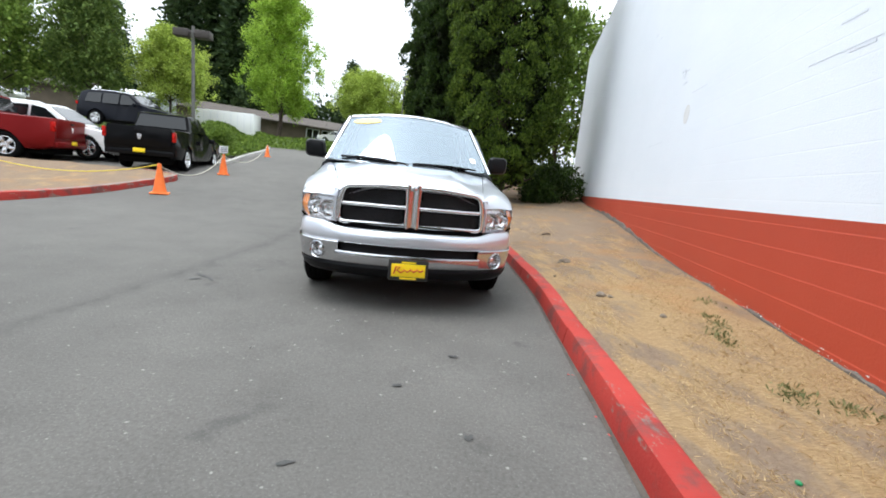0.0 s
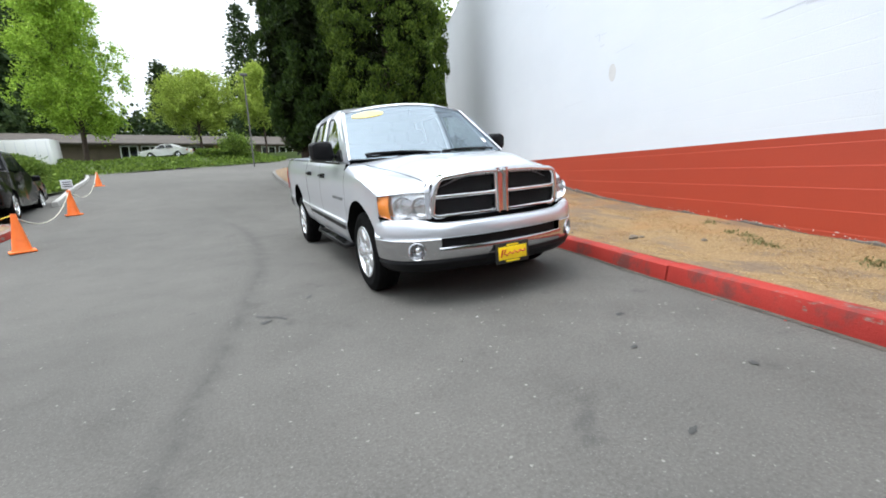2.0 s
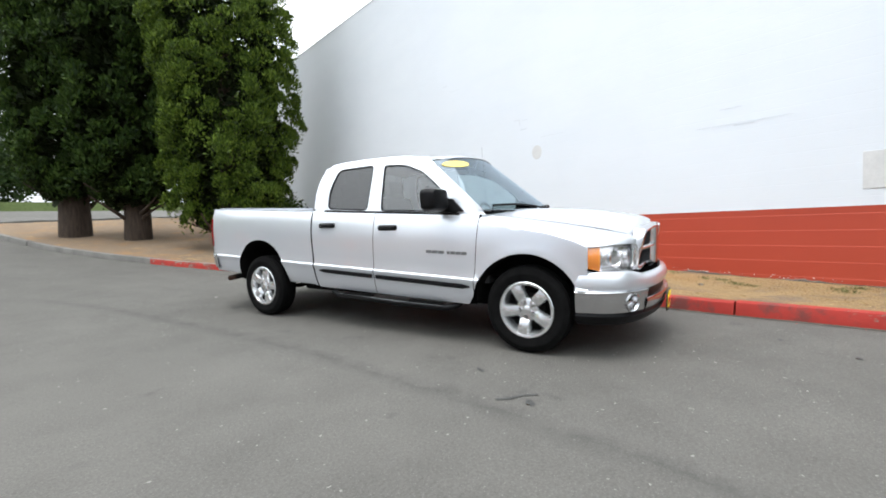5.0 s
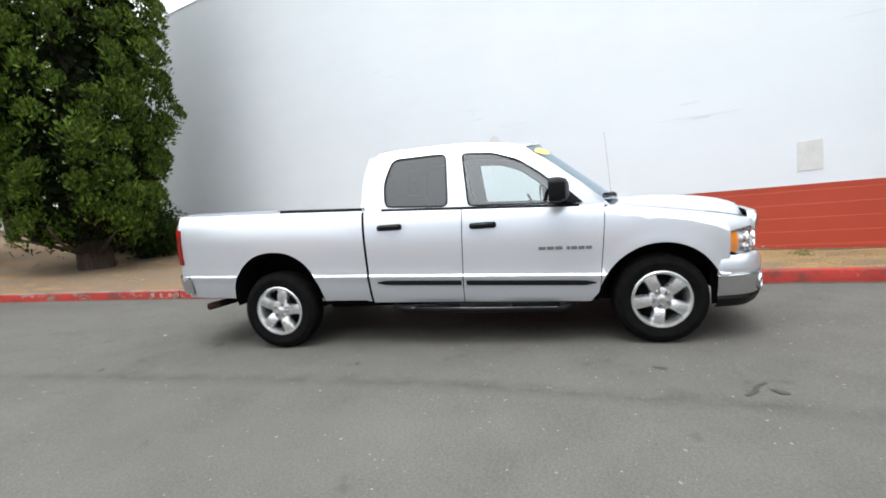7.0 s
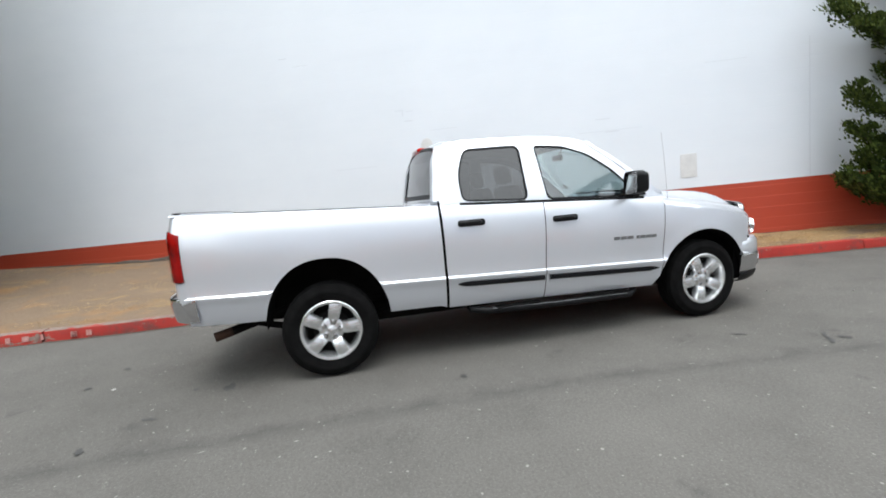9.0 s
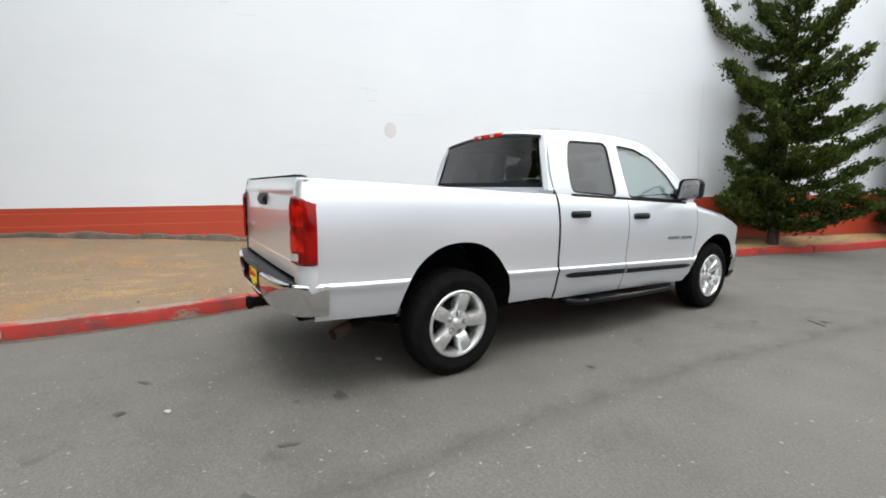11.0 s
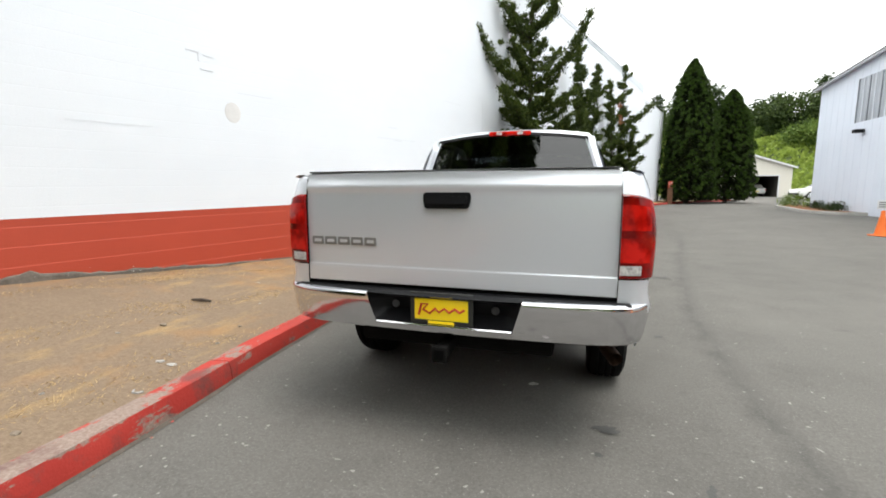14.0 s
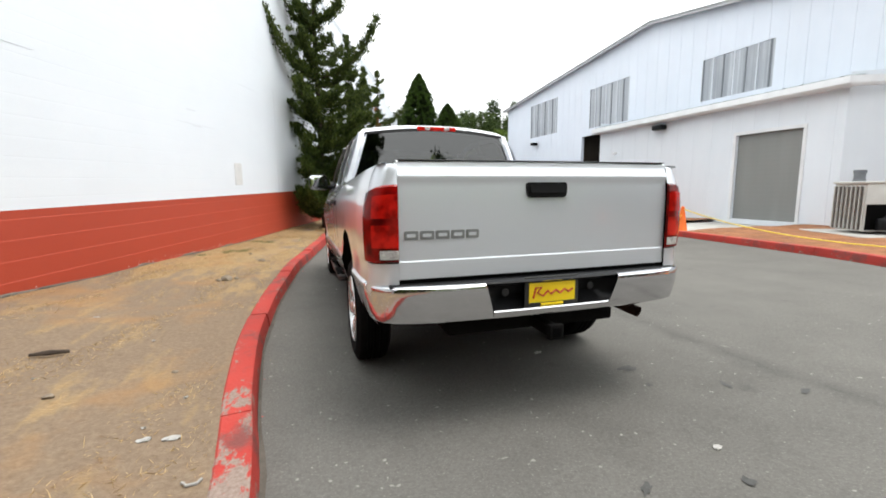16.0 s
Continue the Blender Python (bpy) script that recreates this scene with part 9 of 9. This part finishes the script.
def stone(x, y, z, r, label, mat=STONE, name="stone", category="stone", squash=0.6):
    bm = bmesh.new()
    bmesh.ops.create_icosphere(bm, subdivisions=2, radius=r)
    for q in bm.verts:
        q.co *= 1 + 0.45 * noise.noise(q.co * (1.4 / r) + Vector((x, y, 0)))
        q.co.z *= squash
    ob = tagged(part(name, bm, mat), label, category)
    ob.matrix_world = pose(x, y, z + r * squash * 0.35, 0, 0, x * 90)
    return ob


for x, y, r in ((1.99, -0.59, 0.055), (2.06, -0.64, 0.03), (2.22, -1.26, 0.03), (2.25, 1.02, 0.07), (2.33, 1.08, 0.035), (2.15, 0.95, 0.03), (1.87, 5.6, 0.02), (2.6, 4.2, 0.025), (2.1, 3.9, 0.018), (2.9, 6.1, 0.03), (1.8, 0.2, 0.018)):
    stone(x, y, verge_z(x, y), r, "brown clod of earth lying on the dry verge")
GREEN_CAP = material("green_plastic", (0.01, 0.22, 0.08), 0.4)
bm = bmesh.new()
lathe(bm, [(0.0, 0.010), (0.010, 0.010), (0.0125, 0.008), (0.0125, 0.0)], None, 16)
cap = tagged(part("bottle_cap", bm, GREEN_CAP), "green plastic bottle cap in the straw", "bottle cap")
cap.matrix_world = pose(1.43, -3.3, verge_z(1.43, -3.3), 10, 5, 0)


def scrap(x, y, z, w, h, turn, label="flat scrap of pale litter on the ground"):
    """A thin crumpled flake of litter."""
    w, h = w * 0.72, h * 0.72
    bm = bmesh.new()
    rows = []
    for a in np.linspace(-1, 1, 6):
        rows.append([(a * w / 2 * (1 - 0.25 * b * b), b * h / 2 * (1 - 0.35 * a * a), 0.006 + 0.009 * noise.noise((a * 1.5 + x * 5, b * 1.5 + y * 5, 0))) for b in np.linspace(-1, 1, 5)])
    sheet(bm, rows)
    vs = [bm.verts.new((q[0], q[1], q[2] - 0.004)) for q in (rows[0][0], rows[0][-1], rows[-1][-1], rows[-1][0])]
    bm.faces.new(vs)
    bmesh.ops.recalc_face_normals(bm, faces=bm.faces)
    ob = tagged(part("litter", bm, PAPER), label, "litter")
    ob.matrix_world = pose(x, y, z, 0, 0, turn)


for x, y, w, h, t in ((2.02, 4.72, 0.085, 0.05, 20), (1.91, 4.73, 0.11, 0.055, 0), (2.05, 4.62, 0.03, 0.02, 0), (2.38, 3.31, 0.035, 0.03, 50), (3.33, 5.56, 0.05, 0.03, 0), (2.7, 4.5, 0.05, 0.025, 20), (2.2, 5.3, 0.04, 0.02, 60), (2.6, 5.7, 0.05, 0.03, 10), (1.95, 4.3, 0.04, 0.02, 30), (2.8, 3.9, 0.045, 0.02, 5), (3.0, 2.6, 0.09, 0.02, 8)):
    scrap(x, y, verge_z(x, y), w, h, t)
bm = bmesh.new()
tube(bm, [(1.785, 5.085, verge_z(1.785, 5.085) + 0.006), (1.765, 5.11, verge_z(1.765, 5.11) + 0.007), (1.73, 5.105, verge_z(1.73, 5.105) + 0.006), (1.718, 5.08, verge_z(1.718, 5.08) + 0.006)], 0.006, 6)
tagged(part("plastic_strip", bm, PAPER), "bent white plastic strip on the bare earth", "litter")
bm = bmesh.new()
tube(bm, [(2.80, 3.50, verge_z(2.8, 3.5) + 0.02), (2.89, 3.54, verge_z(2.89, 3.54) + 0.03), (2.99, 3.55, verge_z(2.99, 3.55) + 0.02)], 0.018, 6, taper=[0.6, 1.0, 0.5])
tagged(part("stick", bm, BARK), "short dark stick on the bare earth", "stick")
for x, y, w, h in ((-0.56, 5.38, 0.07, 0.05), (-0.40, 3.95, 0.10, 0.05), (-0.53, -1.29, 0.05, 0.02), (-1.0, -1.9, 0.03, 0.015), (0.95, 1.2, 0.03, 0.02)):
    scrap(x, y, land(x, y) + 0.012 * noise.noise((x * 0.35, y * 0.35, 4.0)) + 0.002, w, h, 15, "flattened pale litter on the asphalt")
GRIT = grainy("gutter_grit", (0.045, 0.038, 0.032), (0.105, 0.088, 0.072), 6, 80, 0.95, 0.6)
FLAKE = material("red_paint_flake", (0.40, 0.05, 0.04), 0.8)
bm = bmesh.new()
for k in range(700):
    q = int(rng.integers(0, len(kerb_path)))
    e, n = kerb_path[q], kerb_out[q]
    if not -5 < e.y < 8:
        continue
    g = e - n * abs(rng.normal(0.015, 0.03))
    r = rng.uniform(0.003, 0.010)
    z = land(g.x, g.y) + 0.012 * noise.noise((g.x * 0.35, g.y * 0.35, 4.0)) + 0.006
    face = bm.faces.new([bm.verts.new((g.x + r * math.cos(a) * rng.uniform(0.5, 1.3), g.y + r * math.sin(a) * rng.uniform(0.5, 1.3), z)) for a in np.linspace(0, math.tau, 6, endpoint=False)])
    face.material_index = int(rng.uniform() < 0.6)
tagged(part("paint_flakes", bm, [FLAKE, STONE], soft=False), "red paint flakes fallen along the kerb", "paint flakes", kind="stuff")
bm = bmesh.new()
rows = []
for q, (e, n) in enumerate(zip(kerb_path, kerb_out)):
    if not -6.0 < e.y < 9.0:
        continue
    reach = 0.008 + 0.017 * max(0.0, 0.5 + noise.noise((e.x * 1.3, e.y * 1.3, 8.0)) + 0.5 * noise.noise((e.x * 5, e.y * 5, 8.0)))
    rows.append([(e.x - n.x * o, e.y - n.y * o, land(e.x, e.y) + 0.012 * noise.noise((e.x * 0.35, e.y * 0.35, 4.0)) + h) for o, h in ((-0.004, 0.016), (reach * 0.5, 0.008), (reach, 0.003))])
sheet(bm, rows)
bmesh.ops.recalc_face_normals(bm, faces=bm.faces)
tagged(part("gutter_dirt", bm, GRIT), "dark grit lying in the gutter along the kerb foot", "dirt", kind="stuff")
# worn white stencil on the kerb face, past reading
STENCIL = grainy("worn_white_stencil", (0.30, 0.06, 0.05), (0.46, 0.30, 0.27), 14, 90, 0.8, 0.2)
stencil = tagged(empty("kerb_stencil", 0, 0, 0), "worn white stencilled marks on the red kerb face", "marking")
for y, w in ((7.55, 0.06), (7.36, 0.05), (7.22, 0.07), (7.02, 0.03), (6.80, 0.07), (6.68, 0.06), (6.58, 0.06)):
    q = min(range(len(kerb_path)), key=lambda k: abs(kerb_path[k].y - y))
    e, n = kerb_path[q], kerb_out[q]
    d = Vector((-n.y, n.x))
    g = land(e.x, e.y)
    bm = bmesh.new()
    rows = []
    for h in (0.045, 0.11):
        o = 0.0194 * h / 0.15 - 0.020
        rows.append([(e.x + n.x * o + d.x * k, e.y + n.y * o + d.y * k, g + h) for k in (-w / 2, w / 2)] + [(e.x + n.x * 0.02 + d.x * w / 2, e.y + n.y * 0.02 + d.y * w / 2, g + h)])
    sheet(bm, rows)
    part("mark_bar", bm, STENCIL, stencil, soft=False)
